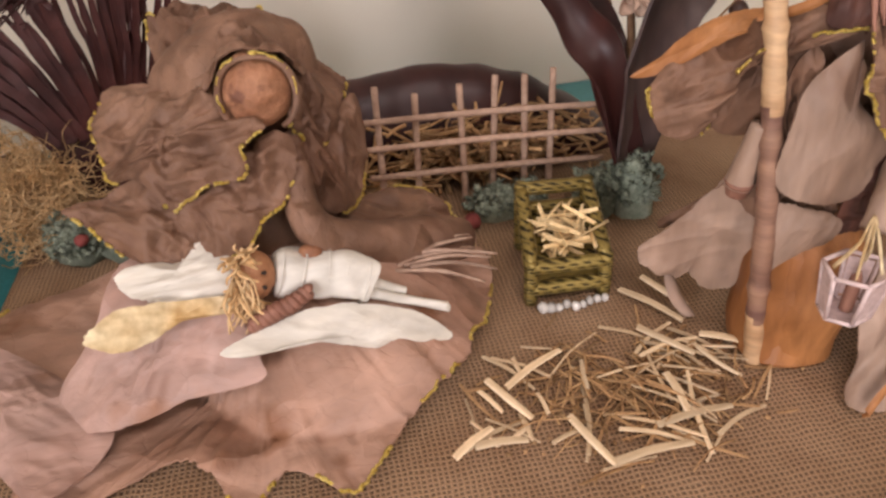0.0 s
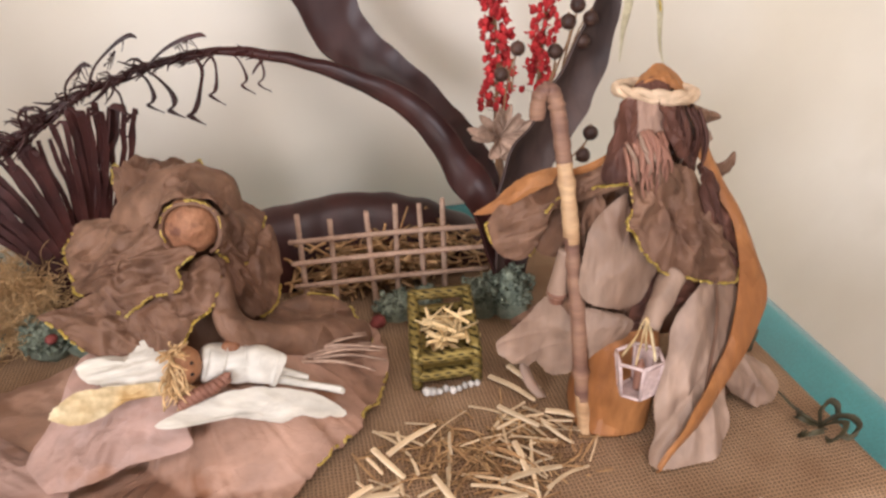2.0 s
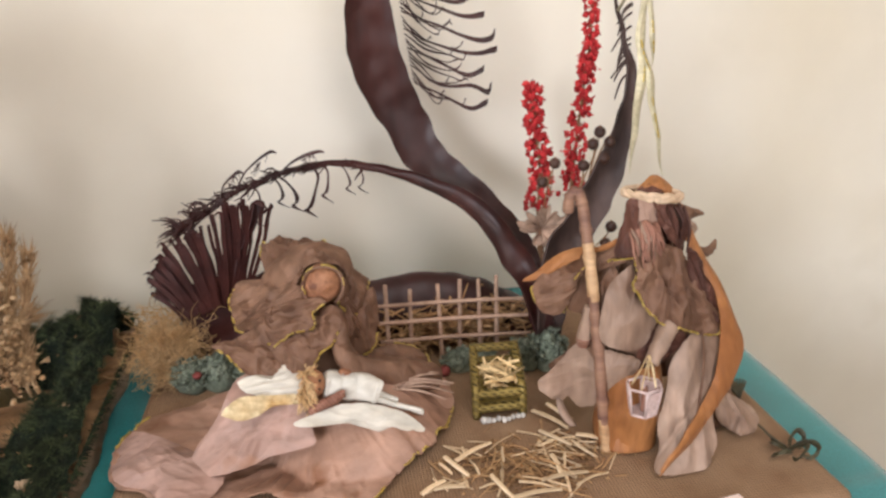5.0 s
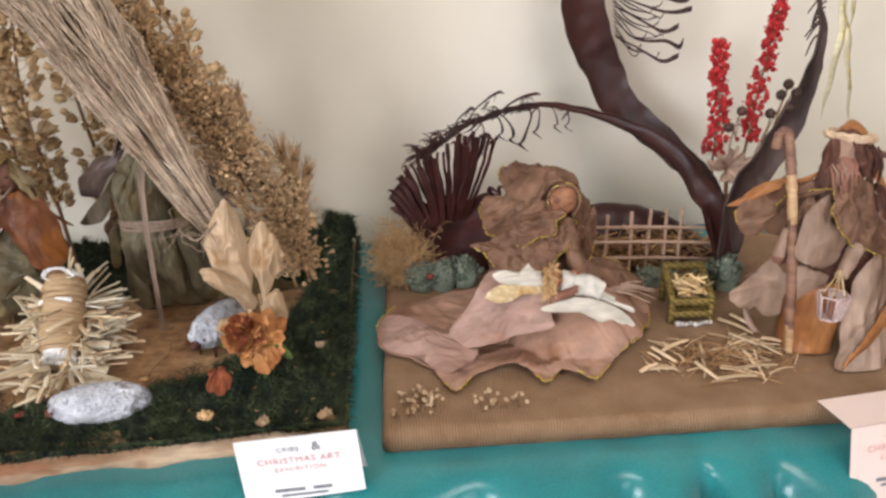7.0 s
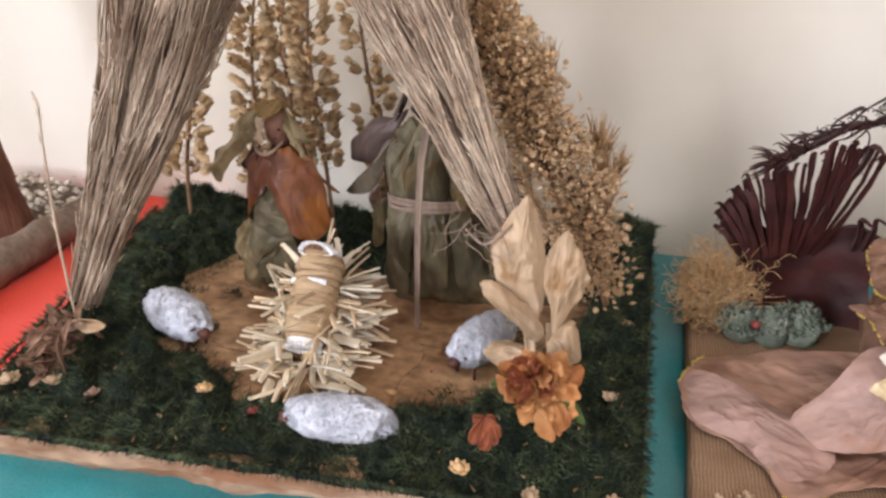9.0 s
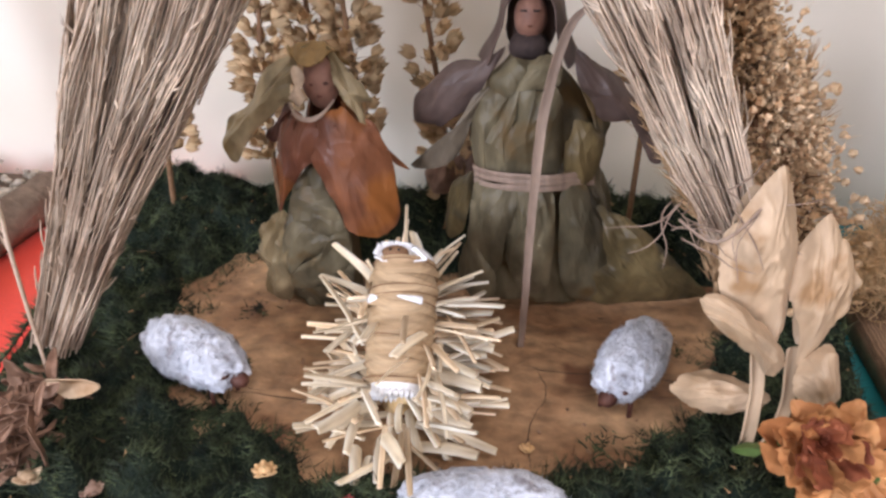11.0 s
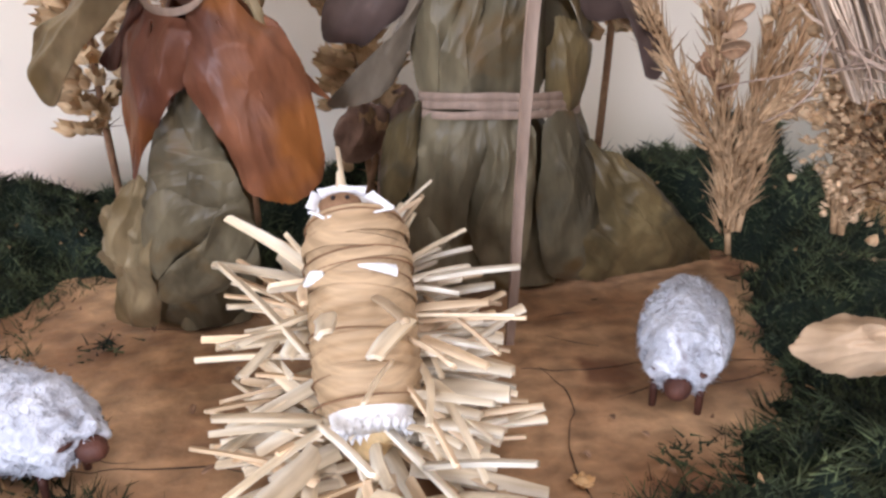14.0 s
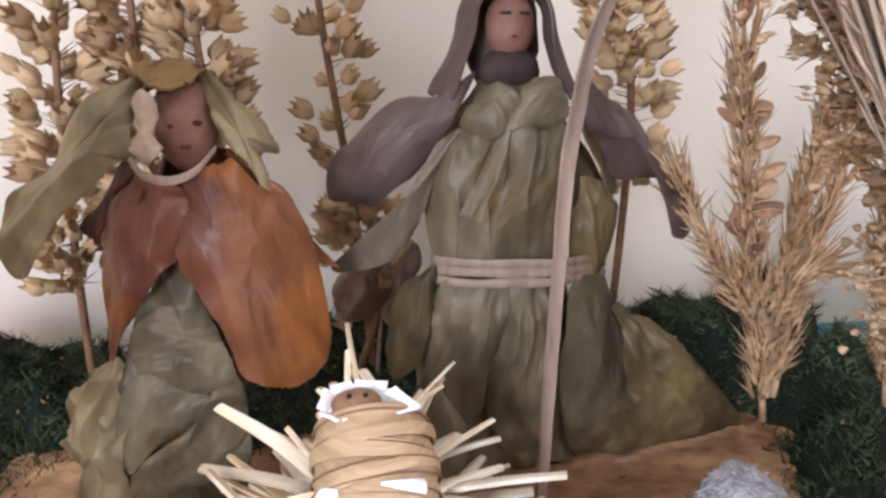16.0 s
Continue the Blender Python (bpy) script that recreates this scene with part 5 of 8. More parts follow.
# ---- standing bearded figure: one plain mesh ----
g = Geo()
# drum-like lower body in tan leaf
g.tube([(0.155, 0.088, 0.001), (0.156, 0.090, 0.02), (0.158, 0.092, 0.045), (0.163, 0.100, 0.080)], [0.0275, 0.0285, 0.0290, 0.024], 36, 3, 24)
for i in range(len(g.v) - 25 * 36, len(g.v)):
    g.v[i] = g.v[i] + wob(g.v[i], 40, 0.003)
# closed back of the robe
cone_wrap(g, (0.186, 0.128, 0.190), (0.190, 0.128, 0.040), 0.018, 0.044, 0, 360, 0, lambda u: 0.06 * math.sin(14 * u), 0.004, seed=11, squash=0.62, folds=4)
# brown under-robe, dark waist, pale robe front
lobe(g, [(0.144, 0.100, 0.166), (0.133, 0.100, 0.153), (0.127, 0.102, 0.127), (0.120, 0.106, 0.097), (0.125, 0.100, 0.085), (0.138, 0.092, 0.075), (0.156, 0.084, 0.075), (0.160, 0.082, 0.091), (0.150, 0.088, 0.110), (0.146, 0.092, 0.139)], 0, 21, 0.003, 0.0028, grain=(0, 0, 1))
lobe(g, [(0.167, 0.078, 0.116), (0.179, 0.077, 0.118), (0.216, 0.085, 0.102), (0.240, 0.091, 0.099), (0.241, 0.090, 0.084), (0.207, 0.082, 0.093), (0.180, 0.078, 0.082), (0.169, 0.076, 0.076), (0.157, 0.076, 0.080), (0.159, 0.076, 0.100)], 5, 22, 0.002, 0.0024, grain=(1, 0, -0.2))
silk(g, [(0.155, 0.088, 0.173), (0.140, 0.088, 0.162), (0.130, 0.086, 0.146), (0.125, 0.084, 0.122), (0.128, 0.080, 0.104), (0.143, 0.076, 0.098), (0.158, 0.073, 0.099), (0.168, 0.073, 0.113), (0.172, 0.074, 0.123), (0.163, 0.077, 0.138), (0.155, 0.080, 0.152), (0.156, 0.085, 0.164)], 1, 23, 0.0020, 0.0012, (0.1, 0, 1), ragged=0.0006)
# skirt flaps towards the manger
silk(g, [(0.128, 0.086, 0.095), (0.128, 0.085, 0.073), (0.134, 0.082, 0.056), (0.143, 0.078, 0.063), (0.155, 0.074, 0.076), (0.158, 0.074, 0.090), (0.141, 0.080, 0.095)], 1, 24, 0.0012, 0.0014, (0.4, 0, 0.9), ragged=0.001)
silk(g, [(0.131, 0.1, 0.128), (0.126, 0.104, 0.111), (0.111, 0.116, 0.082), (0.096, 0.124, 0.059), (0.085, 0.128, 0.044), (0.092, 0.124, 0.033), (0.104, 0.12, 0.029), (0.111, 0.117, 0.034), (0.12, 0.112, 0.024), (0.133, 0.104, 0.031), (0.137, 0.098, 0.056), (0.135, 0.094, 0.087), (0.133, 0.096, 0.109)], 1, 25, 0.0010, 0.0014, (0.7, -0.3, 0.6), ragged=0.0022)
# brown leaf closing the gap under the arm
silk(g, [(0.139, 0.118, 0.174), (0.125, 0.12, 0.164), (0.113, 0.122, 0.15), (0.107, 0.122, 0.133), (0.112, 0.118, 0.12), (0.123, 0.112, 0.119), (0.135, 0.106, 0.128), (0.144, 0.104, 0.153), (0.151, 0.106, 0.165)], 0, 35, 0.004, 0.0018, (0.5, 0, 0.9))
g.ribbon([(0.104, 0.128, 0.034), (0.108, 0.122, 0.016), (0.116, 0.114, 0.003)], [0.004, 0.008, 0.009], (0.9, 0.3, 0), 0.001, 1, 12, 5, 0.3, 0.003, 3)
lobe(g, [(0.136, 0.104, 0.125), (0.124, 0.108, 0.104), (0.112, 0.120, 0.080), (0.098, 0.132, 0.062), (0.102, 0.134, 0.054), (0.118, 0.124, 0.070), (0.132, 0.108, 0.098)], 0, 26, 0.003, 0.002, grain=(0.6, -0.4, 0.7))
# brown arm with gold cuff, orange leaf over it
lobe(g, [(0.159, 0.092, 0.174), (0.137, 0.094, 0.174), (0.124, 0.100, 0.164), (0.116, 0.105, 0.163), (0.110, 0.115, 0.141), (0.107, 0.120, 0.120), (0.095, 0.122, 0.116), (0.083, 0.124, 0.126), (0.079, 0.126, 0.141), (0.088, 0.128, 0.153), (0.108, 0.126, 0.164), (0.128, 0.120, 0.174), (0.148, 0.112, 0.179)], 0, 27, 0.004, 0.0036, ((0.1, 1.2), (2.6, 3.7), (4.4, 5.3), (7.2, 8.2)), grain=(0.8, -0.2, 0.5), centre=(0.115, 0.112, 0.152))
lobe(g, [(0.073, 0.134, 0.147), (0.086, 0.132, 0.156), (0.098, 0.130, 0.167), (0.113, 0.126, 0.175), (0.130, 0.120, 0.178), (0.132, 0.117, 0.171), (0.115, 0.119, 0.167), (0.099, 0.123, 0.158), (0.086, 0.127, 0.150)], 3, 28, 0.003, 0.0010, grain=(0.8, 0, 0.5), centre=(0.104, 0.124, 0.165), ragged=0.0006)
g.ribbon([(0.122, 0.116, 0.176), (0.138, 0.110, 0.180), (0.150, 0.104, 0.190), (0.154, 0.102, 0.202)], [0.003, 0.006, 0.006, 0.003], (0.3, 0.2, 0.9), 0.001, 3, 14, 4, 0.2, 0.001, 5)
# pale roll at the hand, with woven end
g.tube([(0.121, 0.095, 0.134), (0.119, 0.096, 0.118), (0.117, 0.097, 0.101)], [0.0046, 0.0056, 0.0070], 14, 1, 10)
g.tube([(0.1172, 0.0965, 0.104), (0.1168, 0.0968, 0.096)], [0.0072, 0.0050], 14, 6, 5)
# cape front with gold hem
lobe(g, [(0.154, 0.086, 0.177), (0.160, 0.090, 0.184), (0.176, 0.088, 0.186), (0.199, 0.095, 0.176), (0.213, 0.096, 0.154), (0.227, 0.094, 0.129), (0.239, 0.090, 0.111), (0.230, 0.080, 0.101), (0.197, 0.071, 0.114), (0.173, 0.069, 0.125), (0.162, 0.069, 0.136), (0.153, 0.071, 0.151), (0.148, 0.074, 0.157), (0.154, 0.078, 0.165)], 0, 29, 0.006, 0.0034, ((6.4, 13.9),), grain=(0.25, 0, -0.95), nu=170)
lobe(g, [(0.206, 0.096, 0.176), (0.218, 0.104, 0.166), (0.230, 0.106, 0.146), (0.240, 0.102, 0.122), (0.242, 0.094, 0.106), (0.226, 0.088, 0.110), (0.216, 0.090, 0.130), (0.208, 0.091, 0.152)], 5, 30, 0.003, 0.0030, grain=(0.3, 0, -0.9), out=(0.3, -0.8, 0.5))
silk(g, [(0.226, 0.120, 0.146), (0.244, 0.125, 0.143), (0.255, 0.120, 0.126), (0.257, 0.110, 0.100), (0.240, 0.104, 0.108), (0.230, 0.110, 0.126)], 1, 31, 0.006, 0.0014, (0.2, 0, -0.9), ragged=0.001)
# forearm with lantern hand
g.tube([(0.184, 0.074, 0.118), (0.172, 0.064, 0.108), (0.160, 0.054, 0.096)], [0.0085, 0.0075, 0.0065], 14, 1, 14)
for i in range(len(g.v) - 15 * 14, len(g.v)):
    g.v[i] = g.v[i] + wob(g.v[i], 90, 0.002)
# long leaf down the front with a crease along it
silk(g, [(0.213, 0.080, 0.110), (0.196, 0.074, 0.100), (0.183, 0.068, 0.081), (0.176, 0.060, 0.056), (0.166, 0.048, 0.036), (0.166, 0.044, 0.016), (0.159, 0.031, 0.003), (0.175, 0.026, 0.002), (0.194, 0.025, 0.003), (0.209, 0.031, 0.006), (0.218, 0.041, 0.014), (0.221, 0.054, 0.028), (0.227, 0.066, 0.049), (0.236, 0.078, 0.074), (0.237, 0.084, 0.096)], 1, 32, 0.0014, 0.0013, (-0.2, -0.4, -0.9), ragged=0.001)
g.tube([(0.216, 0.077, 0.108), (0.214, 0.066, 0.082), (0.206, 0.054, 0.052), (0.196, 0.042, 0.028)], [0.0010, 0.0012, 0.0010, 0.0003], 5, 0, 20)
silk(g, [(0.234, 0.078, 0.044), (0.258, 0.090, 0.030), (0.281, 0.090, 0.012), (0.272, 0.068, 0.005), (0.256, 0.064, 0.004), (0.248, 0.073, 0.006), (0.236, 0.076, 0.020)], 1, 33, 0.0030, 0.0018, (0.5, 0, -0.8), ragged=0.0014)
lobe(g, [(0.232, 0.094, 0.100), (0.252, 0.104, 0.070), (0.262, 0.100, 0.030), (0.254, 0.090, 0.004), (0.238, 0.084, 0.004), (0.232, 0.086, 0.050)], 0, 34, 0.003, 0.0024, grain=(0.2, 0, -0.9))
# orange band curving from the head to the ground
BAND_OUT = [(0.209, 0.122, 0.212), (0.221, 0.118, 0.185), (0.232, 0.112, 0.160), (0.245, 0.102, 0.135), (0.252, 0.092, 0.112), (0.258, 0.084, 0.093), (0.256, 0.078, 0.076), (0.244, 0.070, 0.060), (0.225, 0.058, 0.044), (0.197, 0.040, 0.028), (0.168, 0.025, 0.017), (0.156, 0.020, 0.010)]
BAND_IN = [(0.203, 0.118, 0.209), (0.211, 0.112, 0.183), (0.222, 0.106, 0.159), (0.233, 0.098, 0.139), (0.236, 0.088, 0.117), (0.232, 0.074, 0.092), (0.221, 0.062, 0.067), (0.201, 0.046, 0.051), (0.176, 0.028, 0.034), (0.157, 0.020, 0.014)]


def band_pt(u, v):
    a, b = V(curve_at(BAND_OUT, u)), V(curve_at(BAND_IN, u))
    p = a.lerp(b, v) + V((0.2, -0.7, 0.5)) * (0.003 * math.sin(math.pi * v))
    return p + wob(p, 50, 0.0012)


g.sheet(band_pt, 70, 10, 0.0010, 3)
# head: hair at both sides, face, beard, twisted band and pointed hood
g.ball((0.180, 0.118, 0.198), (0.022, 0.014, 0.028), 22, 16, 5, 0.10, 70)
lobe(g, [(0.160, 0.102, 0.224), (0.154, 0.105, 0.220), (0.152, 0.105, 0.205), (0.147, 0.104, 0.190), (0.142, 0.098, 0.178), (0.152, 0.090, 0.175), (0.162, 0.086, 0.186), (0.159, 0.092, 0.203), (0.160, 0.097, 0.216)], 5, 35, 0.004, 0.0022, grain=(-0.1, -0.1, 1), nu=90, nv=22)
lobe(g, [(0.175, 0.099, 0.224), (0.193, 0.106, 0.220), (0.203, 0.111, 0.204), (0.208, 0.109, 0.184), (0.204, 0.100, 0.173), (0.188, 0.092, 0.189), (0.177, 0.093, 0.205), (0.175, 0.096, 0.215)], 5, 36, 0.004, 0.0022, grain=(0.1, 0, 1), nu=90, nv=22)
lobe(g, [(0.158, 0.101, 0.225), (0.176, 0.099, 0.224), (0.179, 0.096, 0.212), (0.176, 0.093, 0.201), (0.166, 0.091, 0.198), (0.158, 0.094, 0.203), (0.157, 0.098, 0.214)], 7, 37, 0.003, 0.0006, grain=(0, 0, 1), nu=70, nv=16)
br = random.Random(17)
for k in range(40):
    s = br.uniform(-1, 1)
    p = V((0.166 + 0.013 * s, 0.0905 + 0.003 * s * s, 0.206 - 0.005 * abs(s) + br.uniform(-0.004, 0.003)))
    q = p + V((-s * 0.002 + br.uniform(-0.004, 0.003), br.uniform(-0.016, -0.008), -br.uniform(0.016, 0.034) * (1 - 0.3 * abs(s))))
    g.tube([p, p.lerp(q, 0.35) + V((br.uniform(-.002, .002), -0.003, 0)), p.lerp(q, 0.7) + V((br.uniform(-.002, .002), -0.002, 0)), q], [0.0013, 0.0015, 0.0011, 0.0004], 5, 6 if k % 4 else 1, 9)
for k in range(34):
    s = -1 if k % 2 else 1
    p = V((0.179 + s * br.uniform(0.010, 0.024), 0.104 + br.uniform(-0.004, 0.006), 0.214))
    q = p + V((s * br.uniform(-0.002, 0.008), br.uniform(-0.008, 0.002), -br.uniform(0.025, 0.045)))
    g.tube([p, (p + q) / 2 + V((s * 0.003, -0.003, 0.002)), q], [0.0012, 0.0016, 0.0006], 5, 5, 7)
for ph in (0, 2.1, 4.2):
    g.tube([(0.179 + 0.0245 * math.cos(t) + 0.0015 * math.cos(4 * t + ph), 0.111 + 0.0130 * math.sin(t), 0.2235 - 0.0035 * math.cos(t) + 0.0020 * math.sin(4 * t + ph)) for t in [2 * math.pi * k / 48 for k in range(49)]], [0.0022, 0.0028, 0.0021, 0.0030, 0.0022], 7, 8, 96)
lobe(g, [(0.162, 0.108, 0.227), (0.174, 0.117, 0.233), (0.186, 0.124, 0.236), (0.199, 0.122, 0.227), (0.207, 0.118, 0.214), (0.192, 0.110, 0.222), (0.181, 0.109, 0.230), (0.171, 0.108, 0.232)], 3, 38, 0.004, 0.0010, centre=(0.187, 0.116, 0.229), nu=80, nv=16, ragged=0.0005)
# dark patch in hair colour, painting the shade inside the hood's opening
lobe(g, [(0.164, 0.107, 0.230), (0.174, 0.109, 0.232), (0.182, 0.109, 0.230), (0.186, 0.107, 0.224), (0.171, 0.104, 0.225)], 5, 39, 0.001, 0.0010, nu=50, nv=10)
g.ball((0.188, 0.126, 0.214), (0.018, 0.012, 0.018), 18, 12, 3, 0.1, 70)
for q, sd in (([(0.210, 0.125, 0.207), (0.223, 0.130, 0.202), (0.240, 0.135, 0.193), (0.228, 0.132, 0.191), (0.214, 0.125, 0.190)], 40), ([(0.220, 0.120, 0.169), (0.236, 0.126, 0.164), (0.245, 0.130, 0.164), (0.250, 0.130, 0.169), (0.250, 0.128, 0.161), (0.240, 0.124, 0.156), (0.223, 0.118, 0.159)], 41), ([(0.214, 0.122, 0.192), (0.224, 0.126, 0.190), (0.230, 0.127, 0.182), (0.222, 0.124, 0.176)], 42)):
    lobe(g, q, 0 if sd != 42 else 1, sd, 0.002, 0.0012, nu=60, nv=12, out=(0.1, -0.8, 0.5))
thing("bearded_doll", g, [CLOAK, ROBE, GOLD, ORANGE_LEAF, BLACK, HAIR_DARK, BEARD, FACE_LEAF, HEAD_BAND], "standing bearded doll of brown, beige and orange dried leaves", "doll")

# walking staff
g = Geo()
PS = [(0.1335, 0.075, 0.000), (0.1300, 0.079, 0.040), (0.1274, 0.083, 0.080), (0.1248, 0.090, 0.123), (0.1222, 0.098, 0.166), (0.1203, 0.108, 0.200), (0.1190, 0.114, 0.218), (0.1155, 0.117, 0.2290), (0.1095, 0.118, 0.2255), (0.1080, 0.118, 0.2120)]
NS = 88
rows_r = [0.0051 - 0.0004 * (i / NS) + 0.0007 * (1 if i % 6 == 0 else 0) + 0.0003 * math.sin(i * 1.7) for i in range(NS + 1)]
g.tube(PS, rows_r, 10, 0, NS)
STAFF = mk("banded_bamboo_staff", (0.13, 0.06, 0.045), (0.34, 0.19, 0.12), 30, 0.55, 0.5, 200, stretch=(0.3, 0.3, 2.2), spots=((0.58, 0.38, 0.18), 12, 0.60))
k = len(g.f)
for i, f in enumerate(g.f):
    z = sum((g.v[q].z for q in f), 0.0) / len(f)
    if 0.142 < z < 0.188 or z < 0.030:
        g.m[i] = 1
thing("walking_staff", g, [STAFF, mk("pale_bamboo", (0.36, 0.20, 0.10), (0.56, 0.36, 0.20), 40, 0.5, 0.5, 200, stretch=(0.4, 0.4, 2))], "ringed brown wooden staff with hooked top leaning by the bearded doll", "staff")

# lantern
lan = holder("lantern", (0.150, 0.045, 0.060), "tiny pinkish openwork lantern hanging from the doll's hand", "lantern")
LC = V((0.152, 0.047, 0.069))


def ring_pts(c, r, n, z, rot=0.3):
    return [c + V((math.cos(rot + 2 * math.pi * k / n) * r, math.sin(rot + 2 * math.pi * k / n) * r * 0.9, z)) for k in range(n)]


TOPR, LOWR = ring_pts(LC, 0.0150, 6, 0.012), ring_pts(LC, 0.0115, 6, -0.013)
for k in range(6):
    for a, b in ((TOPR[k], TOPR[(k + 1) % 6]), (LOWR[k], LOWR[(k + 1) % 6]), (TOPR[k], LOWR[k])):
        g = Geo(); g.tube([a, b], [0.00115], 6, 0, 2)
        part("frame_bar", g, PLASTIC, lan)
g = Geo(); g.f.append(tuple(range(6))); g.v += LOWR; g.m.append(0)
g.v += [p - V((0, 0, 0.0015)) for p in LOWR]; g.f.append((11, 10, 9, 8, 7, 6)); g.m.append(0)
for k in range(6):
    g.f.append((k, (k + 1) % 6 + 0, (k + 1) % 6 + 6, k + 6)[::-1]); g.m.append(0)
part("base_plate", g, PLASTIC, lan, smooth=False)
for a, b in ((0.8, 0.024), (2.6, 0.027)):
    g = Geo(); g.ribbon([(LC.x + 0.011 * math.cos(a), LC.y + 0.008 * math.sin(a), LC.z + 0.012), (LC.x + 0.004 * math.cos(a), LC.y, LC.z + b), (LC.x + 0.006, LC.y + 0.006, LC.z + 0.034), (LC.x - 0.008 * math.cos(a), LC.y - 0.006, LC.z + 0.013)], [0.0035, 0.0030, 0.0034, 0.0036], (0.5, 0.7, 0.2), 0.0007, 0, 22, 3, 0.2, 0.001, a)
    part("handle", g, HUSK_YELLOW, lan, "pale yellow ribbon handle")
for k in (0, 2, 4):
    a, b, c, d = TOPR[k], TOPR[(k + 1) % 6], LOWR[(k + 1) % 6], LOWR[k]
    g = Geo(); g.sheet(lambda u, v: a.lerp(b, 0.10 + 0.80 * u).lerp(d.lerp(c, 0.10 + 0.80 * u), 0.08 + 0.84 * v), 3, 3, 0.0006)
    part("side_panel", g, PLASTIC, lan)
g = Geo(); g.tube([(LC.x + 0.001, LC.y, LC.z - 0.012), (LC.x + 0.001, LC.y, LC.z + 0.004), (LC.x + 0.002, LC.y, LC.z + 0.010)], [0.0032, 0.0030, 0.0006], 10, 0, 8)
part("candle", g, BEARD, lan, "tiny dull red candle")

# small dark leaves on the burlap
g = Geo()
for k, (a0, r, h) in enumerate(((-2.6, 0.017, 0.010), (-1.5, 0.015, 0.014), (-0.6, 0.019, 0.009), (0.4, 0.014, 0.012), (2.5, 0.012, 0.008))):
    c = V((0.284, 0.036, 0.003))
    pts = [c + V((math.cos(a0) * r * q - math.sin(a0) * w * r, math.sin(a0) * r * q + math.cos(a0) * w * r, 0.001 + h * zz)) for q, w, zz in ((0, 0, 0), (0.5, 0.35, 0.6), (1.0, 0.30, 1.0), (1.25, -0.05, 0.7), (1.0, -0.35, 0.15), (0.6, -0.25, 0.0))]
    g.ribbon(pts, [0.003, 0.006, 0.007, 0.007, 0.006, 0.002], (0.1, -0.3, 1), 0.0008, 0, 22, 4, 0.3, 0.002, k)
g.tube([(0.284, 0.038, 0.004), (0.276, 0.052, 0.008), (0.272, 0.066, 0.012)], [0.0016, 0.0014, 0.0008], 5, 0, 8)
thing("curled_dark_leaf", g, DARK_LEAF, "curled dark green-brown dried leaf lying on burlap", "dried leaf")
g = Geo()
for k in range(7):
    a = radians(40 + 100 * k / 6)
    g.tube([(0.288, 0.124, 0.002), (0.288 + math.cos(a) * 0.006, 0.128, 0.008), (0.289 + math.cos(a) * 0.012, 0.128 + math.sin(a) * 0.006, 0.010 + math.sin(a) * 0.008)], [0.0013, 0.0013, 0.0007], 4, 0, 6)
thing("dark_sprig", g, DARK_LEAF, "tiny dark sprig stuck in the burlap", "dried sprig")

# small seed sprigs at the front of the burlap
for name, cx, cy, sx, sy, n, sd in (("seed_sprig", -0.262, 0.016, 0.022, 0.018, 46, 61), ("seed_sprig", -0.186, 0.008, 0.022, 0.006, 20, 62)):
    g = Geo(); rr = random.Random(sd)
    for _ in range(n):
        p = V((cx + rr.uniform(-sx, sx), cy + rr.uniform(-sy, sy), 0.0015))
        q = p + V((rr.uniform(-0.008, 0.008), rr.uniform(-0.004, 0.008), rr.uniform(0.003, 0.012)))
        g.tube([p, (p + q) / 2, q], [0.0005], 4, 1, 3)
        g.ball(q, 0.0021 * rr.uniform(0.7, 1.3), 6, 5, 0, 0.3, 300)
    thing(name, g, [HUSK_POD, STALK], "scatter of tiny beige seed heads on the burlap", "dried flower", kind="stuff")


# ---- loose straw on the burlap: single straws ----
def straw_meshes(mat, lengths, w, seed):
    out = []
    rr = random.Random(seed)
    for L in lengths:
        g = Geo()
        b = rr.uniform(-0.05, 0.05) * L
        g.ribbon([(-L / 2, 0, 0), (0, b, 0.0008), (L / 2, 0, 0)], [w, w * 1.05, w * 0.8], (0, 1, 0.02), min(w * 0.35, 0.0018), 0, 6, 2, 0.18)
        out.append(g.mesh("straw", [mat]))
    return out


pile = holder("straw_scatter", (0.055, 0.065, 0), "loose yellow straw pieces scattered on the burlap", "straw")
SM = straw_meshes(STRAW, (0.014, 0.020, 0.028, 0.036, 0.050), 0.0023, 71) + straw_meshes(STRAW, (0.018, 0.030, 0.045), 0.0013, 72) + straw_meshes(HAY, (0.016, 0.026, 0.036), 0.0016, 76)
rr = random.Random(73)
for k in range(74):
    ob = new("straw", rr.choice(SM))
    ob.parent = pile
    a = rr.uniform(0, 2 * math.pi)
    rad = rr.random() ** 0.6
    x, y = 0.058 + math.cos(a) * 0.082 * rad, 0.068 + math.sin(a) * 0.048 * rad
    ob.matrix_basis = Matrix.Translation((x - 0.055, y - 0.065, 0.0022 + 0.010 * (1 - rad) * rr.random())) @ Euler((rr.uniform(-0.5, 0.5), rr.uniform(-0.10, 0.10), rr.gauss(-0.25, 0.9))).to_matrix().to_4x4()
BIG = straw_meshes(STRAW, (0.042, 0.034, 0.050, 0.026), 0.0040, 77)
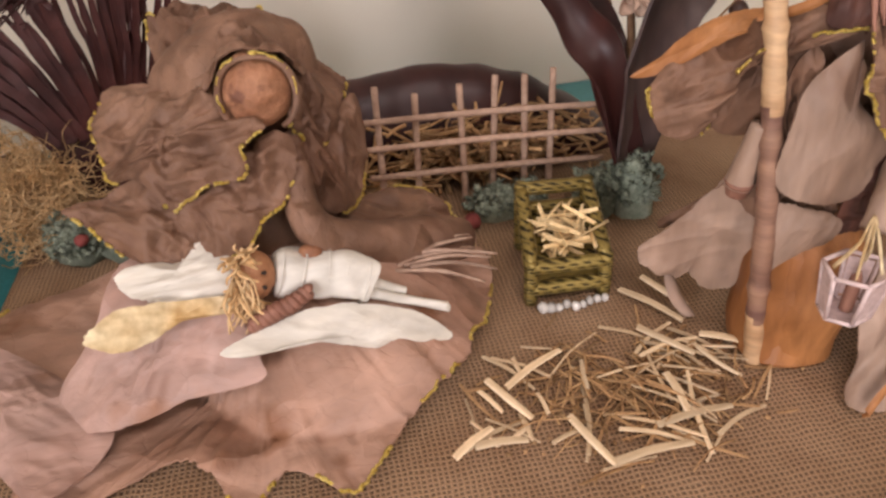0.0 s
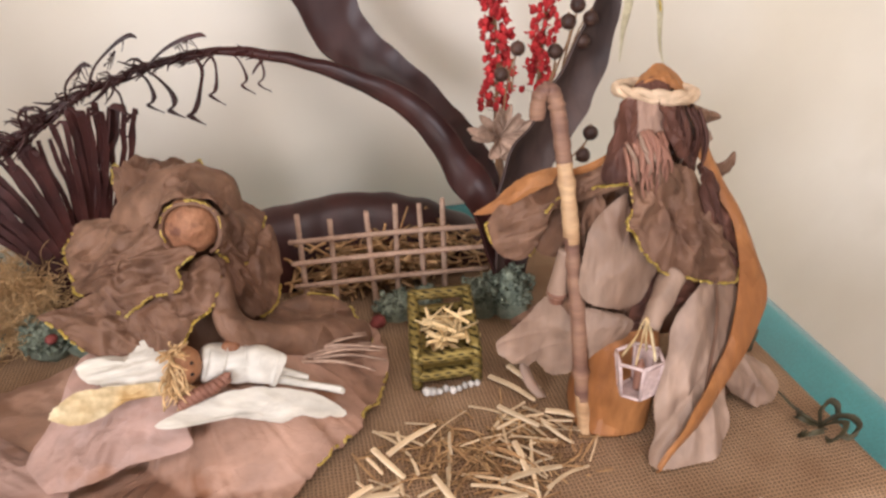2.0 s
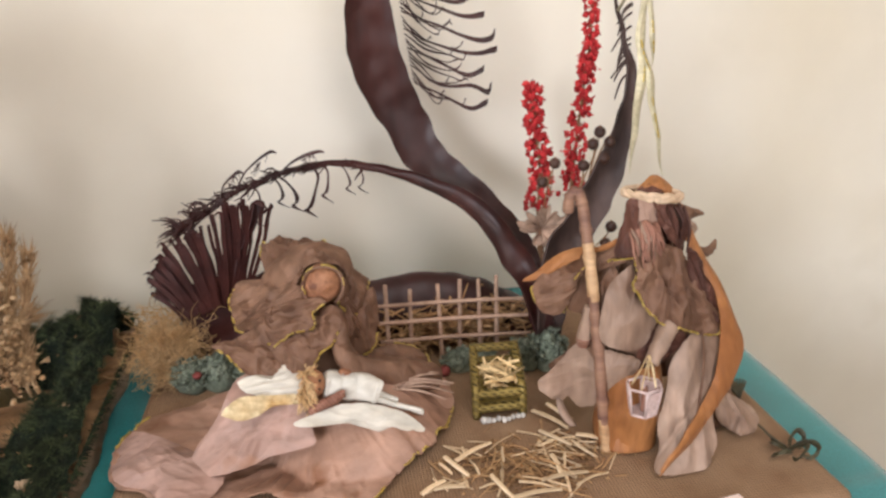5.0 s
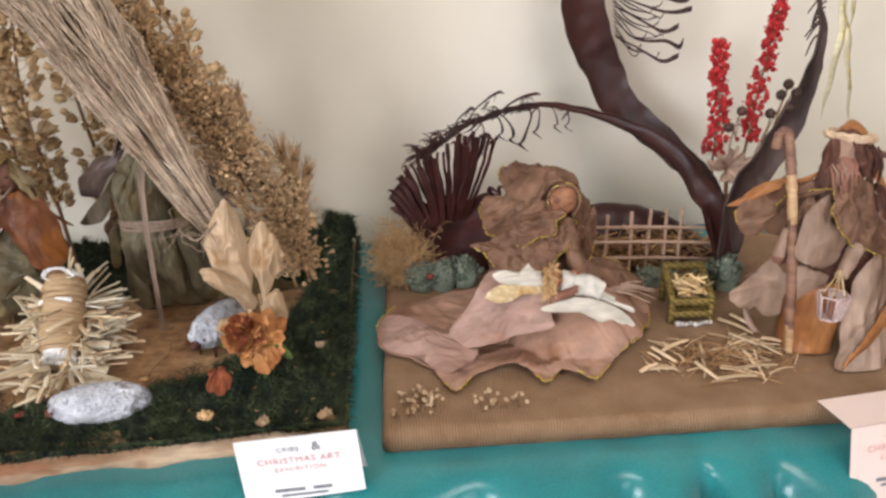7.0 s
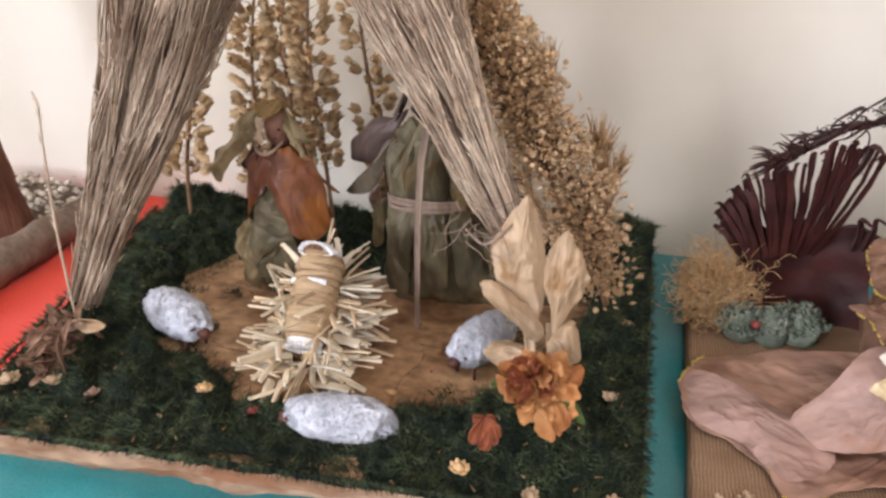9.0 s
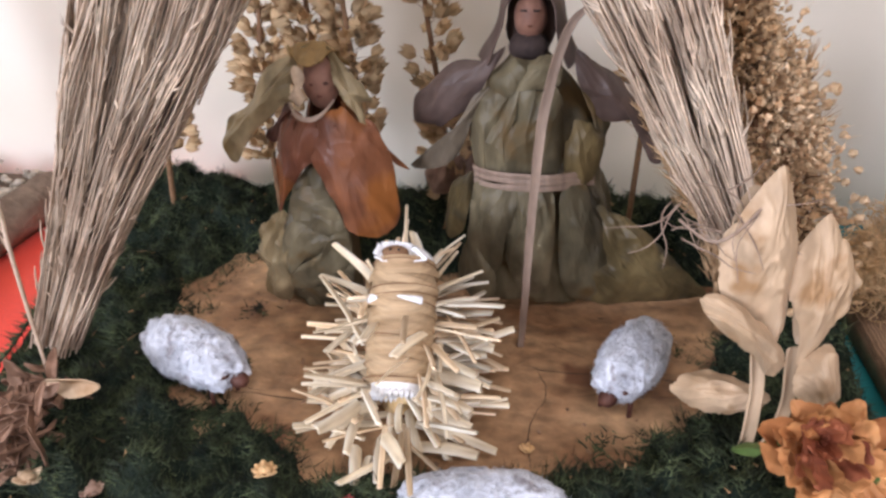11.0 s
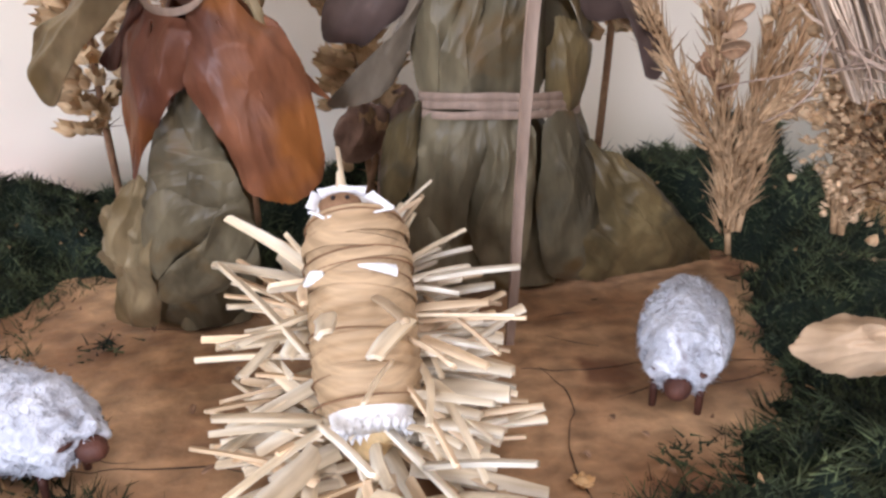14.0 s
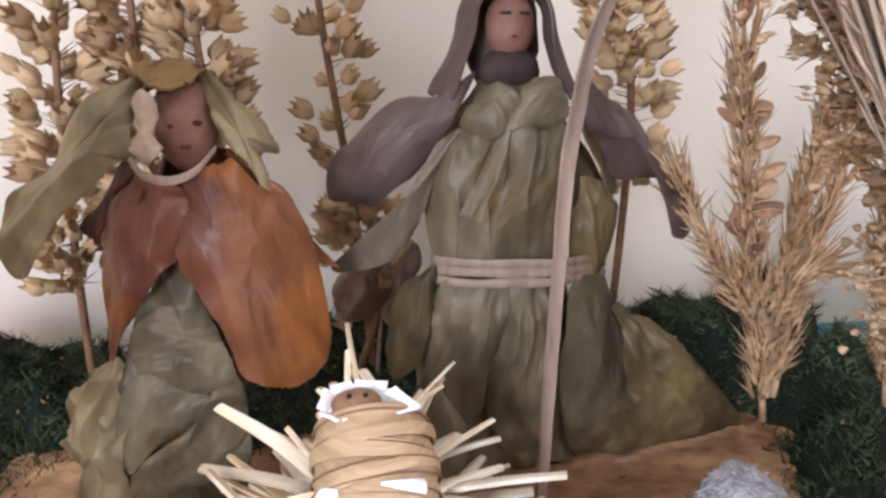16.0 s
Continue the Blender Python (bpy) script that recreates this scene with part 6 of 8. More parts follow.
for x0, y0, x1, y1, i in ((0.083, 0.1445, 0.110, 0.108, 0), (-0.012, 0.0895, 0.006, 0.057, 1), (0.023, 0.055, 0.035, 0.023, 1), (-0.037, 0.043, -0.016, 0.057, 3), (-0.025, 0.047, -0.002, 0.046, 3), (0.064, 0.041, 0.104, 0.045, 0), (0.000, 0.083, 0.032, 0.102, 0), (0.112, 0.094, 0.133, 0.082, 3), (0.080, 0.108, 0.103, 0.081, 1), (0.081, 0.071, 0.081, 0.045, 3), (0.036, 0.025, 0.075, 0.028, 0), (0.100, 0.150, 0.116, 0.118, 1)):
    ob = new("straw", BIG[i]); ob.parent = pile
    ob.matrix_basis = Matrix.Translation(((x0 + x1) / 2 - 0.055, (y0 + y1) / 2 - 0.065, 0.0055 + 0.002 * (i % 2))) @ Euler((0.15, 0.03, math.atan2(y1 - y0, x1 - x0))).to_matrix().to_4x4()
g = Geo(); rr = random.Random(74)
for _ in range(60):
    g.bead((0.055 + rr.gauss(0, 0.035), 0.062 + rr.gauss(0, 0.022), 0.002), (0.0011, 0.0020), 0, (rr.uniform(-1, 1), rr.uniform(-1, 1), 0.2))
clutter(g, 170, 75, (0.06, 0.068, 0.003), (0.07, 0.040, 0.004), 0.028, 0.0006, 0.1)
thing("straw_chaff", g, HAY, "fine brown chaff among the straw on the burlap", "straw", kind="stuff")

# ---- second display: wood slice with moss ----
KNOT_BROWN = mk("brown_leaf_crumb", (0.16, 0.085, 0.045), (0.34, 0.21, 0.13), 60, 0.8, 0.5, 250, rand=0.3)
SLAB = [(-0.880, -0.042), (-0.336, -0.002), (-0.346, 0.448), (-0.990, 0.400)]


def slab_xy(u, v):
    a, b, c, d = (V((*p, 0)) for p in SLAB)
    return a.lerp(b, u).lerp(d.lerp(c, u), v)


BARE_R = (0.187, 0.231, 0.141, 0.122, 0.141, 0.235, 0.196, 0.158, 0.124, 0.114, 0.132, 0.150)


def bare(x, y):
    """Below 1 inside the bare wooden middle."""
    k = (math.atan2(y - 0.175, x + 0.615) / (2 * math.pi) % 1) * 12
    i, f = int(k) % 12, k - int(k)
    f = f * f * (3 - 2 * f)
    r = BARE_R[i] * (1 - f) + BARE_R[(i + 1) % 12] * f
    return math.hypot(x + 0.615, y - 0.175) / r + 0.17 * noise.noise(V((x, y, 3)) * 16) + 0.10 * noise.noise(V((x, y, 9)) * 44)


def moss_z(x, y):
    k = min(max((bare(x, y) - 1) / 0.22, 0), 1)
    back = math.exp(-(((x + 0.905) / 0.048) ** 2 + ((y - 0.365) / 0.045) ** 2)) * 0.036
    back += math.exp(-(((x + 0.365) / 0.040) ** 2 + ((y - 0.275) / 0.09) ** 2)) * 0.040
    back += (0.034 if x > -0.7 else 0.007) * (1 + noise.noise(V((x * 13, 4, 0)))) * math.exp(-((y - 0.365) / 0.034) ** 2)
    back += math.exp(-(((x + 0.415) / 0.05) ** 2 + ((y - 0.030) / 0.05) ** 2)) * 0.026
    lump = 0.014 + 0.019 * noise.noise(V((x, y, 1)) * 26) + 0.017 * noise.noise(V((x, y, 5)) * 58) + 0.007 * noise.noise(V((x, y, 7)) * 120)
    # thin along the sides of the slab
    left = (x + 0.891 + 0.2489 * (y + 0.042)) / 0.10
    front = (y + 0.042 - 0.0735 * (x + 0.88)) / 0.05
    thin = min(max(min(left * (1.6 if y > 0.30 else 1), front), 0.15), 1)
    return 0.001 + k * thin * (max(lump, 0.0045) + back)


slab = holder("wood_slice", (-0.64, 0.2, TABLE_Z), "thick slab of orange wood with pale rough-sawn edges", "wood slab")
g = Geo()
n = 44
rim = [slab_xy(k / n, 0) for k in range(n)] + [slab_xy(1, k / n) for k in range(n)] + [slab_xy(1 - k / n, 1) for k in range(n)] + [slab_xy(0, 1 - k / n) for k in range(n)]
mid = sum(rim, V()) / len(rim)
rows = []
for z, out in ((TABLE_Z + 0.001, 0.004), (-0.018, 0.0), (-0.012, 0.004), (-0.006, 0.001), (-0.001, 0.003), (0.0, -0.001)):
    row = []
    for p in rim:
        d = (p - mid).normalized()
        q = p + d * (out + 0.006 * noise.noise(V((p.x * 22, p.y * 22, z * 130))) + 0.003 * noise.noise(V((p.x * 70, p.y * 70, z * 300))))
        row.append(V((q.x, q.y, z)))
    rows.append(row)
b0 = g.grid(rows, 0, closed=True)
g.f.append(tuple(range(b0 + len(rim) - 1, b0 - 1, -1))); g.m.append(0)
part("sawn_edge", g, BARK, slab, "pale rough-sawn edge")
g = Geo()
g.grid([[V((p.x, p.y, 0.0002 + 0.0012 * noise.noise(V((p.x, p.y, 0)) * 18) - 0.0025 * max(0, 1 - abs(noise.noise(V((p.x * 5, p.y * 16, 2)))) * 22))) for p in [slab_xy(i / 90, j / 70) for i in range(91)]] for j in range(71)], 0)
part("wood_face", g, WOOD, slab, "smooth orange-brown wood face with fine cracks")

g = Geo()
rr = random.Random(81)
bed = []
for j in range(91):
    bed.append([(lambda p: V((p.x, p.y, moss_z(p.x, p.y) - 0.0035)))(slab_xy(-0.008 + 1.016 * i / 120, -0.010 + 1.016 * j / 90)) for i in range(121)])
# bed sheet whose colour carries the shade in the gaps between blades
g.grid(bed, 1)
for _ in range(95000):
    p = slab_xy(rr.uniform(-0.006, 1.010), rr.uniform(-0.012, 1.0))
    b = bare(p.x, p.y)
    if b < 0.96 or (b < 1.08 and rr.random() < 0.55):
        continue
    z = moss_z(p.x, p.y)
    a = rr.uniform(0, 6.28)
    L = rr.uniform(0.004, 0.011) * (1 + 0.9 * max(0.0, noise.noise(V((p.x * 90, p.y * 90, 2)))))
    base = V((p.x, p.y, z - 0.003))
    lean = noise.noise_vector(V((p.x * 60, p.y * 60, 8))) * 1.3
    g.blade(base, base + V((math.cos(a) * 0.7 + lean.x, math.sin(a) * 0.7 + lean.y, rr.uniform(0.05, 1.0))) * L, rr.uniform(0.0003, 0.0008), 0)
# loose tufts on the wood
for _ in range(26):
    u, v = rr.uniform(0.12, 0.88), rr.uniform(0.12, 0.6)
    c = slab_xy(u, v)
    if not 0.72 < bare(c.x, c.y) < 1.0:
        continue
    for _k in range(40):
        p = c + V((rr.gauss(0, 0.006), rr.gauss(0, 0.005), rr.uniform(0.001, 0.006)))
        g.blade(p, p + V((rr.uniform(-1, 1), rr.uniform(-1, 1), rr.uniform(0, 0.7))) * 0.008, 0.0007, 0)
for _ in range(3200):
    u = rr.random()
    p = rr.choice((slab_xy(u, -0.010), slab_xy(u, -0.010), slab_xy(1.008, u), slab_xy(-0.008, u)))
    base = V((p.x, p.y, 0.006))
    d = (p - mid).normalized()
    g.blade(base, base + V((d.x * rr.uniform(0, 0.009) + rr.uniform(-.006, .006), d.y * rr.uniform(0, 0.009), rr.uniform(-0.007, 0.006))), 0.0010, 0)
for _ in range(260):
    p = slab_xy(rr.random(), rr.random())
    if bare(p.x, p.y) < 1.0:
        continue
    c = V((p.x, p.y, moss_z(p.x, p.y) + 0.001))
    g.blade(c, c + V((rr.uniform(-1, 1), rr.uniform(-1, 1), rr.uniform(-0.1, 0.5))) * rr.uniform(0.003, 0.010), rr.uniform(0.0006, 0.0014), 2)
thing("moss", g, [MOSS, MOSS_BED_SHADE, HAY], "dark green dried moss round the edge of the wood slab", "moss", kind="stuff")

flakes = Geo()
for _ in range(70):
    p = slab_xy(rr.uniform(0.12, 0.85), rr.uniform(0.1, 0.75))
    if bare(p.x, p.y) > 1.02:
        continue
    c = V((p.x, p.y, 0.0022))
    e = c + V((rr.uniform(-1, 1), rr.uniform(-1, 1), 0.1)) * rr.uniform(0.003, 0.009)
    flakes.ribbon([c, (c + e) / 2 + V((0, 0, 0.001)), e], [0.001, 0.003, 0.001], (e - c).cross(V((0, 0, 1))), 0.0005, 0, 4, 2, 0.3, 0.0006, p.x * 90)
thing("leaf_crumbs", flakes, KNOT_BROWN, "brown leaf crumbs scattered on the wood", "crumbs", kind="stuff")

# cracks in the wood face
g = Geo()
ck = random.Random(96)
for _ in range(16):
    x, y, a = ck.uniform(-0.77, -0.46), ck.uniform(0.08, 0.26), ck.uniform(-0.5, 0.5)
    if bare(x, y) < 0.9:
        L = ck.uniform(0.015, 0.05)
        g.tube([(x, y, 0.0010), (x + math.cos(a) * L * 0.5, y + math.sin(a) * L * 0.5 + ck.uniform(-.003, .003), 0.0010), (x + math.cos(a) * L, y + math.sin(a) * L, 0.0010)], [0.0001, 0.0002, 0.0001], 4, 0, 10)
for pts in ([(-0.80, 0.128), (-0.755, 0.120), (-0.72, 0.118), (-0.66, 0.112)], [(-0.555, 0.175), (-0.52, 0.172), (-0.47, 0.176), (-0.43, 0.17)], [(-0.545, 0.176), (-0.535, 0.150), (-0.545, 0.110), (-0.54, 0.07)]):
    g.tube([(x + 0.002 * noise.noise(V((x * 90, y * 90, 0))), y + 0.003 * noise.noise(V((x * 70, y * 70, 5))), 0.0008) for x, y in [curve_at(pts, i / 16) for i in range(17)]], [0.0001, 0.0003, 0.0002, 0.0003, 0.0001], 5, 0, 48)
thing("wood_crack", g, BLACK, "thin dark drying cracks in the wood", "crack", kind="stuff")


# ---- leaf figures: one plain mesh each ----
g = Geo()
# skirt of overlapping olive leaves, the lowest spread on the wood
cone_wrap(g, (-0.705, 0.236, 0.125), (-0.722, 0.254, 0.004), 0.016, 0.028, 0, 360, 0, None, 0.003, seed=21, squash=0.8, folds=4)
silk(g, [(-0.690, 0.198, 0.098), (-0.683, 0.202, 0.076), (-0.681, 0.206, 0.052), (-0.695, 0.234, 0.014), (-0.711, 0.231, 0.003), (-0.727, 0.231, 0.003), (-0.740, 0.232, 0.010), (-0.724, 0.222, 0.036), (-0.704, 0.204, 0.070)], 0, 60, 0.003, 0.0022, (0.1, 0.2, -0.9))
silk(g, [(-0.729, 0.202, 0.101), (-0.747, 0.206, 0.083), (-0.755, 0.208, 0.065), (-0.753, 0.212, 0.051), (-0.762, 0.230, 0.030), (-0.769, 0.240, 0.006), (-0.756, 0.233, 0.004), (-0.743, 0.232, 0.008), (-0.733, 0.204, 0.056), (-0.725, 0.199, 0.078)], 6, 59, 0.003, 0.0022, (-0.2, 0.2, -0.9), ragged=0.0022)
silk(g, [(-0.706, 0.205, 0.141), (-0.696, 0.198, 0.13), (-0.689, 0.197, 0.112), (-0.681, 0.198, 0.088), (-0.682, 0.204, 0.065), (-0.695, 0.212, 0.039), (-0.714, 0.216, 0.029), (-0.731, 0.214, 0.038), (-0.733, 0.208, 0.063), (-0.73, 0.202, 0.09), (-0.723, 0.2, 0.112), (-0.714, 0.203, 0.13)], 0, 61, 0.006, 0.0022, (0, 0.1, -1))
silk(g, [(-0.73, 0.205, 0.098), (-0.744, 0.212, 0.089), (-0.757, 0.218, 0.076), (-0.757, 0.222, 0.06), (-0.766, 0.226, 0.05), (-0.76, 0.228, 0.039), (-0.762, 0.232, 0.02), (-0.751, 0.23, 0.019), (-0.737, 0.222, 0.036), (-0.737, 0.212, 0.059), (-0.729, 0.205, 0.083)], 6, 62, 0.003, 0.0024, (-0.2, 0.2, -0.9), ragged=0.0026)
silk(g, [(-0.725, 0.198, 0.092), (-0.709, 0.194, 0.094), (-0.694, 0.194, 0.085), (-0.702, 0.198, 0.071), (-0.717, 0.201, 0.061), (-0.732, 0.206, 0.045), (-0.735, 0.203, 0.064)], 0, 63, 0.004, 0.0018, (-0.6, 0, -0.7))
silk(g, [(-0.694, 0.194, 0.086), (-0.682, 0.197, 0.089), (-0.682, 0.203, 0.065), (-0.694, 0.21, 0.043), (-0.721, 0.214, 0.028), (-0.735, 0.214, 0.029), (-0.731, 0.206, 0.046), (-0.705, 0.199, 0.068)], 0, 64, 0.004, 0.002, (-0.5, 0, -0.8))
silk(g, [(-0.715, 0.198, 0.12), (-0.698, 0.196, 0.122), (-0.688, 0.196, 0.109), (-0.686, 0.196, 0.095), (-0.704, 0.196, 0.088), (-0.722, 0.199, 0.09), (-0.725, 0.2, 0.102)], 0, 67, 0.003, 0.0016, (1, 0, 0.1))
# two rust leaves as a mantle, each with a midrib
silk(g, [(-0.704, 0.199, 0.172), (-0.715, 0.204, 0.176), (-0.725, 0.209, 0.166), (-0.733, 0.213, 0.149), (-0.735, 0.212, 0.135), (-0.735, 0.209, 0.117), (-0.735, 0.205, 0.092), (-0.724, 0.199, 0.114), (-0.712, 0.195, 0.132), (-0.703, 0.192, 0.142), (-0.696, 0.194, 0.154), (-0.693, 0.196, 0.168)], 1, 65, 0.006, 0.0014, (-0.2, 0, -1))
silk(g, [(-0.697, 0.197, 0.172), (-0.687, 0.199, 0.178), (-0.68, 0.202, 0.18), (-0.67, 0.204, 0.169), (-0.66, 0.208, 0.164), (-0.652, 0.209, 0.148), (-0.648, 0.209, 0.13), (-0.645, 0.207, 0.108), (-0.647, 0.203, 0.093), (-0.656, 0.198, 0.086), (-0.668, 0.193, 0.087), (-0.68, 0.189, 0.095), (-0.686, 0.187, 0.116), (-0.694, 0.189, 0.13), (-0.701, 0.191, 0.143), (-0.698, 0.194, 0.158)], 1, 66, 0.008, 0.0016, (0.25, 0, -1), nu=160)
for pts in ([(-0.712, 0.197, 0.170), (-0.719, 0.199, 0.150), (-0.727, 0.199, 0.124), (-0.733, 0.201, 0.100)], [(-0.684, 0.192, 0.170), (-0.672, 0.190, 0.148), (-0.664, 0.190, 0.120), (-0.660, 0.193, 0.094)]):
    g.tube(pts, [0.0008, 0.0007, 0.0005, 0.0002], 5, 1, 20)
cone_wrap(g, (-0.698, 0.232, 0.178), (-0.692, 0.238, 0.085), 0.013, 0.034, 340, 560, 1, None, 0.003, seed=22, squash=0.7)
# dark shoulder edges, neck band
silk(g, [(-0.721, 0.212, 0.177), (-0.717, 0.208, 0.173), (-0.726, 0.212, 0.162), (-0.735, 0.216, 0.147), (-0.744, 0.22, 0.149), (-0.736, 0.219, 0.159), (-0.728, 0.216, 0.169)], 5, 68, 0.002, 0.0014, (-0.5, 0, -0.8))
silk(g, [(-0.683, 0.206, 0.182), (-0.675, 0.207, 0.176), (-0.661, 0.211, 0.165), (-0.655, 0.214, 0.148), (-0.641, 0.224, 0.128), (-0.65, 0.22, 0.133), (-0.661, 0.212, 0.151), (-0.674, 0.206, 0.163)], 7, 69, 0.002, 0.0014, (0.6, 0, -0.7))
g.ribbon([(-0.718, 0.205, 0.180), (-0.711, 0.1945, 0.1755), (-0.700, 0.1885, 0.174), (-0.691, 0.1905, 0.177), (-0.685, 0.200, 0.184)], [0.0034, 0.0036, 0.0034, 0.0034, 0.003], (0, 0.3, 1), 0.0010, 8, 24, 3, 0.15, 0.0003, 1)
# face leaf, light strand, brow and veil
g.ball((-0.699, 0.219, 0.191), (0.0128, 0.0120, 0.0190), 22, 18, 2, 0.07, 90)
g.ball((-0.7015, 0.2085, 0.1915), (0.0026, 0.0016, 0.0015), 8, 6, 5)
g.ball((-0.6925, 0.2085, 0.1925), (0.0020, 0.0014, 0.0011), 8, 6, 5)
g.ball((-0.6975, 0.2085, 0.1835), (0.0022, 0.0014, 0.0010), 8, 6, 5)
silk(g, [(-0.714, 0.206, 0.202), (-0.707, 0.204, 0.203), (-0.7055, 0.203, 0.195), (-0.707, 0.202, 0.188), (-0.7045, 0.202, 0.184), (-0.710, 0.203, 0.178), (-0.715, 0.204, 0.181), (-0.717, 0.205, 0.185), (-0.713, 0.205, 0.191)], 3, 9, 0.001, 0.0008, (0, 0, -1), nu=60, nv=10)
patch(g, [[(-0.722, 0.238, 0.196), (-0.705, 0.244, 0.206), (-0.687, 0.238, 0.194)], [(-0.719, 0.222, 0.209), (-0.705, 0.224, 0.2145), (-0.690, 0.222, 0.208)], [(-0.714, 0.207, 0.206), (-0.704, 0.2025, 0.2025), (-0.694, 0.207, 0.204)]], 4, 18, 22, 0.003, 10)
silk(g, [(-0.702, 0.222, 0.216), (-0.714, 0.216, 0.212), (-0.728, 0.214, 0.205), (-0.744, 0.212, 0.185), (-0.755, 0.211, 0.172), (-0.768, 0.212, 0.162), (-0.772, 0.211, 0.15), (-0.77, 0.209, 0.135), (-0.762, 0.208, 0.134), (-0.746, 0.206, 0.157), (-0.73, 0.206, 0.172), (-0.72, 0.207, 0.179), (-0.715, 0.206, 0.18), (-0.716, 0.207, 0.191), (-0.712, 0.209, 0.201)], 6, 11, 0.005, 0.002, (-0.7, 0, -0.7), ragged=0.0008, nu=160)
silk(g, [(-0.695, 0.222, 0.214), (-0.683, 0.216, 0.206), (-0.674, 0.214, 0.196), (-0.663, 0.212, 0.182), (-0.67, 0.211, 0.18), (-0.667, 0.21, 0.17), (-0.664, 0.209, 0.151), (-0.668, 0.206, 0.161), (-0.673, 0.205, 0.175), (-0.68, 0.206, 0.183), (-0.685, 0.207, 0.191), (-0.688, 0.209, 0.2)], 6, 12, 0.003, 0.0018, (0.5, 0, -0.85), ragged=0.0016)
thing("veiled_leaf_doll", g, [LEAF_GREEN, LEAF_RUST, FACE_BROWN, LEAF_TAN, mk("mustard_leaf", (0.20, 0.12, 0.045), (0.32, 0.20, 0.07), 30, 0.55, 0.4, 150), HAIR_DARK, LEAF_PALE, LEAF_RUST, RAFFIA_PALE], "veiled doll of rust and olive dried leaves standing on wood", "doll")

g = Geo()
# olive leaf tunic: closed body with loose leaves hung over it
BODY = [(0.003, -0.552, 0.290, 0.056, 0.036), (0.040, -0.554, 0.288, 0.052, 0.040), (0.080, -0.560, 0.281, 0.047, 0.041), (0.110, -0.564, 0.276, 0.036, 0.036), (0.121, -0.565, 0.275, 0.032, 0.033), (0.135, -0.558, 0.275, 0.043, 0.040), (0.155, -0.554, 0.274, 0.047, 0.041), (0.175, -0.558, 0.272, 0.038, 0.035), (0.192, -0.561, 0.268, 0.026, 0.026), (0.206, -0.562, 0.264, 0.014, 0.015)]


def body_pt(u, v):
    z, cx, cy, rx, ry = curve_at(BODY, u)
    a = 2 * math.pi * v
    k = 0.86 + 0.08 * ridged(V((math.cos(a) * 2.4, math.sin(a) * 2.4, z * 7)), 1.0)
    p = V((cx + math.cos(a) * rx * k, cy + math.sin(a) * ry * k, z))
    return p + wob(p, 40, 0.004)


g.grid([[body_pt(i / 70, j / 90) for j in range(90)] for i in range(71)], 0, closed=True)
# skirt leaves hanging from the belt, over one another, and a train spreading to one side
silk(g, [(-0.597, 0.24, 0.121), (-0.604, 0.243, 0.118), (-0.613, 0.25, 0.111), (-0.619, 0.253, 0.09), (-0.621, 0.254, 0.072), (-0.617, 0.252, 0.06), (-0.605, 0.244, 0.073), (-0.6, 0.238, 0.098)], 6, 71, 0.006, 0.002, (-0.3, 0, -0.9))
silk(g, [(-0.534, 0.24, 0.11), (-0.517, 0.248, 0.114), (-0.506, 0.253, 0.093), (-0.497, 0.256, 0.064), (-0.491, 0.262, 0.032), (-0.494, 0.266, 0.003), (-0.524, 0.258, 0.012), (-0.533, 0.25, 0.05), (-0.534, 0.243, 0.084)], 0, 72, 0.006, 0.0022, (0.15, 0, -1))
silk(g, [(-0.596, 0.236, 0.116), (-0.582, 0.232, 0.117), (-0.565, 0.232, 0.115), (-0.567, 0.232, 0.09), (-0.573, 0.236, 0.068), (-0.576, 0.243, 0.043), (-0.59, 0.25, 0.031), (-0.603, 0.25, 0.054), (-0.601, 0.244, 0.081), (-0.599, 0.239, 0.1)], 0, 74, 0.007, 0.002, (-0.15, 0, -1))
silk(g, [(-0.566, 0.233, 0.115), (-0.552, 0.234, 0.115), (-0.54, 0.237, 0.112), (-0.537, 0.24, 0.085), (-0.537, 0.246, 0.052), (-0.541, 0.254, 0.015), (-0.562, 0.254, 0.017), (-0.573, 0.246, 0.048), (-0.572, 0.238, 0.073), (-0.567, 0.234, 0.095)], 0, 73, 0.007, 0.0022, (0, 0.1, -1))
silk(g, [(-0.509, 0.252, 0.095), (-0.497, 0.255, 0.09), (-0.484, 0.258, 0.084), (-0.462, 0.263, 0.064), (-0.436, 0.272, 0.036), (-0.409, 0.288, 0.003), (-0.418, 0.284, 0.003), (-0.438, 0.276, 0.003), (-0.47, 0.27, 0.003), (-0.496, 0.262, 0.003), (-0.508, 0.258, 0.018), (-0.509, 0.252, 0.054)], 6, 81, 0.008, 0.003, (0.6, 0.1, -0.7), ragged=0.0016, nu=160)
silk(g, [(-0.602, 0.250, 0.064), (-0.590, 0.246, 0.060), (-0.580, 0.246, 0.030), (-0.584, 0.252, 0.004), (-0.600, 0.256, 0.004), (-0.612, 0.260, 0.030)], 0, 75, 0.004, 0.0022, (-0.1, 0, -1))
silk(g, [(-0.520, 0.268, 0.120), (-0.508, 0.284, 0.118), (-0.496, 0.292, 0.080), (-0.494, 0.290, 0.040), (-0.500, 0.272, 0.020), (-0.508, 0.258, 0.050), (-0.514, 0.256, 0.090)], 0, 76, 0.004, 0.0022, (0.1, 0.1, -1), out=(0.9, -0.35, 0.2))
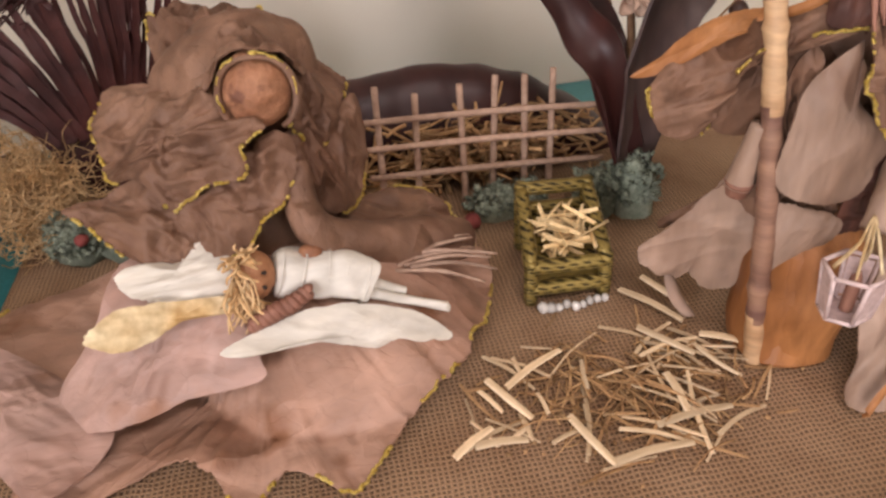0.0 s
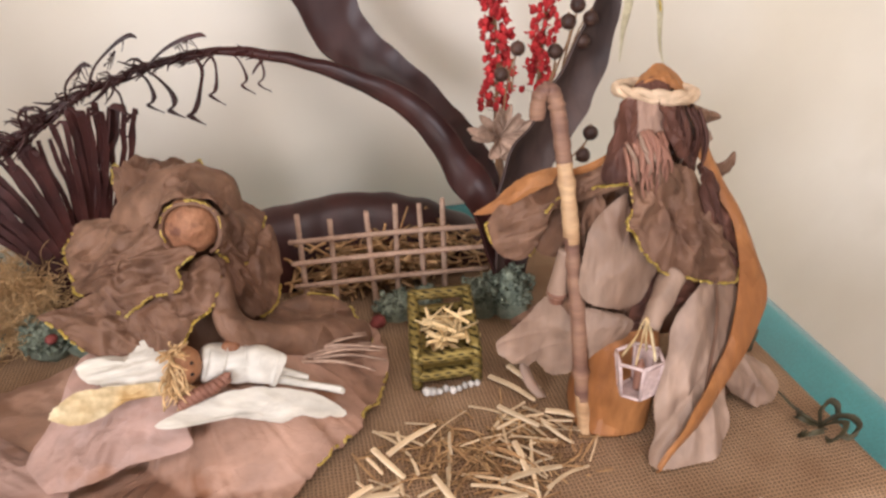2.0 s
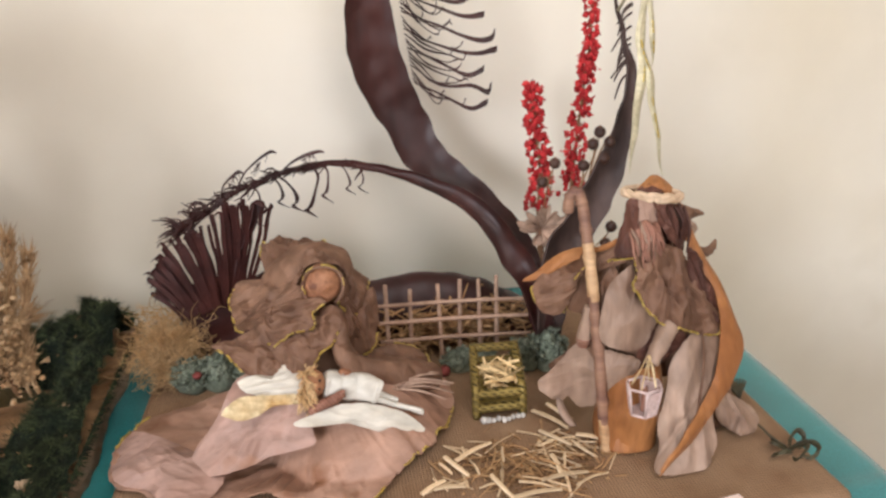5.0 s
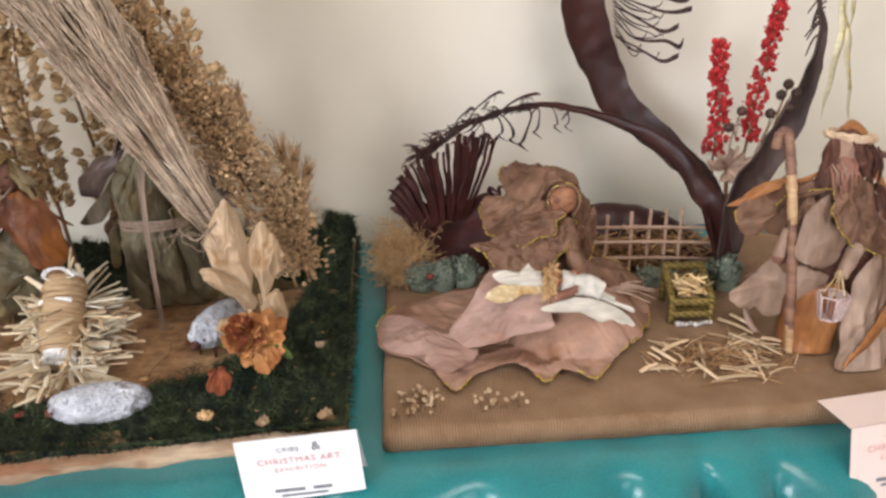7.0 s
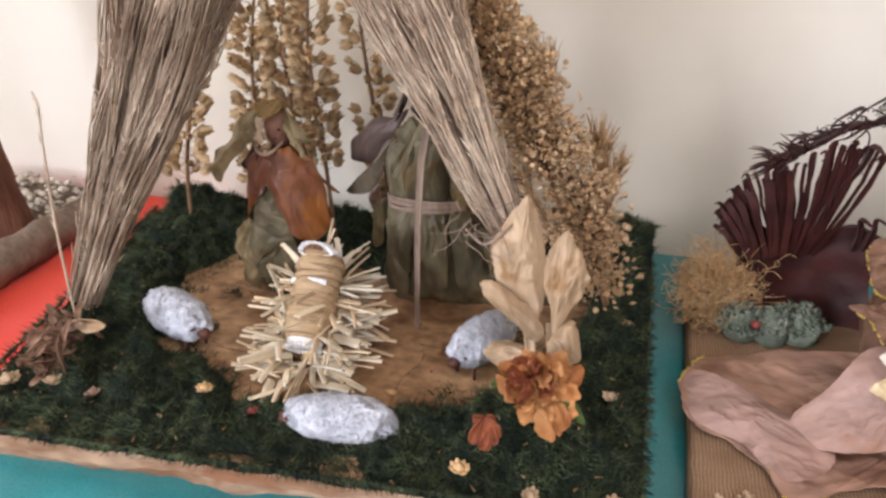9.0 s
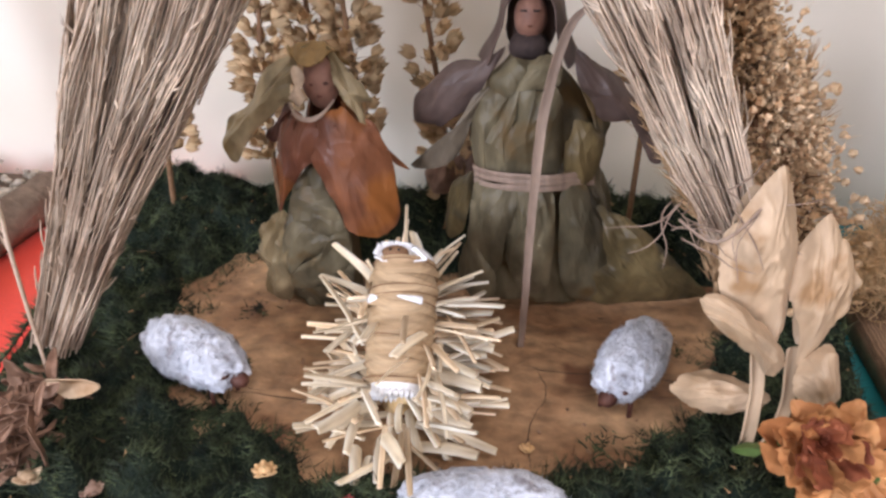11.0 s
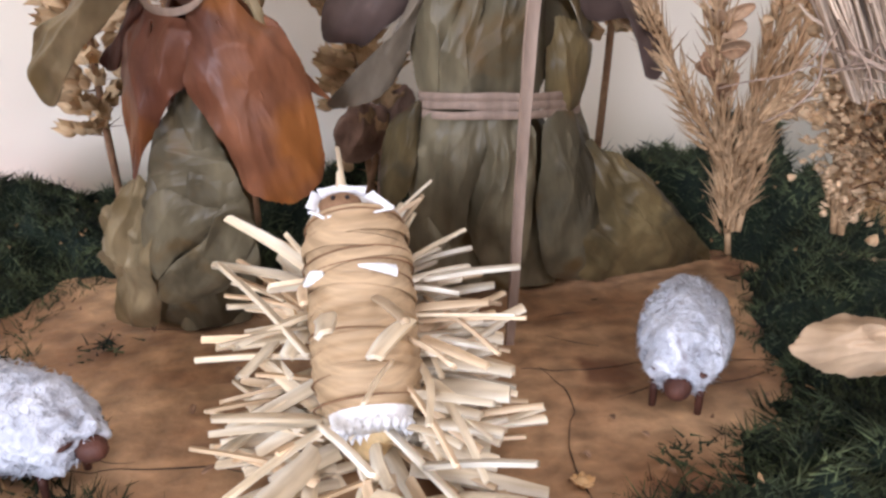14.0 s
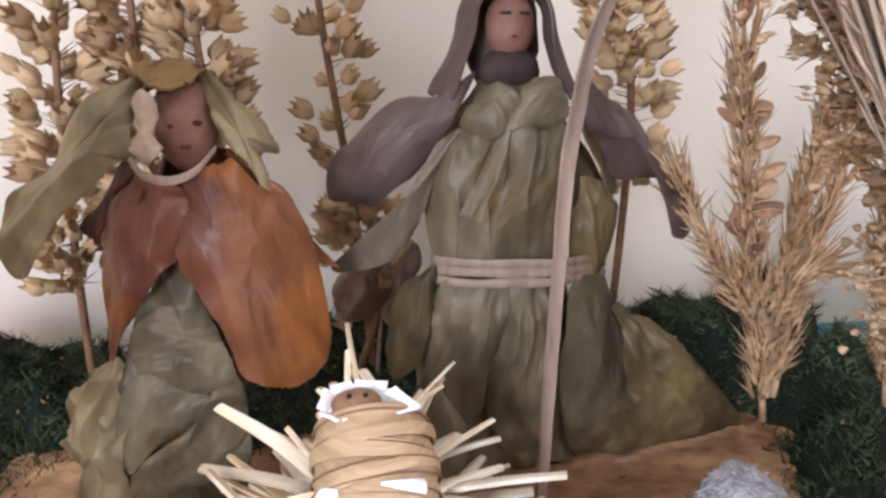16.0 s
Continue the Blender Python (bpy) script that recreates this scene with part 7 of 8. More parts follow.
silk(g, [(-0.528, 0.262, 0.196), (-0.514, 0.276, 0.182), (-0.506, 0.286, 0.155), (-0.508, 0.280, 0.128), (-0.514, 0.262, 0.132), (-0.516, 0.254, 0.160)], 0, 77, 0.004, 0.0020, (0.1, 0.1, -1), out=(0.9, -0.35, 0.2))
# broad leaves folded over the chest, sleeve and collar
silk(g, [(-0.531, 0.248, 0.158), (-0.518, 0.252, 0.158), (-0.507, 0.258, 0.146), (-0.507, 0.258, 0.131), (-0.512, 0.254, 0.115), (-0.528, 0.246, 0.107), (-0.534, 0.242, 0.133)], 6, 86, 0.005, 0.002, (0.1, 0, -1))
silk(g, [(-0.588, 0.24, 0.184), (-0.596, 0.243, 0.175), (-0.601, 0.247, 0.16), (-0.601, 0.249, 0.141), (-0.597, 0.244, 0.125), (-0.589, 0.236, 0.124), (-0.588, 0.233, 0.142), (-0.581, 0.232, 0.162), (-0.573, 0.234, 0.18)], 0, 83, 0.005, 0.0018, (-0.1, 0, -1))
silk(g, [(-0.573, 0.234, 0.181), (-0.564, 0.233, 0.186), (-0.567, 0.229, 0.17), (-0.574, 0.228, 0.148), (-0.575, 0.231, 0.126), (-0.59, 0.235, 0.125), (-0.59, 0.232, 0.14), (-0.583, 0.23, 0.161)], 0, 85, 0.005, 0.0016, (-0.2, 0, -1))
silk(g, [(-0.567, 0.232, 0.186), (-0.555, 0.232, 0.186), (-0.542, 0.235, 0.187), (-0.536, 0.238, 0.173), (-0.535, 0.24, 0.147), (-0.538, 0.24, 0.122), (-0.56, 0.233, 0.123), (-0.577, 0.23, 0.125), (-0.576, 0.227, 0.145), (-0.569, 0.228, 0.165)], 0, 84, 0.007, 0.002, (-0.15, 0, -1))
silk(g, [(-0.589, 0.24, 0.185), (-0.599, 0.24, 0.176), (-0.604, 0.24, 0.163), (-0.614, 0.243, 0.148), (-0.63, 0.248, 0.129), (-0.647, 0.252, 0.119), (-0.635, 0.25, 0.117), (-0.617, 0.246, 0.124), (-0.604, 0.242, 0.145), (-0.598, 0.24, 0.163), (-0.587, 0.238, 0.181)], 8, 73.5, 0.005, 0.0018, (-0.6, 0, -0.8))
silk(g, [(-0.575, 0.244, 0.202), (-0.565, 0.24, 0.204), (-0.552, 0.239, 0.204), (-0.557, 0.234, 0.196), (-0.566, 0.232, 0.186), (-0.577, 0.233, 0.179), (-0.587, 0.238, 0.186), (-0.582, 0.243, 0.195)], 0, 87, 0.005, 0.0016, (0.4, 0, -0.9))
silk(g, [(-0.556, 0.239, 0.205), (-0.541, 0.243, 0.206), (-0.539, 0.24, 0.198), (-0.541, 0.236, 0.188), (-0.557, 0.231, 0.186), (-0.57, 0.231, 0.185), (-0.565, 0.233, 0.194)], 0, 88, 0.005, 0.0016, (-0.7, 0, -0.6))
# wings of the hood
silk(g, [(-0.577, 0.252, 0.21), (-0.586, 0.255, 0.201), (-0.611, 0.262, 0.197), (-0.627, 0.266, 0.185), (-0.639, 0.268, 0.174), (-0.647, 0.27, 0.163), (-0.646, 0.268, 0.148), (-0.631, 0.264, 0.147), (-0.623, 0.26, 0.148), (-0.606, 0.254, 0.162), (-0.594, 0.25, 0.178), (-0.586, 0.247, 0.193)], 4, 89, 0.008, 0.0014, (-0.75, 0, -0.6), ragged=0.0006)
silk(g, [(-0.532, 0.252, 0.209), (-0.519, 0.257, 0.201), (-0.503, 0.261, 0.191), (-0.486, 0.265, 0.172), (-0.475, 0.267, 0.159), (-0.461, 0.268, 0.128), (-0.472, 0.266, 0.126), (-0.482, 0.262, 0.156), (-0.51, 0.256, 0.16), (-0.519, 0.252, 0.176), (-0.528, 0.248, 0.187)], 4, 90, 0.006, 0.0014, (0.6, 0, -0.75), ragged=0.0010)
# belt of three flat raffia strands
for dz, tw in ((0.0045, 0.2), (0.0, 1.1), (-0.0045, 2.3)):
    g.ribbon([(-0.596, 0.262, 0.119 + dz), (-0.597, 0.240, 0.121 + dz), (-0.582, 0.2265, 0.1225 + dz + 0.0006 * math.sin(tw * 2)), (-0.565, 0.2225, 0.1230 + dz), (-0.545, 0.2270, 0.1215 + dz - 0.0006 * math.sin(tw * 3)), (-0.528, 0.239, 0.119 + dz), (-0.511, 0.256, 0.116 + dz)], [0.0042, 0.0045, 0.0038, 0.0046, 0.0040, 0.0044, 0.004], (0.05, 0.1 * math.sin(tw), 1), 0.0012, 3, 40, 4, 0.18, 0.0004, tw)
# head, beard and hood
g.ball((-0.562, 0.256, 0.229), (0.0112, 0.0115, 0.0155), 20, 16, 2, 0.05, 120)
g.ball((-0.562, 0.2535, 0.2095), (0.0140, 0.0095, 0.0105), 18, 14, 5, 0.1, 120)
for dx in (-0.0042, 0.0042):
    g.box((-0.562 + dx, 0.2452, 0.2345), (0.0044, 0.0014, 0.0011), None, 5)
g.ball((-0.562, 0.2452, 0.2245), (0.0016, 0.0012, 0.0008), 8, 6, 1)
HOOD = [(-0.0275, 0.197), (-0.0225, 0.209), (-0.0175, 0.224), (-0.0140, 0.240), (0.0, 0.2535), (0.0140, 0.240), (0.0175, 0.224), (0.0225, 0.209), (0.0275, 0.197)]


def hood_pt(u, v):
    x, z = curve_at([(h[0], h[1], 0) for h in HOOD], u)[:2]
    p = V((-0.562 + x * (1 + 0.30 * math.sin(2.2 * v)), 0.2455 + 0.034 * v, z + 0.003 * math.sin(3 * v)))
    return p + wob(p, 55, 0.0022)


g.sheet(hood_pt, 40, 12, 0.001, 4)
g.ball((-0.562, 0.272, 0.224), (0.0175, 0.012, 0.028), 18, 14, 4, 0.1, 60)
thing("robed_leaf_doll", g, [LEAF_GREEN, LEAF_RUST, FACE_BROWN, RAFFIA_PALE, LEAF_BROWN, HAIR_GREY, LEAF_GOLD, LEAF_RUST, LEAF_GREY], "robed doll of olive dried leaves with brown leaf hood", "doll")

# curled brown leaves on the moss between the two figures
g = Geo()
silk(g, [(-0.648, 0.318, 0.084), (-0.636, 0.314, 0.104), (-0.620, 0.314, 0.104), (-0.612, 0.318, 0.088), (-0.626, 0.318, 0.070), (-0.642, 0.322, 0.066)], 0, 141, 0.006, 0.0024, (0.3, 0, 1), nu=90, nv=20)
silk(g, [(-0.624, 0.322, 0.086), (-0.616, 0.318, 0.108), (-0.603, 0.320, 0.114), (-0.596, 0.326, 0.100), (-0.606, 0.324, 0.080), (-0.616, 0.326, 0.060)], 0, 142, 0.005, 0.0024, (0.2, 0, 1), nu=90, nv=20)
g.tube([(-0.618, 0.330, 0.082), (-0.622, 0.334, 0.040), (-0.624, 0.336, 0.004)], [0.0012, 0.0016], 6, 0, 8)
thing("dried_leaf", g, LEAF_TORN, "curled pinkish brown dried leaf on a stem in moss", "dried leaf")

# flat raffia staff
g = Geo()
g.ribbon([(-0.556, 0.198, 0.002), (-0.5545, 0.197, 0.050), (-0.552, 0.197, 0.130), (-0.548, 0.200, 0.184), (-0.542, 0.203, 0.215), (-0.533, 0.206, 0.238), (-0.518, 0.210, 0.250)], [0.0052, 0.0056, 0.0062, 0.0068, 0.0066, 0.006, 0.005], (0.95, 0.2, -0.1), 0.0014, 0, 40, 3, 0.1, 0.0006, 1)
thing("raffia_staff", g, RAFFIA_PALE, "thin flat raffia staff bent over at its top", "staff")

# ---- wrapped baby bundle on a straw nest: plain doll mesh, and single straws ----
B0, B1 = V((-0.6265, 0.096, 0.036)), V((-0.631, 0.154, 0.092))
ax = (B1 - B0).normalized()
g = Geo()
NB = 90
g.tube([B0 + ax * 0.002, B0.lerp(B1, 0.3), B0.lerp(B1, 0.6), B1], [0.0165 + 0.0042 * min(1, i / 20) - 0.0015 * max(0, (i - 70) / 20) + 0.00055 * (abs((i * 0.53) % 3.1 - 1.5)) for i in range(NB + 1)], 30, 0, NB)
g.tube([B0 - ax * 0.004, B0 + ax * 0.004], [0.0150, 0.0165], 22, 1, 3)
for k in range(26):
    t = 2 * math.pi * k / 26
    s = ax.orthogonal().normalized()
    w = ax.cross(s)
    p = B0 + (s * math.cos(t) + w * math.sin(t)) * 0.0145
    g.bead(p - ax * 0.004, (0.0026, 0.0040), 1, ax)
# white tissue hood folded in flat facets round a small nut face
up = V((0, -0.69, 0.72))
g.ball(B1 + ax * 0.001, (0.0185, 0.0140, 0.0115), 11, 7, 1, 0.16, 110)
face = B1 + ax * 0.002 + up * 0.0125 + V((-0.004, 0, 0))
hood = [(-0.0120, -0.003), (-0.0090, 0.0040), (-0.001, 0.0055), (0.0105, 0.0040), (0.0185, -0.0030), (0.006, -0.006), (-0.006, -0.006)]
rim = [face + V((1, 0, 0)) * a + ax * b for a, b in hood]
for a, b in zip(rim, rim[1:] + rim[:1]):
    g.ribbon([a + up * 0.003, (a + b) / 2 + up * 0.0036, b + up * 0.003], [0.0060, 0.0048, 0.0060], up + ((a + b) / 2 - face) * 60, 0.0008, 1, 6, 3, 0.1, 0.0012, a.x * 50)
g.ball(face + up * 0.0002, (0.0088, 0.0060, 0.0056), 18, 12, 4, 0.10, 140)
for dx in (-0.0030, 0.0026):
    g.ball(face + V((dx, 0, 0)) + up * 0.0062 + ax * 0.001, (0.0010, 0.0010, 0.0010), 6, 5, 3)
# dark binding cords and a white fold showing between the wraps
for f in (0.70, 0.76, 0.955):
    c = B0.lerp(B1, f)
    s = ax.orthogonal().normalized()
    w = ax.cross(s)
    g.tube([c + (s * math.cos(t) + w * math.sin(t)) * (0.0222 if f < 0.9 else 0.0205) + ax * 0.0012 * math.sin(t + 9 * f) for t in [2 * math.pi * k / 40 for k in range(41)]], [0.0004], 5, 4, 80)
c = B0.lerp(B1, 0.66)
g.ribbon([c + V((-0.0215, -0.005, 0.003)), c + V((-0.0180, -0.010, 0.009)), c + V((-0.0130, -0.0135, 0.0125))], [0.003, 0.0055, 0.002], ax, 0.001, 1, 10, 3, 0.2, 0.0008, 1)
g.ribbon([c + V((0.0010, -0.0158, 0.0168)), c + V((0.0080, -0.0150, 0.0150)), c + V((0.0150, -0.0115, 0.0112))], [0.001, 0.0034, 0.005], ax, 0.001, 1, 10, 3, 0.2, 0.0008, 2)
# loose raffia turns crossing below the head
for f, lean, w in ((0.72, 0.004, 0.0040), (0.80, -0.003, 0.0050), (0.87, 0.002, 0.0045), (0.60, -0.003, 0.0040)):
    c = B0.lerp(B1, f)
    s = ax.orthogonal().normalized()
    q = ax.cross(s)
    g.ribbon([c + (s * math.cos(t) + q * math.sin(t)) * 0.0222 + ax * lean * math.sin(t + 0.6) for t in [2 * math.pi * k / 24 for k in range(25)]], [w], ax, 0.0007, 0, 48, 3, 0.05, 0.0003, f)
# thin arcs; every third is brown, drawing the shade between wraps as colour
wr = random.Random(95)
for k in range(22):
    f = 0.05 + 0.86 * k / 22 + wr.uniform(-0.012, 0.012)
    c = B0.lerp(B1, f)
    s = ax.orthogonal().normalized()
    w = ax.cross(s)
    a0, span, tilt = wr.uniform(0, 6.28), wr.uniform(1.2, 3.6), wr.uniform(-0.0025, 0.0025)
    g.tube([c + (s * math.cos(a0 + t) + w * math.sin(a0 + t)) * 0.0213 + ax * tilt * (t - span / 2) for t in [span * q / 16 for q in range(17)]], [0.0001, 0.0005, 0.0005, 0.0001], 4, 0 if k % 3 else 4, 24)
thing("swaddled_doll", g, [RAFFIA, WHITE_TISSUE, NUT, BLACK, STALK], "small swaddled doll wrapped in tan raffia with white tissue", "doll")

nest = holder("straw_nest", (-0.628, 0.118, 0), "nest of pale cut straws radiating round the swaddled doll", "straw nest")
NM = straw_meshes(NEST_STRAW, (0.034, 0.042, 0.052, 0.062), 0.0058, 91) + straw_meshes(STRAW, (0.040, 0.050, 0.062), 0.0040, 92) + straw_meshes(NEST_STRAW, (0.030, 0.042, 0.052), 0.0030, 95) + straw_meshes(NEST_STRAW, (0.030, 0.040), 0.0080, 96)
rr = random.Random(93)
for n_side, mid_a, spread_a, f0, f1, reach in ((94, 182, 84, 0.05, 0.98, 0.037), (104, 8, 84, 0.05, 0.98, 0.041), (18, 90, 90, 0.95, 1.10, 0.026), (10, 290, 100, 0.0, 0.12, 0.022)):
    for k in range(n_side):
        f = rr.uniform(f0, f1)
        a = radians(mid_a + rr.gauss(0, 0.55) * spread_a + (0.4 * (f - 0.5) * (1 if math.cos(radians(mid_a)) > 0 else -1) * 40 if n_side > 50 else 0))
        c = B0.lerp(B1, f)
        d = V((math.cos(a), math.sin(a) * 0.85, rr.uniform(-0.26, 0.34) + (0.45 if mid_a == 90 else 0))).normalized()
        low = c.z - 0.018 - 0.024 * rr.random() ** 1.3
        p = V((c.x, c.y, max(0.006, low))) + d * reach * rr.uniform(0.62, 1.22)
        p.z = max(p.z, 0.005 + 0.012 * rr.random())
        ob = new("straw", rr.choice(NM)); ob.parent = nest
        half = max(v.co.x for v in ob.data.vertices)
        q = Euler((0, 0, rr.gauss(0, 0.36))).to_quaternion() @ d.to_track_quat("X", "Z") @ Euler((rr.uniform(-0.9, 0.9), 0, 0)).to_quaternion()
        # slide a straw outward until it clears the bundle
        along = q @ V((1, 0, 0))
        for _ in range(8):
            clear = True
            for f in (-1, -0.6, -0.2, 0.2):
                rel = p + along * half * f - B0
                side = rel - ax * rel.dot(ax)
                clear = clear and (side.length > 0.0215 or side.dot(V((0, -0.7, 0.7))) < -0.002)
            if clear or mid_a == 90:
                break
            p = p + d * 0.004
        ob.matrix_basis = Matrix.Translation(p - V((-0.628, 0.118, 0))) @ q.to_matrix().to_4x4()
g = Geo()
g.ball((-0.628, 0.134, 0.022), (0.019, 0.032, 0.028), 18, 12, 0, 0.25, 60)
part("straw_bed", g, STRAW_LOOSE, nest, "dense bed of pressed straw")


# ---- cotton sheep: plain shapes ----
def sheep(place, length, wide, high, yaw, label, seed):
    g = Geo()
    turn = Euler((0, 0, radians(yaw))).to_matrix()
    c = V(place)
    rows = []
    for i in range(33):
        th = math.pi * i / 32
        row = []
        for j in range(44):
            ph = 2 * math.pi * j / 44
            d = V((math.cos(th), math.sin(th) * math.cos(ph), math.sin(th) * math.sin(ph)))
            e = V((abs(d.x) ** 0.8 * (1 if d.x > 0 else -1) * length / 2, d.y * wide / 2, d.z * high / 2))
            q = V((e.x + seed, e.y, e.z))
            e *= 1 + 0.10 * noise.noise(q * 70) + 0.10 * noise.noise(q * 170) + 0.06 * noise.noise(q * 420)
            row.append(c + turn @ e)
        rows.append(row)
    g.grid(rows, 0, closed=True)
    rr = random.Random(seed)
    for _ in range(900):
        d = V((rr.gauss(0, 1), rr.gauss(0, 1), rr.gauss(0, 1))).normalized()
        e = V((d.x * length / 2, d.y * wide / 2, d.z * high / 2))
        a = V((rr.uniform(-1, 1), rr.uniform(-1, 1), rr.uniform(-1, 1)))
        t = (d.cross(a)).normalized() * 0.004 + d * 0.0018
        g.blade(c + turn @ e, c + turn @ (e * 1.02 + t), 0.0005, 0)
    g.ball(c + turn @ V((length / 2 * 0.98, 0, -high * 0.12)), (0.0075, 0.0058, 0.0056), 12, 9, 1, 0.10, 100, turn)
    for sy in (-1, 1):
        g.ball(c + turn @ V((length / 2 * 0.90, sy * 0.0075, 0.001)), (0.0022, 0.0042, 0.0016), 8, 6, 1, 0, 60, turn)
        for sx in (-0.28, 0.30):
            p = c + turn @ V((sx * length, sy * wide * 0.25, -high * 0.35))
            g.tube([p, V((p.x, p.y, 0.001))], [0.0019, 0.0016], 6, 1, 3)
    return thing("toy_sheep", g, [COTTON, HAIR_DARK], label, "toy sheep", "cotton sheep")


sheep((-0.774, 0.122, 0.029), 0.088, 0.042, 0.042, -24, "small white cotton toy sheep standing near the straw nest", 101)
sheep((-0.480, 0.158, 0.028), 0.082, 0.040, 0.040, -115, "small white cotton toy sheep facing the front of the slab", 102)
sheep((-0.564, 0.026, 0.021), 0.090, 0.038, 0.036, 186, "larger white cotton toy sheep lying on the front moss", 103)


# ---- grass sheaves leaning together ----
def sheaf(name, base, top, r0, r1, n, seed, label):
    """Clumps of wavy grass heads bound at the foot and spreading to the top."""
    g = Geo()
    rr = random.Random(seed)
    base, top = V(base), V(top)
    d = (top - base).normalized()
    s = d.cross(V((0, 1, 0))).normalized()
    w = d.cross(s)
    clumps = 46
    heads = []
    for k in range(clumps):
        a, q = rr.uniform(0, 6.28), rr.random() ** 0.5
        heads.append((s * math.cos(a) * q + w * math.sin(a) * q * 0.8, rr.uniform(0.7, 1.08) if k % 5 == 0 else 1.06, rr.uniform(0, 50)))
    for k in range(n):
        o, e, ph = heads[k % clumps]
        pts = []
        jit = V((rr.gauss(0, 1), rr.gauss(0, 1), rr.gauss(0, 1)))
        start = rr.choice((0.0, 0.0, 0.15, 0.3, 0.45))
        for i in range(7):
            u = start + (e - start) * i / 6
            r = r0 * 0.75 + (r1 - r0 * 0.75) * min(u * 1.15, 1)
            sway = noise.noise_vector(V((ph, u * 5.0, 0))) * (0.017 * (0.2 + u))
            pts.append(base.lerp(top, u - (0.03 if i == 0 and start == 0 else 0)) + o * r + sway + jit * (0.0012 + 0.0034 * u) + noise.noise_vector(V((k * 1.7, u * 9, 3))) * 0.0034)
        r = rr.uniform(0.00045, 0.00095)
        g.tube(pts, [r, r, r * 0.6], 3, 0, 12, False)
        for _ in range(7):
            u = rr.uniform(0.1, 1)
            c = V(curve_at(pts, u))
            t = d * rr.uniform(0.006, 0.014) + o * rr.uniform(0, 0.005) + V((rr.uniform(-.004, .004), rr.uniform(-.003, .003), 0))
            g.blade(c, c + t, rr.uniform(0.0007, 0.0013), 0)
    for _ in range(120):
        u = rr.uniform(0.02, 0.95)
        a = rr.uniform(0, 6.28)
        o = s * math.cos(a) + w * math.sin(a)
        c = base.lerp(top, u) + o * (r0 + (r1 - r0) * u) * 0.85
        t = d * rr.uniform(0.010, 0.026) + o * rr.uniform(0.001, 0.008)
        g.tube([c, c + t * 0.5 + o * 0.001, c + t], [0.0007, 0.0007, 0.0003], 3, 0, 5, False)
    return thing(name, g, GRASS, label, "dried grass", "grass sheaves", kind="stuff")


sheaf("grass_sheaf", (-0.850, 0.098, 0.058), (-0.652, 0.100, 0.440), 0.017, 0.050, 860, 111, "thick sheaf of grey straw grass leaning inward over the moss")
sheaf("grass_sheaf", (-0.450, 0.100, 0.165), (-0.582, 0.100, 0.440), 0.017, 0.046, 780, 112, "thick sheaf of grey straw grass rising from pale husks")
g = Geo()
g.tube([(-0.845, 0.072, 0.03), (-0.855, 0.085, 0.13), (-0.848, 0.09, 0.24)], [0.0012, 0.0014, 0.0006], 5, 0, 14)
for k in range(40):
    u = 0.45 + 0.55 * k / 40
    c = V(curve_at([(-0.845, 0.072, 0.03), (-0.855, 0.085, 0.13), (-0.848, 0.09, 0.24)], u))
    g.blade(c, c + V((rnd.uniform(-.004, .004), rnd.uniform(-.003, .003), 0.011)), 0.0009)
thing("grass_stem", g, GRASS, "single thin dry grass stem beside the sheaf", "dried grass")
# frayed raffia tie round the second sheaf
g = Geo(); rr = random.Random(115)
for k in range(22):
    c = V((-0.462 + rr.uniform(-0.022, 0.020), 0.084 + rr.uniform(-0.012, 0.016), 0.168 + rr.uniform(-0.012, 0.024)))
    pts = [c]
    d = V((rr.uniform(-1, 0.8), rr.uniform(-1, 0.2), rr.uniform(-1, 0.2)))
    for _ in range(4):
        d = (d + V((rr.uniform(-1, 1), rr.uniform(-1, 1), rr.uniform(-1, 0.6))) * 0.6).normalized()
        pts.append(pts[-1] + d * 0.010)
    g.tube(pts, [0.0004, 0.0004, 0.0002], 4, 0, 10)
g.tube([(-0.478, 0.080, 0.170), (-0.462, 0.070, 0.164), (-0.446, 0.074, 0.176), (-0.436, 0.086, 0.188)], [0.0008, 0.0009, 0.0006], 5, 0, 16)
thing("raffia_tie", g, RAFFIA_PALE, "frayed raffia tie tangled round the grass sheaf", "raffia", kind="stuff")
# dried root knot at the foot of the first sheaf
g = Geo(); rr = random.Random(116)
for k in range(46):
    c = V((-0.850 + rr.uniform(-0.018, 0.018), 0.062 + rr.uniform(-0.02, 0.020), 0.034 + rr.uniform(-0.01, 0.012)))
    d = V((rr.uniform(-1, 1), rr.uniform(-1.2, 0.5), rr.uniform(-0.7, 0.7))).normalized()
    petal(g, c, c + d * rr.uniform(0.012, 0.026), rr.uniform(0.006, 0.011), 0, 0.4, seed=k, nu=5)
for k in range(44):
    c = V((-0.842 + rr.uniform(-0.014, 0.014), 0.034 + rr.uniform(-0.022, 0.022), 0.026 + rr.uniform(-0.008, 0.010)))
    d = V((rr.uniform(-0.8, 0.8), rr.uniform(-1.2, 0.4), rr.uniform(-0.5, 0.7))).normalized()
    petal(g, c, c + d * rr.uniform(0.010, 0.024), rr.uniform(0.005, 0.010), 0, 0.45, seed=k + 60, nu=5)
petal(g, (-0.838, 0.060, 0.044), (-0.796, 0.054, 0.052), 0.014, 1, 0.4)
petal(g, (-0.846, 0.050, 0.036), (-0.814, 0.014, 0.018), 0.018, 0, 0.5)
KNOT = mk("brown_withered_petals", (0.13, 0.068, 0.04), (0.31, 0.18, 0.115), 60, 0.8, 0.5, 250, rand=0.3)
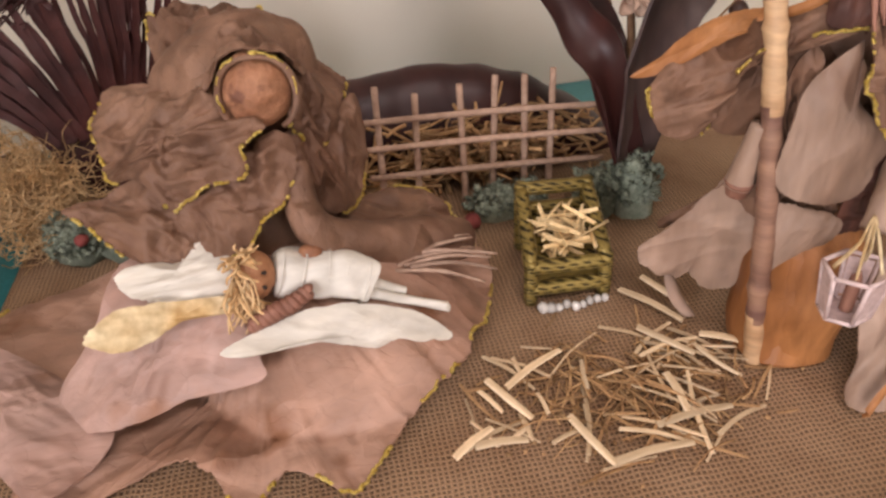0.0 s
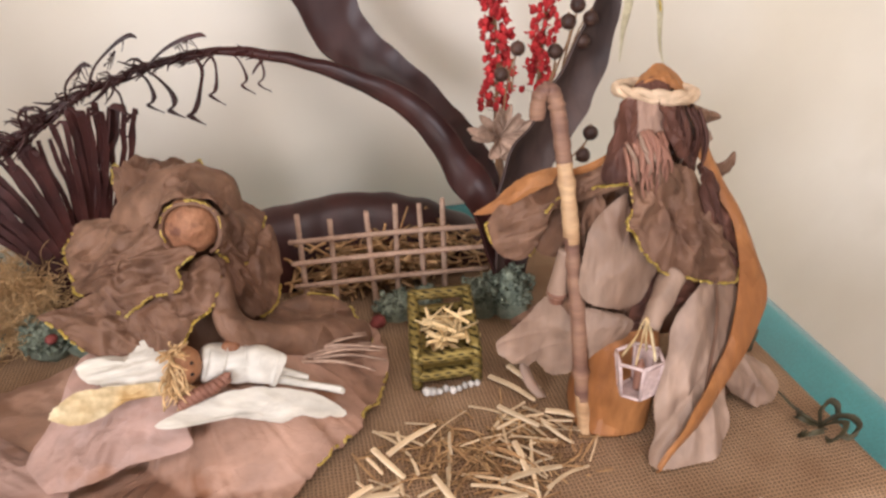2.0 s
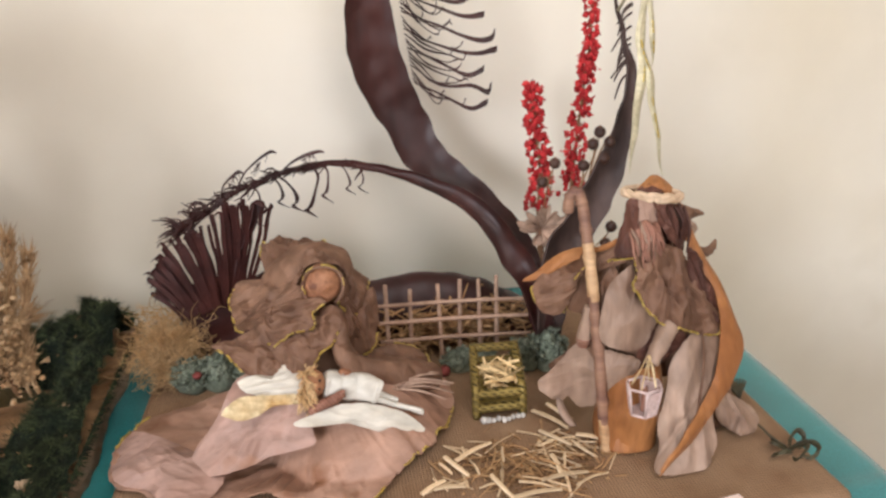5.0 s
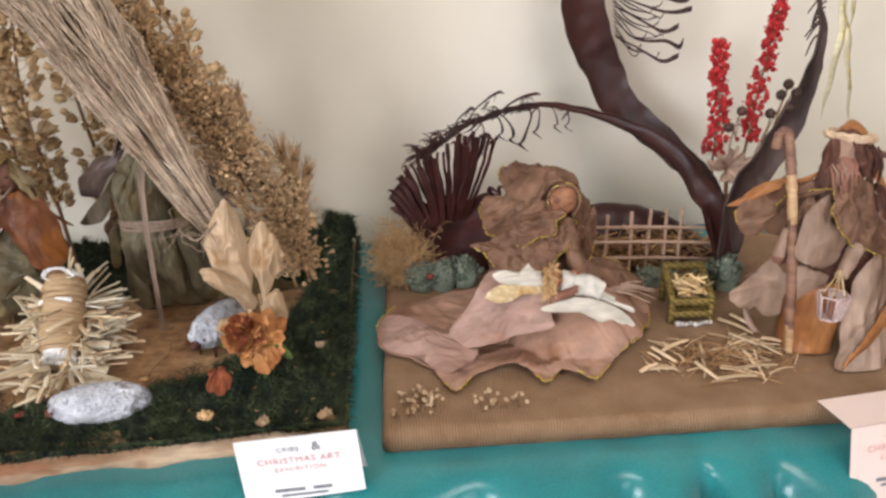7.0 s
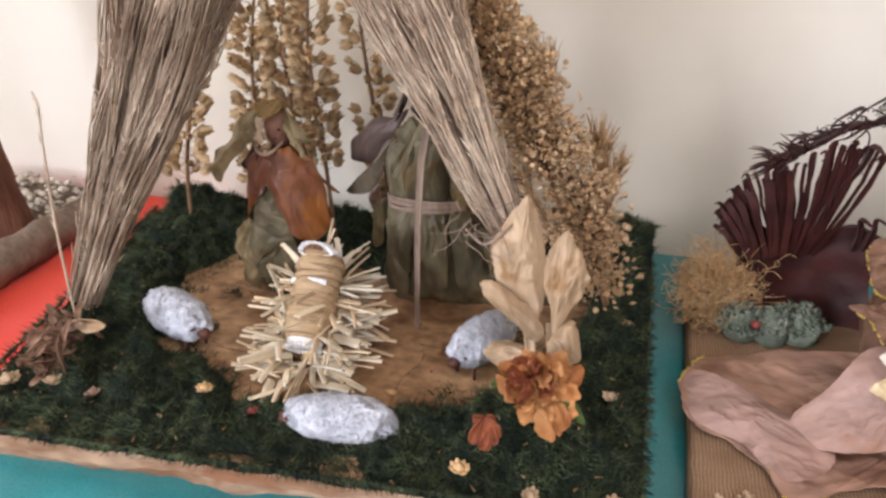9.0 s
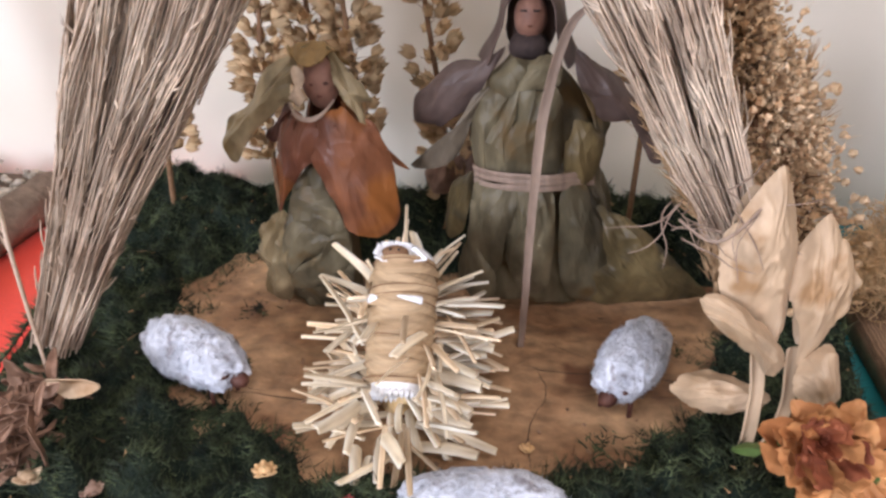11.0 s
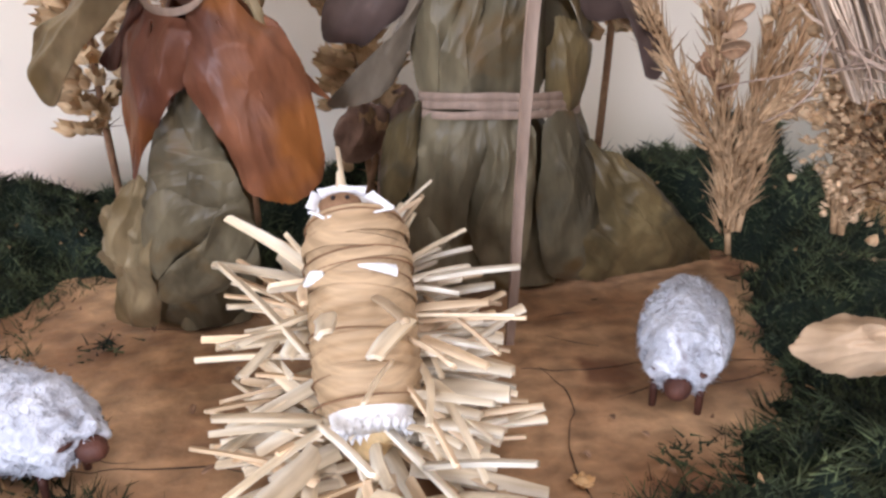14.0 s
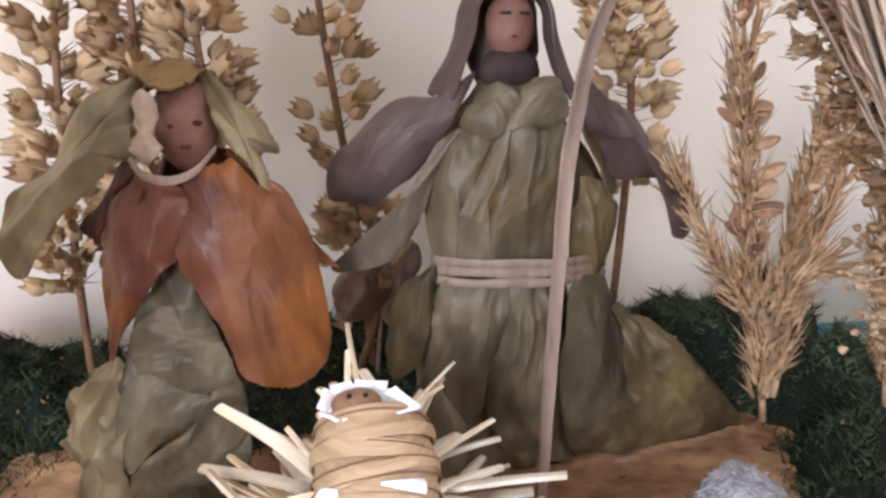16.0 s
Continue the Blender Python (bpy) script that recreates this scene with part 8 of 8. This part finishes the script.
thing("withered_bloom", g, [KNOT, HUSK_POD], "withered brown bloom at the foot of the grass sheaf", "dried flower", kind="stuff")


# ---- stalks of seed pods behind the figures ----
def pod_mesh(seed):
    """A papery capsule of five segments, open at its tip, standing on z."""
    g = Geo(); rr = random.Random(seed)
    lobe = rr.uniform(0.16, 0.30)
    top = 1.0 + rr.uniform(0, 0.2)
    # five pointed teeth round the open mouth
    g.grid([[V((math.cos(t) * w * (1 + lobe * math.cos(5 * t)), math.sin(t) * w * (1 + lobe * math.cos(5 * t)), h * 2.2 + tooth * math.cos(5 * t))) for t in [2 * math.pi * i / 15 for i in range(15)]] for h, w, tooth in ((0, 0.12, 0), (0.22, 0.66, 0), (0.55, 0.90, 0), (0.85, 0.74, 0.1), (top, 0.62, 0.42))], 0, closed=True)
    return g.mesh("pod", [PODS])


POD_MESHES = [pod_mesh(170 + k) for k in range(6)]


def pod_stalk(pts, n, seed, r=0.020):
    st = holder("seed_stalk", pts[0], "upright brown stalk set with papery tan seed pods", "dried stalk", "seed stalks")
    g = Geo(); g.tube(pts, [0.0026, 0.0021, 0.0012], 7, 0, 20)
    rr = random.Random(seed)
    root = V(pts[0])
    for k in range(n):
        u = 0.24 + 0.76 * (k + rr.random()) / n
        c = V(curve_at(pts, u))
        a = rr.uniform(0, 6.28)
        d = V((math.cos(a), math.sin(a), rr.uniform(0.1, 0.7))).normalized()
        p = c + d * r * rr.uniform(0.45, 1.0)
        g.blade(c, p, 0.0006, 0)
        e = (d + V((0, 0, rr.uniform(-0.2, 0.6)))).normalized()
        ob = new("pod", rr.choice(POD_MESHES)); ob.parent = st
        R = rr.uniform(0.0040, 0.0062)
        ob.matrix_basis = Matrix.Translation(p - root) @ e.to_track_quat("Z", "X").to_matrix().to_4x4() @ Matrix.Diagonal((R, R, R, 1))
    part("stem", g, STALK, st)
    return st


for pts, n, sd in (([(-0.895, 0.335, 0.030), (-0.884, 0.330, 0.110), (-0.850, 0.325, 0.230), (-0.800, 0.320, 0.370)], 74, 121), ([(-0.792, 0.345, 0.010), (-0.787, 0.330, 0.120), (-0.778, 0.325, 0.250), (-0.742, 0.315, 0.390)], 80, 122), ([(-0.705, 0.345, 0.010), (-0.706, 0.330, 0.150), (-0.712, 0.325, 0.255), (-0.690, 0.315, 0.390)], 90, 123), ([(-0.738, 0.350, 0.010), (-0.742, 0.335, 0.170), (-0.742, 0.330, 0.270), (-0.71, 0.315, 0.390)], 74, 128), ([(-0.624, 0.345, 0.010), (-0.634, 0.330, 0.130), (-0.650, 0.325, 0.255), (-0.655, 0.315, 0.390)], 34, 124), ([(-0.475, 0.345, 0.010), (-0.474, 0.330, 0.180), (-0.492, 0.325, 0.250), (-0.550, 0.315, 0.390)], 58, 125), ([(-0.640, 0.342, 0.010), (-0.622, 0.330, 0.070), (-0.628, 0.325, 0.112), (-0.618, 0.325, 0.125)], 14, 126)):
    pod_stalk(pts, int(n * 2.3), sd, 0.0185)


def wheat_ear(pts, seed, label, r=0.010, n=110, fan=True):
    g = Geo(); rr = random.Random(seed)
    g.tube(pts, [0.0020, 0.0016, 0.0010], 6, 0, 16)
    for k in range(n):
        u = 0.10 + 0.9 * k / n
        c = V(curve_at(pts, u))
        d = (V(curve_at(pts, min(u + 0.05, 1))) - V(curve_at(pts, max(u - 0.05, 0)))).normalized()
        a = rr.uniform(0, 6.28)
        o = (d.orthogonal().normalized() * math.cos(a) + d.cross(d.orthogonal().normalized()) * math.sin(a))
        p = c + o * r * rr.uniform(0.2, 0.75)
        g.bead(p, (0.0013, 0.0056), 0, d + o * 0.45)
        for _ in range(3):
            g.blade(p, p + d * rr.uniform(0.008, 0.024) + o * rr.uniform(0.001, 0.009) + V((rr.gauss(0, 0.003), rr.gauss(0, 0.003), 0)), rr.uniform(0.0004, 0.0010), 0)
    return thing("wheat_ear", g, [WHEAT], label, "dried wheat", "wheat ears")


wheat_ear([(-0.408, 0.268, 0.015), (-0.418, 0.266, 0.070), (-0.433, 0.265, 0.139), (-0.442, 0.265, 0.200), (-0.450, 0.265, 0.265)], 131, "bristly tan wheat ear standing in the moss", 0.009, 190)
wheat_ear([(-0.408, 0.268, 0.030), (-0.408, 0.268, 0.098), (-0.400, 0.268, 0.146), (-0.391, 0.268, 0.190)], 132, "bristly tan wheat ear leaning outward", 0.008, 130)
wheat_ear([(-0.404, 0.268, 0.030), (-0.398, 0.268, 0.090), (-0.388, 0.268, 0.130), (-0.377, 0.268, 0.172)], 136, "bristly tan wheat ear leaning outward", 0.007, 110)
wheat_ear([(-0.412, 0.266, 0.030), (-0.419, 0.263, 0.068), (-0.449, 0.262, 0.116), (-0.479, 0.262, 0.165)], 133, "bristly tan wheat ear leaning toward the robed doll", 0.009, 150)
wheat_ear([(-0.412, 0.262, 0.075), (-0.402, 0.260, 0.102), (-0.383, 0.260, 0.109)], 134, "short bristly wheat ear bent over the moss", 0.007, 60)
for pts, sd, r, n in (([(-0.378, 0.215, 0.050), (-0.388, 0.214, 0.110), (-0.395, 0.213, 0.165), (-0.399, 0.212, 0.212)], 137, 0.007, 120), ([(-0.376, 0.212, 0.050), (-0.382, 0.210, 0.100), (-0.386, 0.208, 0.145), (-0.386, 0.206, 0.182)], 138, 0.006, 90)):
    wheat_ear(pts, sd, "thin feathery wheat ear rising beside the plume", r, n)
g = Geo(); rr = random.Random(135)
for k in range(34):
    u = 0.30 + 0.55 * rr.random()
    c = V(curve_at([(-0.418, 0.266, 0.070), (-0.433, 0.265, 0.139), (-0.446, 0.265, 0.240)], u))
    a = rr.uniform(0, 6.28)
    d = V((math.cos(a), math.sin(a) - 0.3, rr.uniform(0.2, 1.0))).normalized()
    petal(g, c, c + d * rr.uniform(0.012, 0.022), rr.uniform(0.006, 0.011), 0, 0.35, seed=k, nu=6)
BRACT = mk("brown_papery_bract", (0.30, 0.16, 0.085), (0.50, 0.33, 0.20), 40, 0.7, 0.4, 300, rand=0.3)
thing("bract_spray", g, BRACT, "papery brown bracts clasping the wheat stalk", "dried flower", kind="stuff")

# ---- plume of golden florets behind the second sheaf ----
g = Geo(); rr = random.Random(141)
AX = [([(-0.376, 0.174, 0.070), (-0.394, 0.174, 0.130), (-0.420, 0.173, 0.195), (-0.460, 0.170, 0.268), (-0.535, 0.165, 0.372)], 0.025, 170), ([(-0.425, 0.160, 0.180), (-0.450, 0.158, 0.230), (-0.490, 0.155, 0.295), (-0.560, 0.150, 0.395)], 0.029, 130), ([(-0.455, 0.185, 0.235), (-0.480, 0.186, 0.280), (-0.550, 0.186, 0.370)], 0.026, 70)]


def floret(g, p, e, R):
    """A papery open bract with a five-lobed rim."""
    o = e.orthogonal().normalized()
    b = e.cross(o)
    g.grid([[p + e * (h * R * 2) + (o * math.cos(t) + b * math.sin(t)) * (R * w * (1 + (0.25 if h > 0.7 else 0.1) * math.cos(5 * t))) for t in [2 * math.pi * i / 10 for i in range(10)]] for h, w in ((0, 0.15), (0.35, 0.75), (0.75, 0.95), (1.1, 0.8))], 0, closed=True)


for pts, r, cnt in AX:
    g.tube(pts, [0.0026, 0.002, 0.0014], 6, 1, 24)
    for k in range(cnt):
        u = 0.06 + 0.94 * k / cnt
        c = V(curve_at(pts, u))
        a = rr.uniform(0, 6.28)
        e = c + (V((math.cos(a), math.sin(a), rr.uniform(-0.3, 0.5))) * r * rr.uniform(0.45, 1.1) + V((-0.004, 0, 0.010)))
        g.tube([c, (c + e) / 2 + V((0, 0, 0.004)), e], [0.0006], 3, 1, 4, False)
        for _ in range(17):
            p = c.lerp(e, rr.uniform(0.40, 1.25)) + V((rr.gauss(0, 1), rr.gauss(0, 1), rr.gauss(0, 1))) * 0.0062
            d = ((p - c).normalized() + V((rr.uniform(-.6, .6), rr.uniform(-.6, .6), rr.uniform(-0.6, 0.6)))).normalized()
            if rr.random() < 0.35:
                floret(g, p, d, rr.uniform(0.0014, 0.0026))
            else:
                g.bead(p, (rr.uniform(0.0010, 0.0017), rr.uniform(0.0018, 0.0034)), 0, d)
                g.bead(p + V((rr.uniform(-1, 1), rr.uniform(-1, 1), rr.uniform(-1, 1))) * 0.002, (0.0010, 0.0022), 0, d)
            if rr.random() < 0.5:
                g.blade(p, p + d * rr.uniform(0.004, 0.010), 0.0004, 0)
thing("golden_plume", g, [PLUME, STALK], "dense arching plume of golden-tan dried florets", "dried flower", kind="stuff")


# ---- cream husk pods, rose and buds ----
def papery_husk(valves, label, seed):
    """A dry pod split into thin valves, each a crumpled pointed sheet."""
    h = holder("seed_husk", valves[0][0], label, "seed husk", "cream husks")
    for k, rim in enumerate(valves):
        g = Geo()
        d = (V(rim[len(rim) // 2]) - V(rim[0])).normalized()
        lobe(g, rim, 0, seed + k * 1.7, 0.011 if k == 0 else -0.005, 0.0022, grain=d, ragged=0.0014, nu=100, nv=24, th=0.0007)
        part("valve", g, HUSK_POD, h)
    return h


papery_husk(([(-0.436, 0.085, 0.196), (-0.451, 0.080, 0.172), (-0.457, 0.078, 0.155), (-0.450, 0.076, 0.127), (-0.433, 0.078, 0.113), (-0.424, 0.080, 0.097), (-0.418, 0.084, 0.119), (-0.421, 0.088, 0.161), (-0.428, 0.088, 0.186)], [(-0.446, 0.092, 0.182), (-0.452, 0.092, 0.150), (-0.440, 0.092, 0.118), (-0.426, 0.086, 0.100), (-0.421, 0.094, 0.140), (-0.430, 0.095, 0.174)]), "papery cream seed husk split open at its top", 1)
papery_husk(([(-0.406, 0.095, 0.169), (-0.419, 0.090, 0.150), (-0.419, 0.084, 0.130), (-0.412, 0.080, 0.115), (-0.409, 0.076, 0.094), (-0.402, 0.078, 0.105), (-0.390, 0.085, 0.127), (-0.388, 0.090, 0.140), (-0.398, 0.095, 0.159)], [(-0.402, 0.100, 0.160), (-0.413, 0.098, 0.138), (-0.409, 0.086, 0.100), (-0.394, 0.094, 0.130)]), "papery cream seed husk split open at its top", 2)
papery_husk(([(-0.463, 0.070, 0.132), (-0.455, 0.072, 0.134), (-0.436, 0.074, 0.121), (-0.420, 0.076, 0.104), (-0.416, 0.076, 0.091), (-0.425, 0.072, 0.088), (-0.435, 0.068, 0.103), (-0.450, 0.066, 0.115), (-0.459, 0.066, 0.124)],), "small papery cream husk beside the sheep", 3)
papery_husk(([(-0.465, 0.098, 0.056), (-0.453, 0.099, 0.066), (-0.437, 0.098, 0.066), (-0.414, 0.090, 0.060), (-0.426, 0.087, 0.051), (-0.445, 0.088, 0.048), (-0.458, 0.092, 0.050)], [(-0.460, 0.100, 0.050), (-0.440, 0.102, 0.056), (-0.418, 0.094, 0.056), (-0.436, 0.094, 0.044)]), "small papery cream husk lying over the moss", 4)
papery_husk(([(-0.405, 0.078, 0.098), (-0.393, 0.080, 0.102), (-0.388, 0.072, 0.078), (-0.399, 0.069, 0.072), (-0.411, 0.070, 0.084)],), "small papery cream husk beside the dried rose", 5)
g = Geo()
for a, b in (((-0.424, 0.080, 0.030), (-0.430, 0.082, 0.110)), ((-0.412, 0.082, 0.030), (-0.410, 0.081, 0.100)), ((-0.408, 0.078, 0.030), (-0.400, 0.077, 0.070))):
    g.ribbon([a, V(a).lerp(V(b), 0.5) + V((0.002, -0.003, 0)), b], [0.009, 0.008, 0.010], (1, 0.2, 0), 0.0012, 0, 12, 4, 0.3, 0.001, a[0])
thing("husk_stem", g, HUSK_POD, "flat pale stems holding the cream husks in moss", "dried stem", kind="stuff")

rose = holder("dried_rose", (-0.408, 0.02, 0.03), "orange-brown dried rose with layered petals above moss", "dried flower")
RC = V((-0.408, 0.012, 0.088))
fwd = V((-0.10, -0.78, 0.62)).normalized()
s1 = fwd.cross(V((0, 0, 1))).normalized()
s2 = s1.cross(fwd)
rr = random.Random(151)
for ring_n, (cnt, rad0, wid, depth) in enumerate(((8, 0.026, 0.020, -0.006), (8, 0.020, 0.017, -0.001), (7, 0.014, 0.013, 0.004), (6, 0.008, 0.009, 0.007))):
    for k in range(cnt):
        a = 2 * math.pi * (k + 0.5 * ring_n) / cnt + rr.uniform(-0.35, 0.35)
        rad = rad0 * rr.uniform(0.72, 1.22)
        o = s1 * math.cos(a) + s2 * math.sin(a)
        t = fwd.cross(o)
        g = Geo()
        c0 = RC + o * rad * 0.30 + (s1 * 0.003 + s2 * 0.003) * ring_n + fwd * (depth - 0.004 + rr.uniform(-0.004, 0.004))
        lobe(g, [tuple(c0 + o * rad * q1 + t * wid * q2 + fwd * (0.003 + q3)) for q1, q2, q3 in ((-0.15, 0.0, -0.004), (0.10, 0.42, -0.001), (0.48, 0.62, 0.005 * ring_n + rr.uniform(-.002, .004)), (0.74, 0.22 + rr.uniform(-.2, .2), 0.004 * ring_n + rr.uniform(-.003, .005)), (0.60, 0.05, 0.003 * ring_n), (0.82, -0.24, 0.004 * ring_n + rr.uniform(-.003, .005)), (0.46, -0.62, 0.005 * ring_n + rr.uniform(-.002, .004)), (0.10, -0.40, -0.001))], 0, 90 + k * 1.3 + ring_n * 9, -0.004, 0.0022, out=tuple(fwd), ragged=0.0016, nu=56, nv=12, th=0.0007, grain=tuple(o))
        part("petal", g, ROSE_DARK if ring_n == 3 or (ring_n == 2 and k % 2) else ROSE, rose)
g = Geo(); g.tube([RC - fwd * 0.004, (-0.408, 0.030, 0.055), (-0.406, 0.036, 0.012)], [0.004, 0.003, 0.003], 8, 0, 8)
part("stem", g, LEAF_FRESH, rose, "short green stem")
for base, tip in (((-0.398, 0.016, 0.076), (-0.376, 0.012, 0.066)), ((-0.424, 0.028, 0.086), (-0.446, 0.030, 0.074))):
    g = Geo(); petal(g, base, tip, 0.020, 0, 0.25, side=(0.1, -0.6, 0.8))
    part("leaf", g, LEAF_FRESH, rose, "dull green leaf")
bud_rose = holder("dried_rosebud", (-0.444, 0.008, 0.05), "small dark reddish dried rosebud beside the rose", "dried flower")
rr = random.Random(152)
for k in range(10):
    a = rr.uniform(0, 6.28)
    c = V((-0.444, 0.008, 0.060))
    g = Geo(); petal(g, c, c + V((math.cos(a) * 0.012, -0.006 + 0.006 * math.sin(a), -0.008 + 0.012 * math.sin(a))), 0.010, 0, 0.4, seed=k, nu=6)
    part("petal", g, ROSE_DARK, bud_rose)


def bud(x, y, r, mat, label):
    z = moss_z(x, y) + r * 0.6
    h = holder("dried_bud", (x, y, z), label, "dried flower", "small dried buds")
    g = Geo(); g.ball((x, y, z), (r * 0.7, r * 0.7, r * 0.6), 10, 8, 0, 0.25, 150)
    part("core", g, mat, h)
    rr = random.Random(int(abs(x) * 1e4))
    for k in range(9):
        a = 2 * math.pi * k / 9
        g = Geo(); petal(g, (x, y, z), (x + math.cos(a) * r * 1.2, y + math.sin(a) * r * 1.2, z + r * rr.uniform(-0.1, 0.6)), r * 0.8, 0, 0.4, side=(-math.sin(a), math.cos(a), 0), nu=4)
        part("petal", g, mat, h)
    return h


for x, y, r, mat, lb in ((-0.462, 0.004, 0.0065, TUFT, "small yellow-tan dried bud on the moss"), (-0.408, -0.004, 0.0055, HUSK_POD, "small cream dried bud on the moss"), (-0.352, 0.006, 0.0065, HUSK_POD, "small cream dried bud on the moss"), (-0.690, 0.034, 0.006, TUFT, "small yellow-tan dried bud on the moss"), (-0.640, 0.022, 0.004, RED_DULL, "tiny reddish dried bud on the moss"), (-0.820, 0.008, 0.007, HUSK_POD, "small cream dried bud on the moss"), (-0.785, 0.012, 0.006, DRY_PETAL, "small beige dried bud on the moss"), (-0.362, 0.110, 0.006, HUSK_POD, "small cream dried bud on the moss"), (-0.870, 0.010, 0.008, HUSK_POD, "small cream dried bud on the moss"), (-0.355, 0.210, 0.007, HUSK_POD, "small cream dried bud on the moss"), (-0.545, 0.090, 0.004, TUFT, "tiny tan dried bud on the wood")):
    bud(x, y, r, mat, lb)

# ---- cards ----
def text_part(body, size, place, parent, mat, name="lettering", squeeze=1.0, space=1.15):
    cu = bpy.data.curves.new(name, "FONT")
    cu.body, cu.size, cu.align_x, cu.align_y, cu.space_character = body, size, "CENTER", "CENTER", space
    tmp = bpy.data.objects.new(name, cu)
    scene.collection.objects.link(tmp)
    bpy.context.view_layer.update()
    me = bpy.data.meshes.new_from_object(tmp.evaluated_get(bpy.context.evaluated_depsgraph_get()))
    bpy.data.objects.remove(tmp)
    me.materials.clear(); me.materials.append(mat)
    ob = new(name, me)
    ob.parent = parent
    ob.matrix_basis = Matrix.Translation(place) @ Matrix.Diagonal((squeeze, 1, 1, 1))
    return ob


def card(m, w, h, mat, label, flap):
    """A folded card: its front hangs from the fold (local y down the front, x across), its back flap lies behind."""
    c = holder("exhibition_card", (0, 0, 0), label, "card", "exhibition cards")
    c.matrix_basis = m

    def panel(name, fn, lb=""):
        g = Geo(); g.sheet(fn, 10, 10, 0.0006)
        ob = new(name, g.mesh(name, [mat])); ob.parent = c
        tagged(ob, lb)
        return ob

    front = panel("front_panel", lambda u, v: V((-w / 2 + w * u, -h * v, 0.0006 + 0.002 * math.sin(math.pi * u) * v)))
    panel("back_flap", lambda u, v: V((-w / 2 + w * u, flap[0] * v, -0.0006 + flap[1] * v)))
    z = 0.0034
    text_part("CRIBS", 0.0066, (-0.008, -0.0105, z), front, INK_GREY)
    text_part("&", 0.0125, (0.016, -0.0095, z), front, INK_GREY)
    text_part("CHRISTMAS ART", 0.0085, (0, -0.0215, z), front, INK_RED)
    text_part("EXHIBITION", 0.0065, (0, -0.0305, z), front, INK_RED, space=1.3)
    g = Geo()
    g.box((-0.012, -0.052, z), (0.026, 0.0030, 0.0004)); g.box((0.016, -0.052, z), (0.016, 0.0030, 0.0004))
    g.box((0.0, -0.0575, z), (0.040, 0.0022, 0.0004))
    ob = new("print_bar", g.mesh("print_bar", [INK_GREY], False)); ob.parent = front
    return c


def card_pose(left, right, down):
    left, right, down = V(left), V(right), V(down)
    x = (right - left).normalized()
    y = -(down - x * down.dot(x)).normalized()
    z = x.cross(y)
    m = Matrix((x, y, z)).transposed().to_4x4()
    m.translation = (left + right) / 2
    return m


card(card_pose((-0.419, -0.066, 0.034), (-0.317, -0.066, 0.040), (0, -0.02, -1)), 0.104, 0.062, CARD, "white folded exhibition card with grey and red print propped before wood", (-0.060, -0.028))
card(card_pose((0.116, -0.070, 0.011), (0.213, -0.058, 0.011), (0, -0.22, -1)), 0.100, 0.080, CARD_WARM_LIT, "white folded exhibition card with print before burlap, warm light painted in its colour", (0.008, -0.044))

# ---- neighbouring display on the red cloth ----
g = Geo()
g.tube([(-1.058, 0.045, 0.000), (-1.066, 0.150, 0.002), (-1.074, 0.260, 0.004), (-1.082, 0.420, 0.002)], [0.021, 0.023, 0.023, 0.021], 20, 0, 34)
for i in range(len(g.v)):
    g.v[i] = g.v[i] + wob(g.v[i], 60, 0.004)
thing("bark_log", g, BARK_GREY, "grey-brown bark log edging the neighbouring display", "log")
g = Geo(); g.box((-1.26, 0.25, -0.012), (0.38, 0.42, 0.018))
thing("gravel_board", g, BARK_GREY, "flat board under pale gravel on the red cloth", "board")
g = Geo(); rr = random.Random(161)
for _ in range(900):
    x, y = rr.uniform(-1.43, -1.075), rr.uniform(0.05, 0.45)
    r = rr.uniform(0.003, 0.0065)
    g.ball((x, y, -0.003 + r * 0.6 + rr.uniform(0, 0.018)), (r, r * 0.8, r * 0.6), 7, 5, 0, 0.4, 150)
thing("gravel", g, GRAVEL, "pale wood chips and gravel on the neighbouring display", "gravel", kind="stuff")
g = Geo()
g.tube([(-1.120, 0.270, -0.004), (-1.130, 0.272, 0.08), (-1.155, 0.275, 0.20), (-1.18, 0.28, 0.34)], [0.036, 0.028, 0.024, 0.020], 26, 0, 40)
for i in range(len(g.v)):
    p = g.v[i]
    g.v[i] = p + wob(V((p.x * 3, p.y * 3, p.z * 0.5)), 40, 0.005)
thing("bark_stump", g, BARK_DARK, "reddish-brown bark trunk standing on the neighbouring display", "trunk")
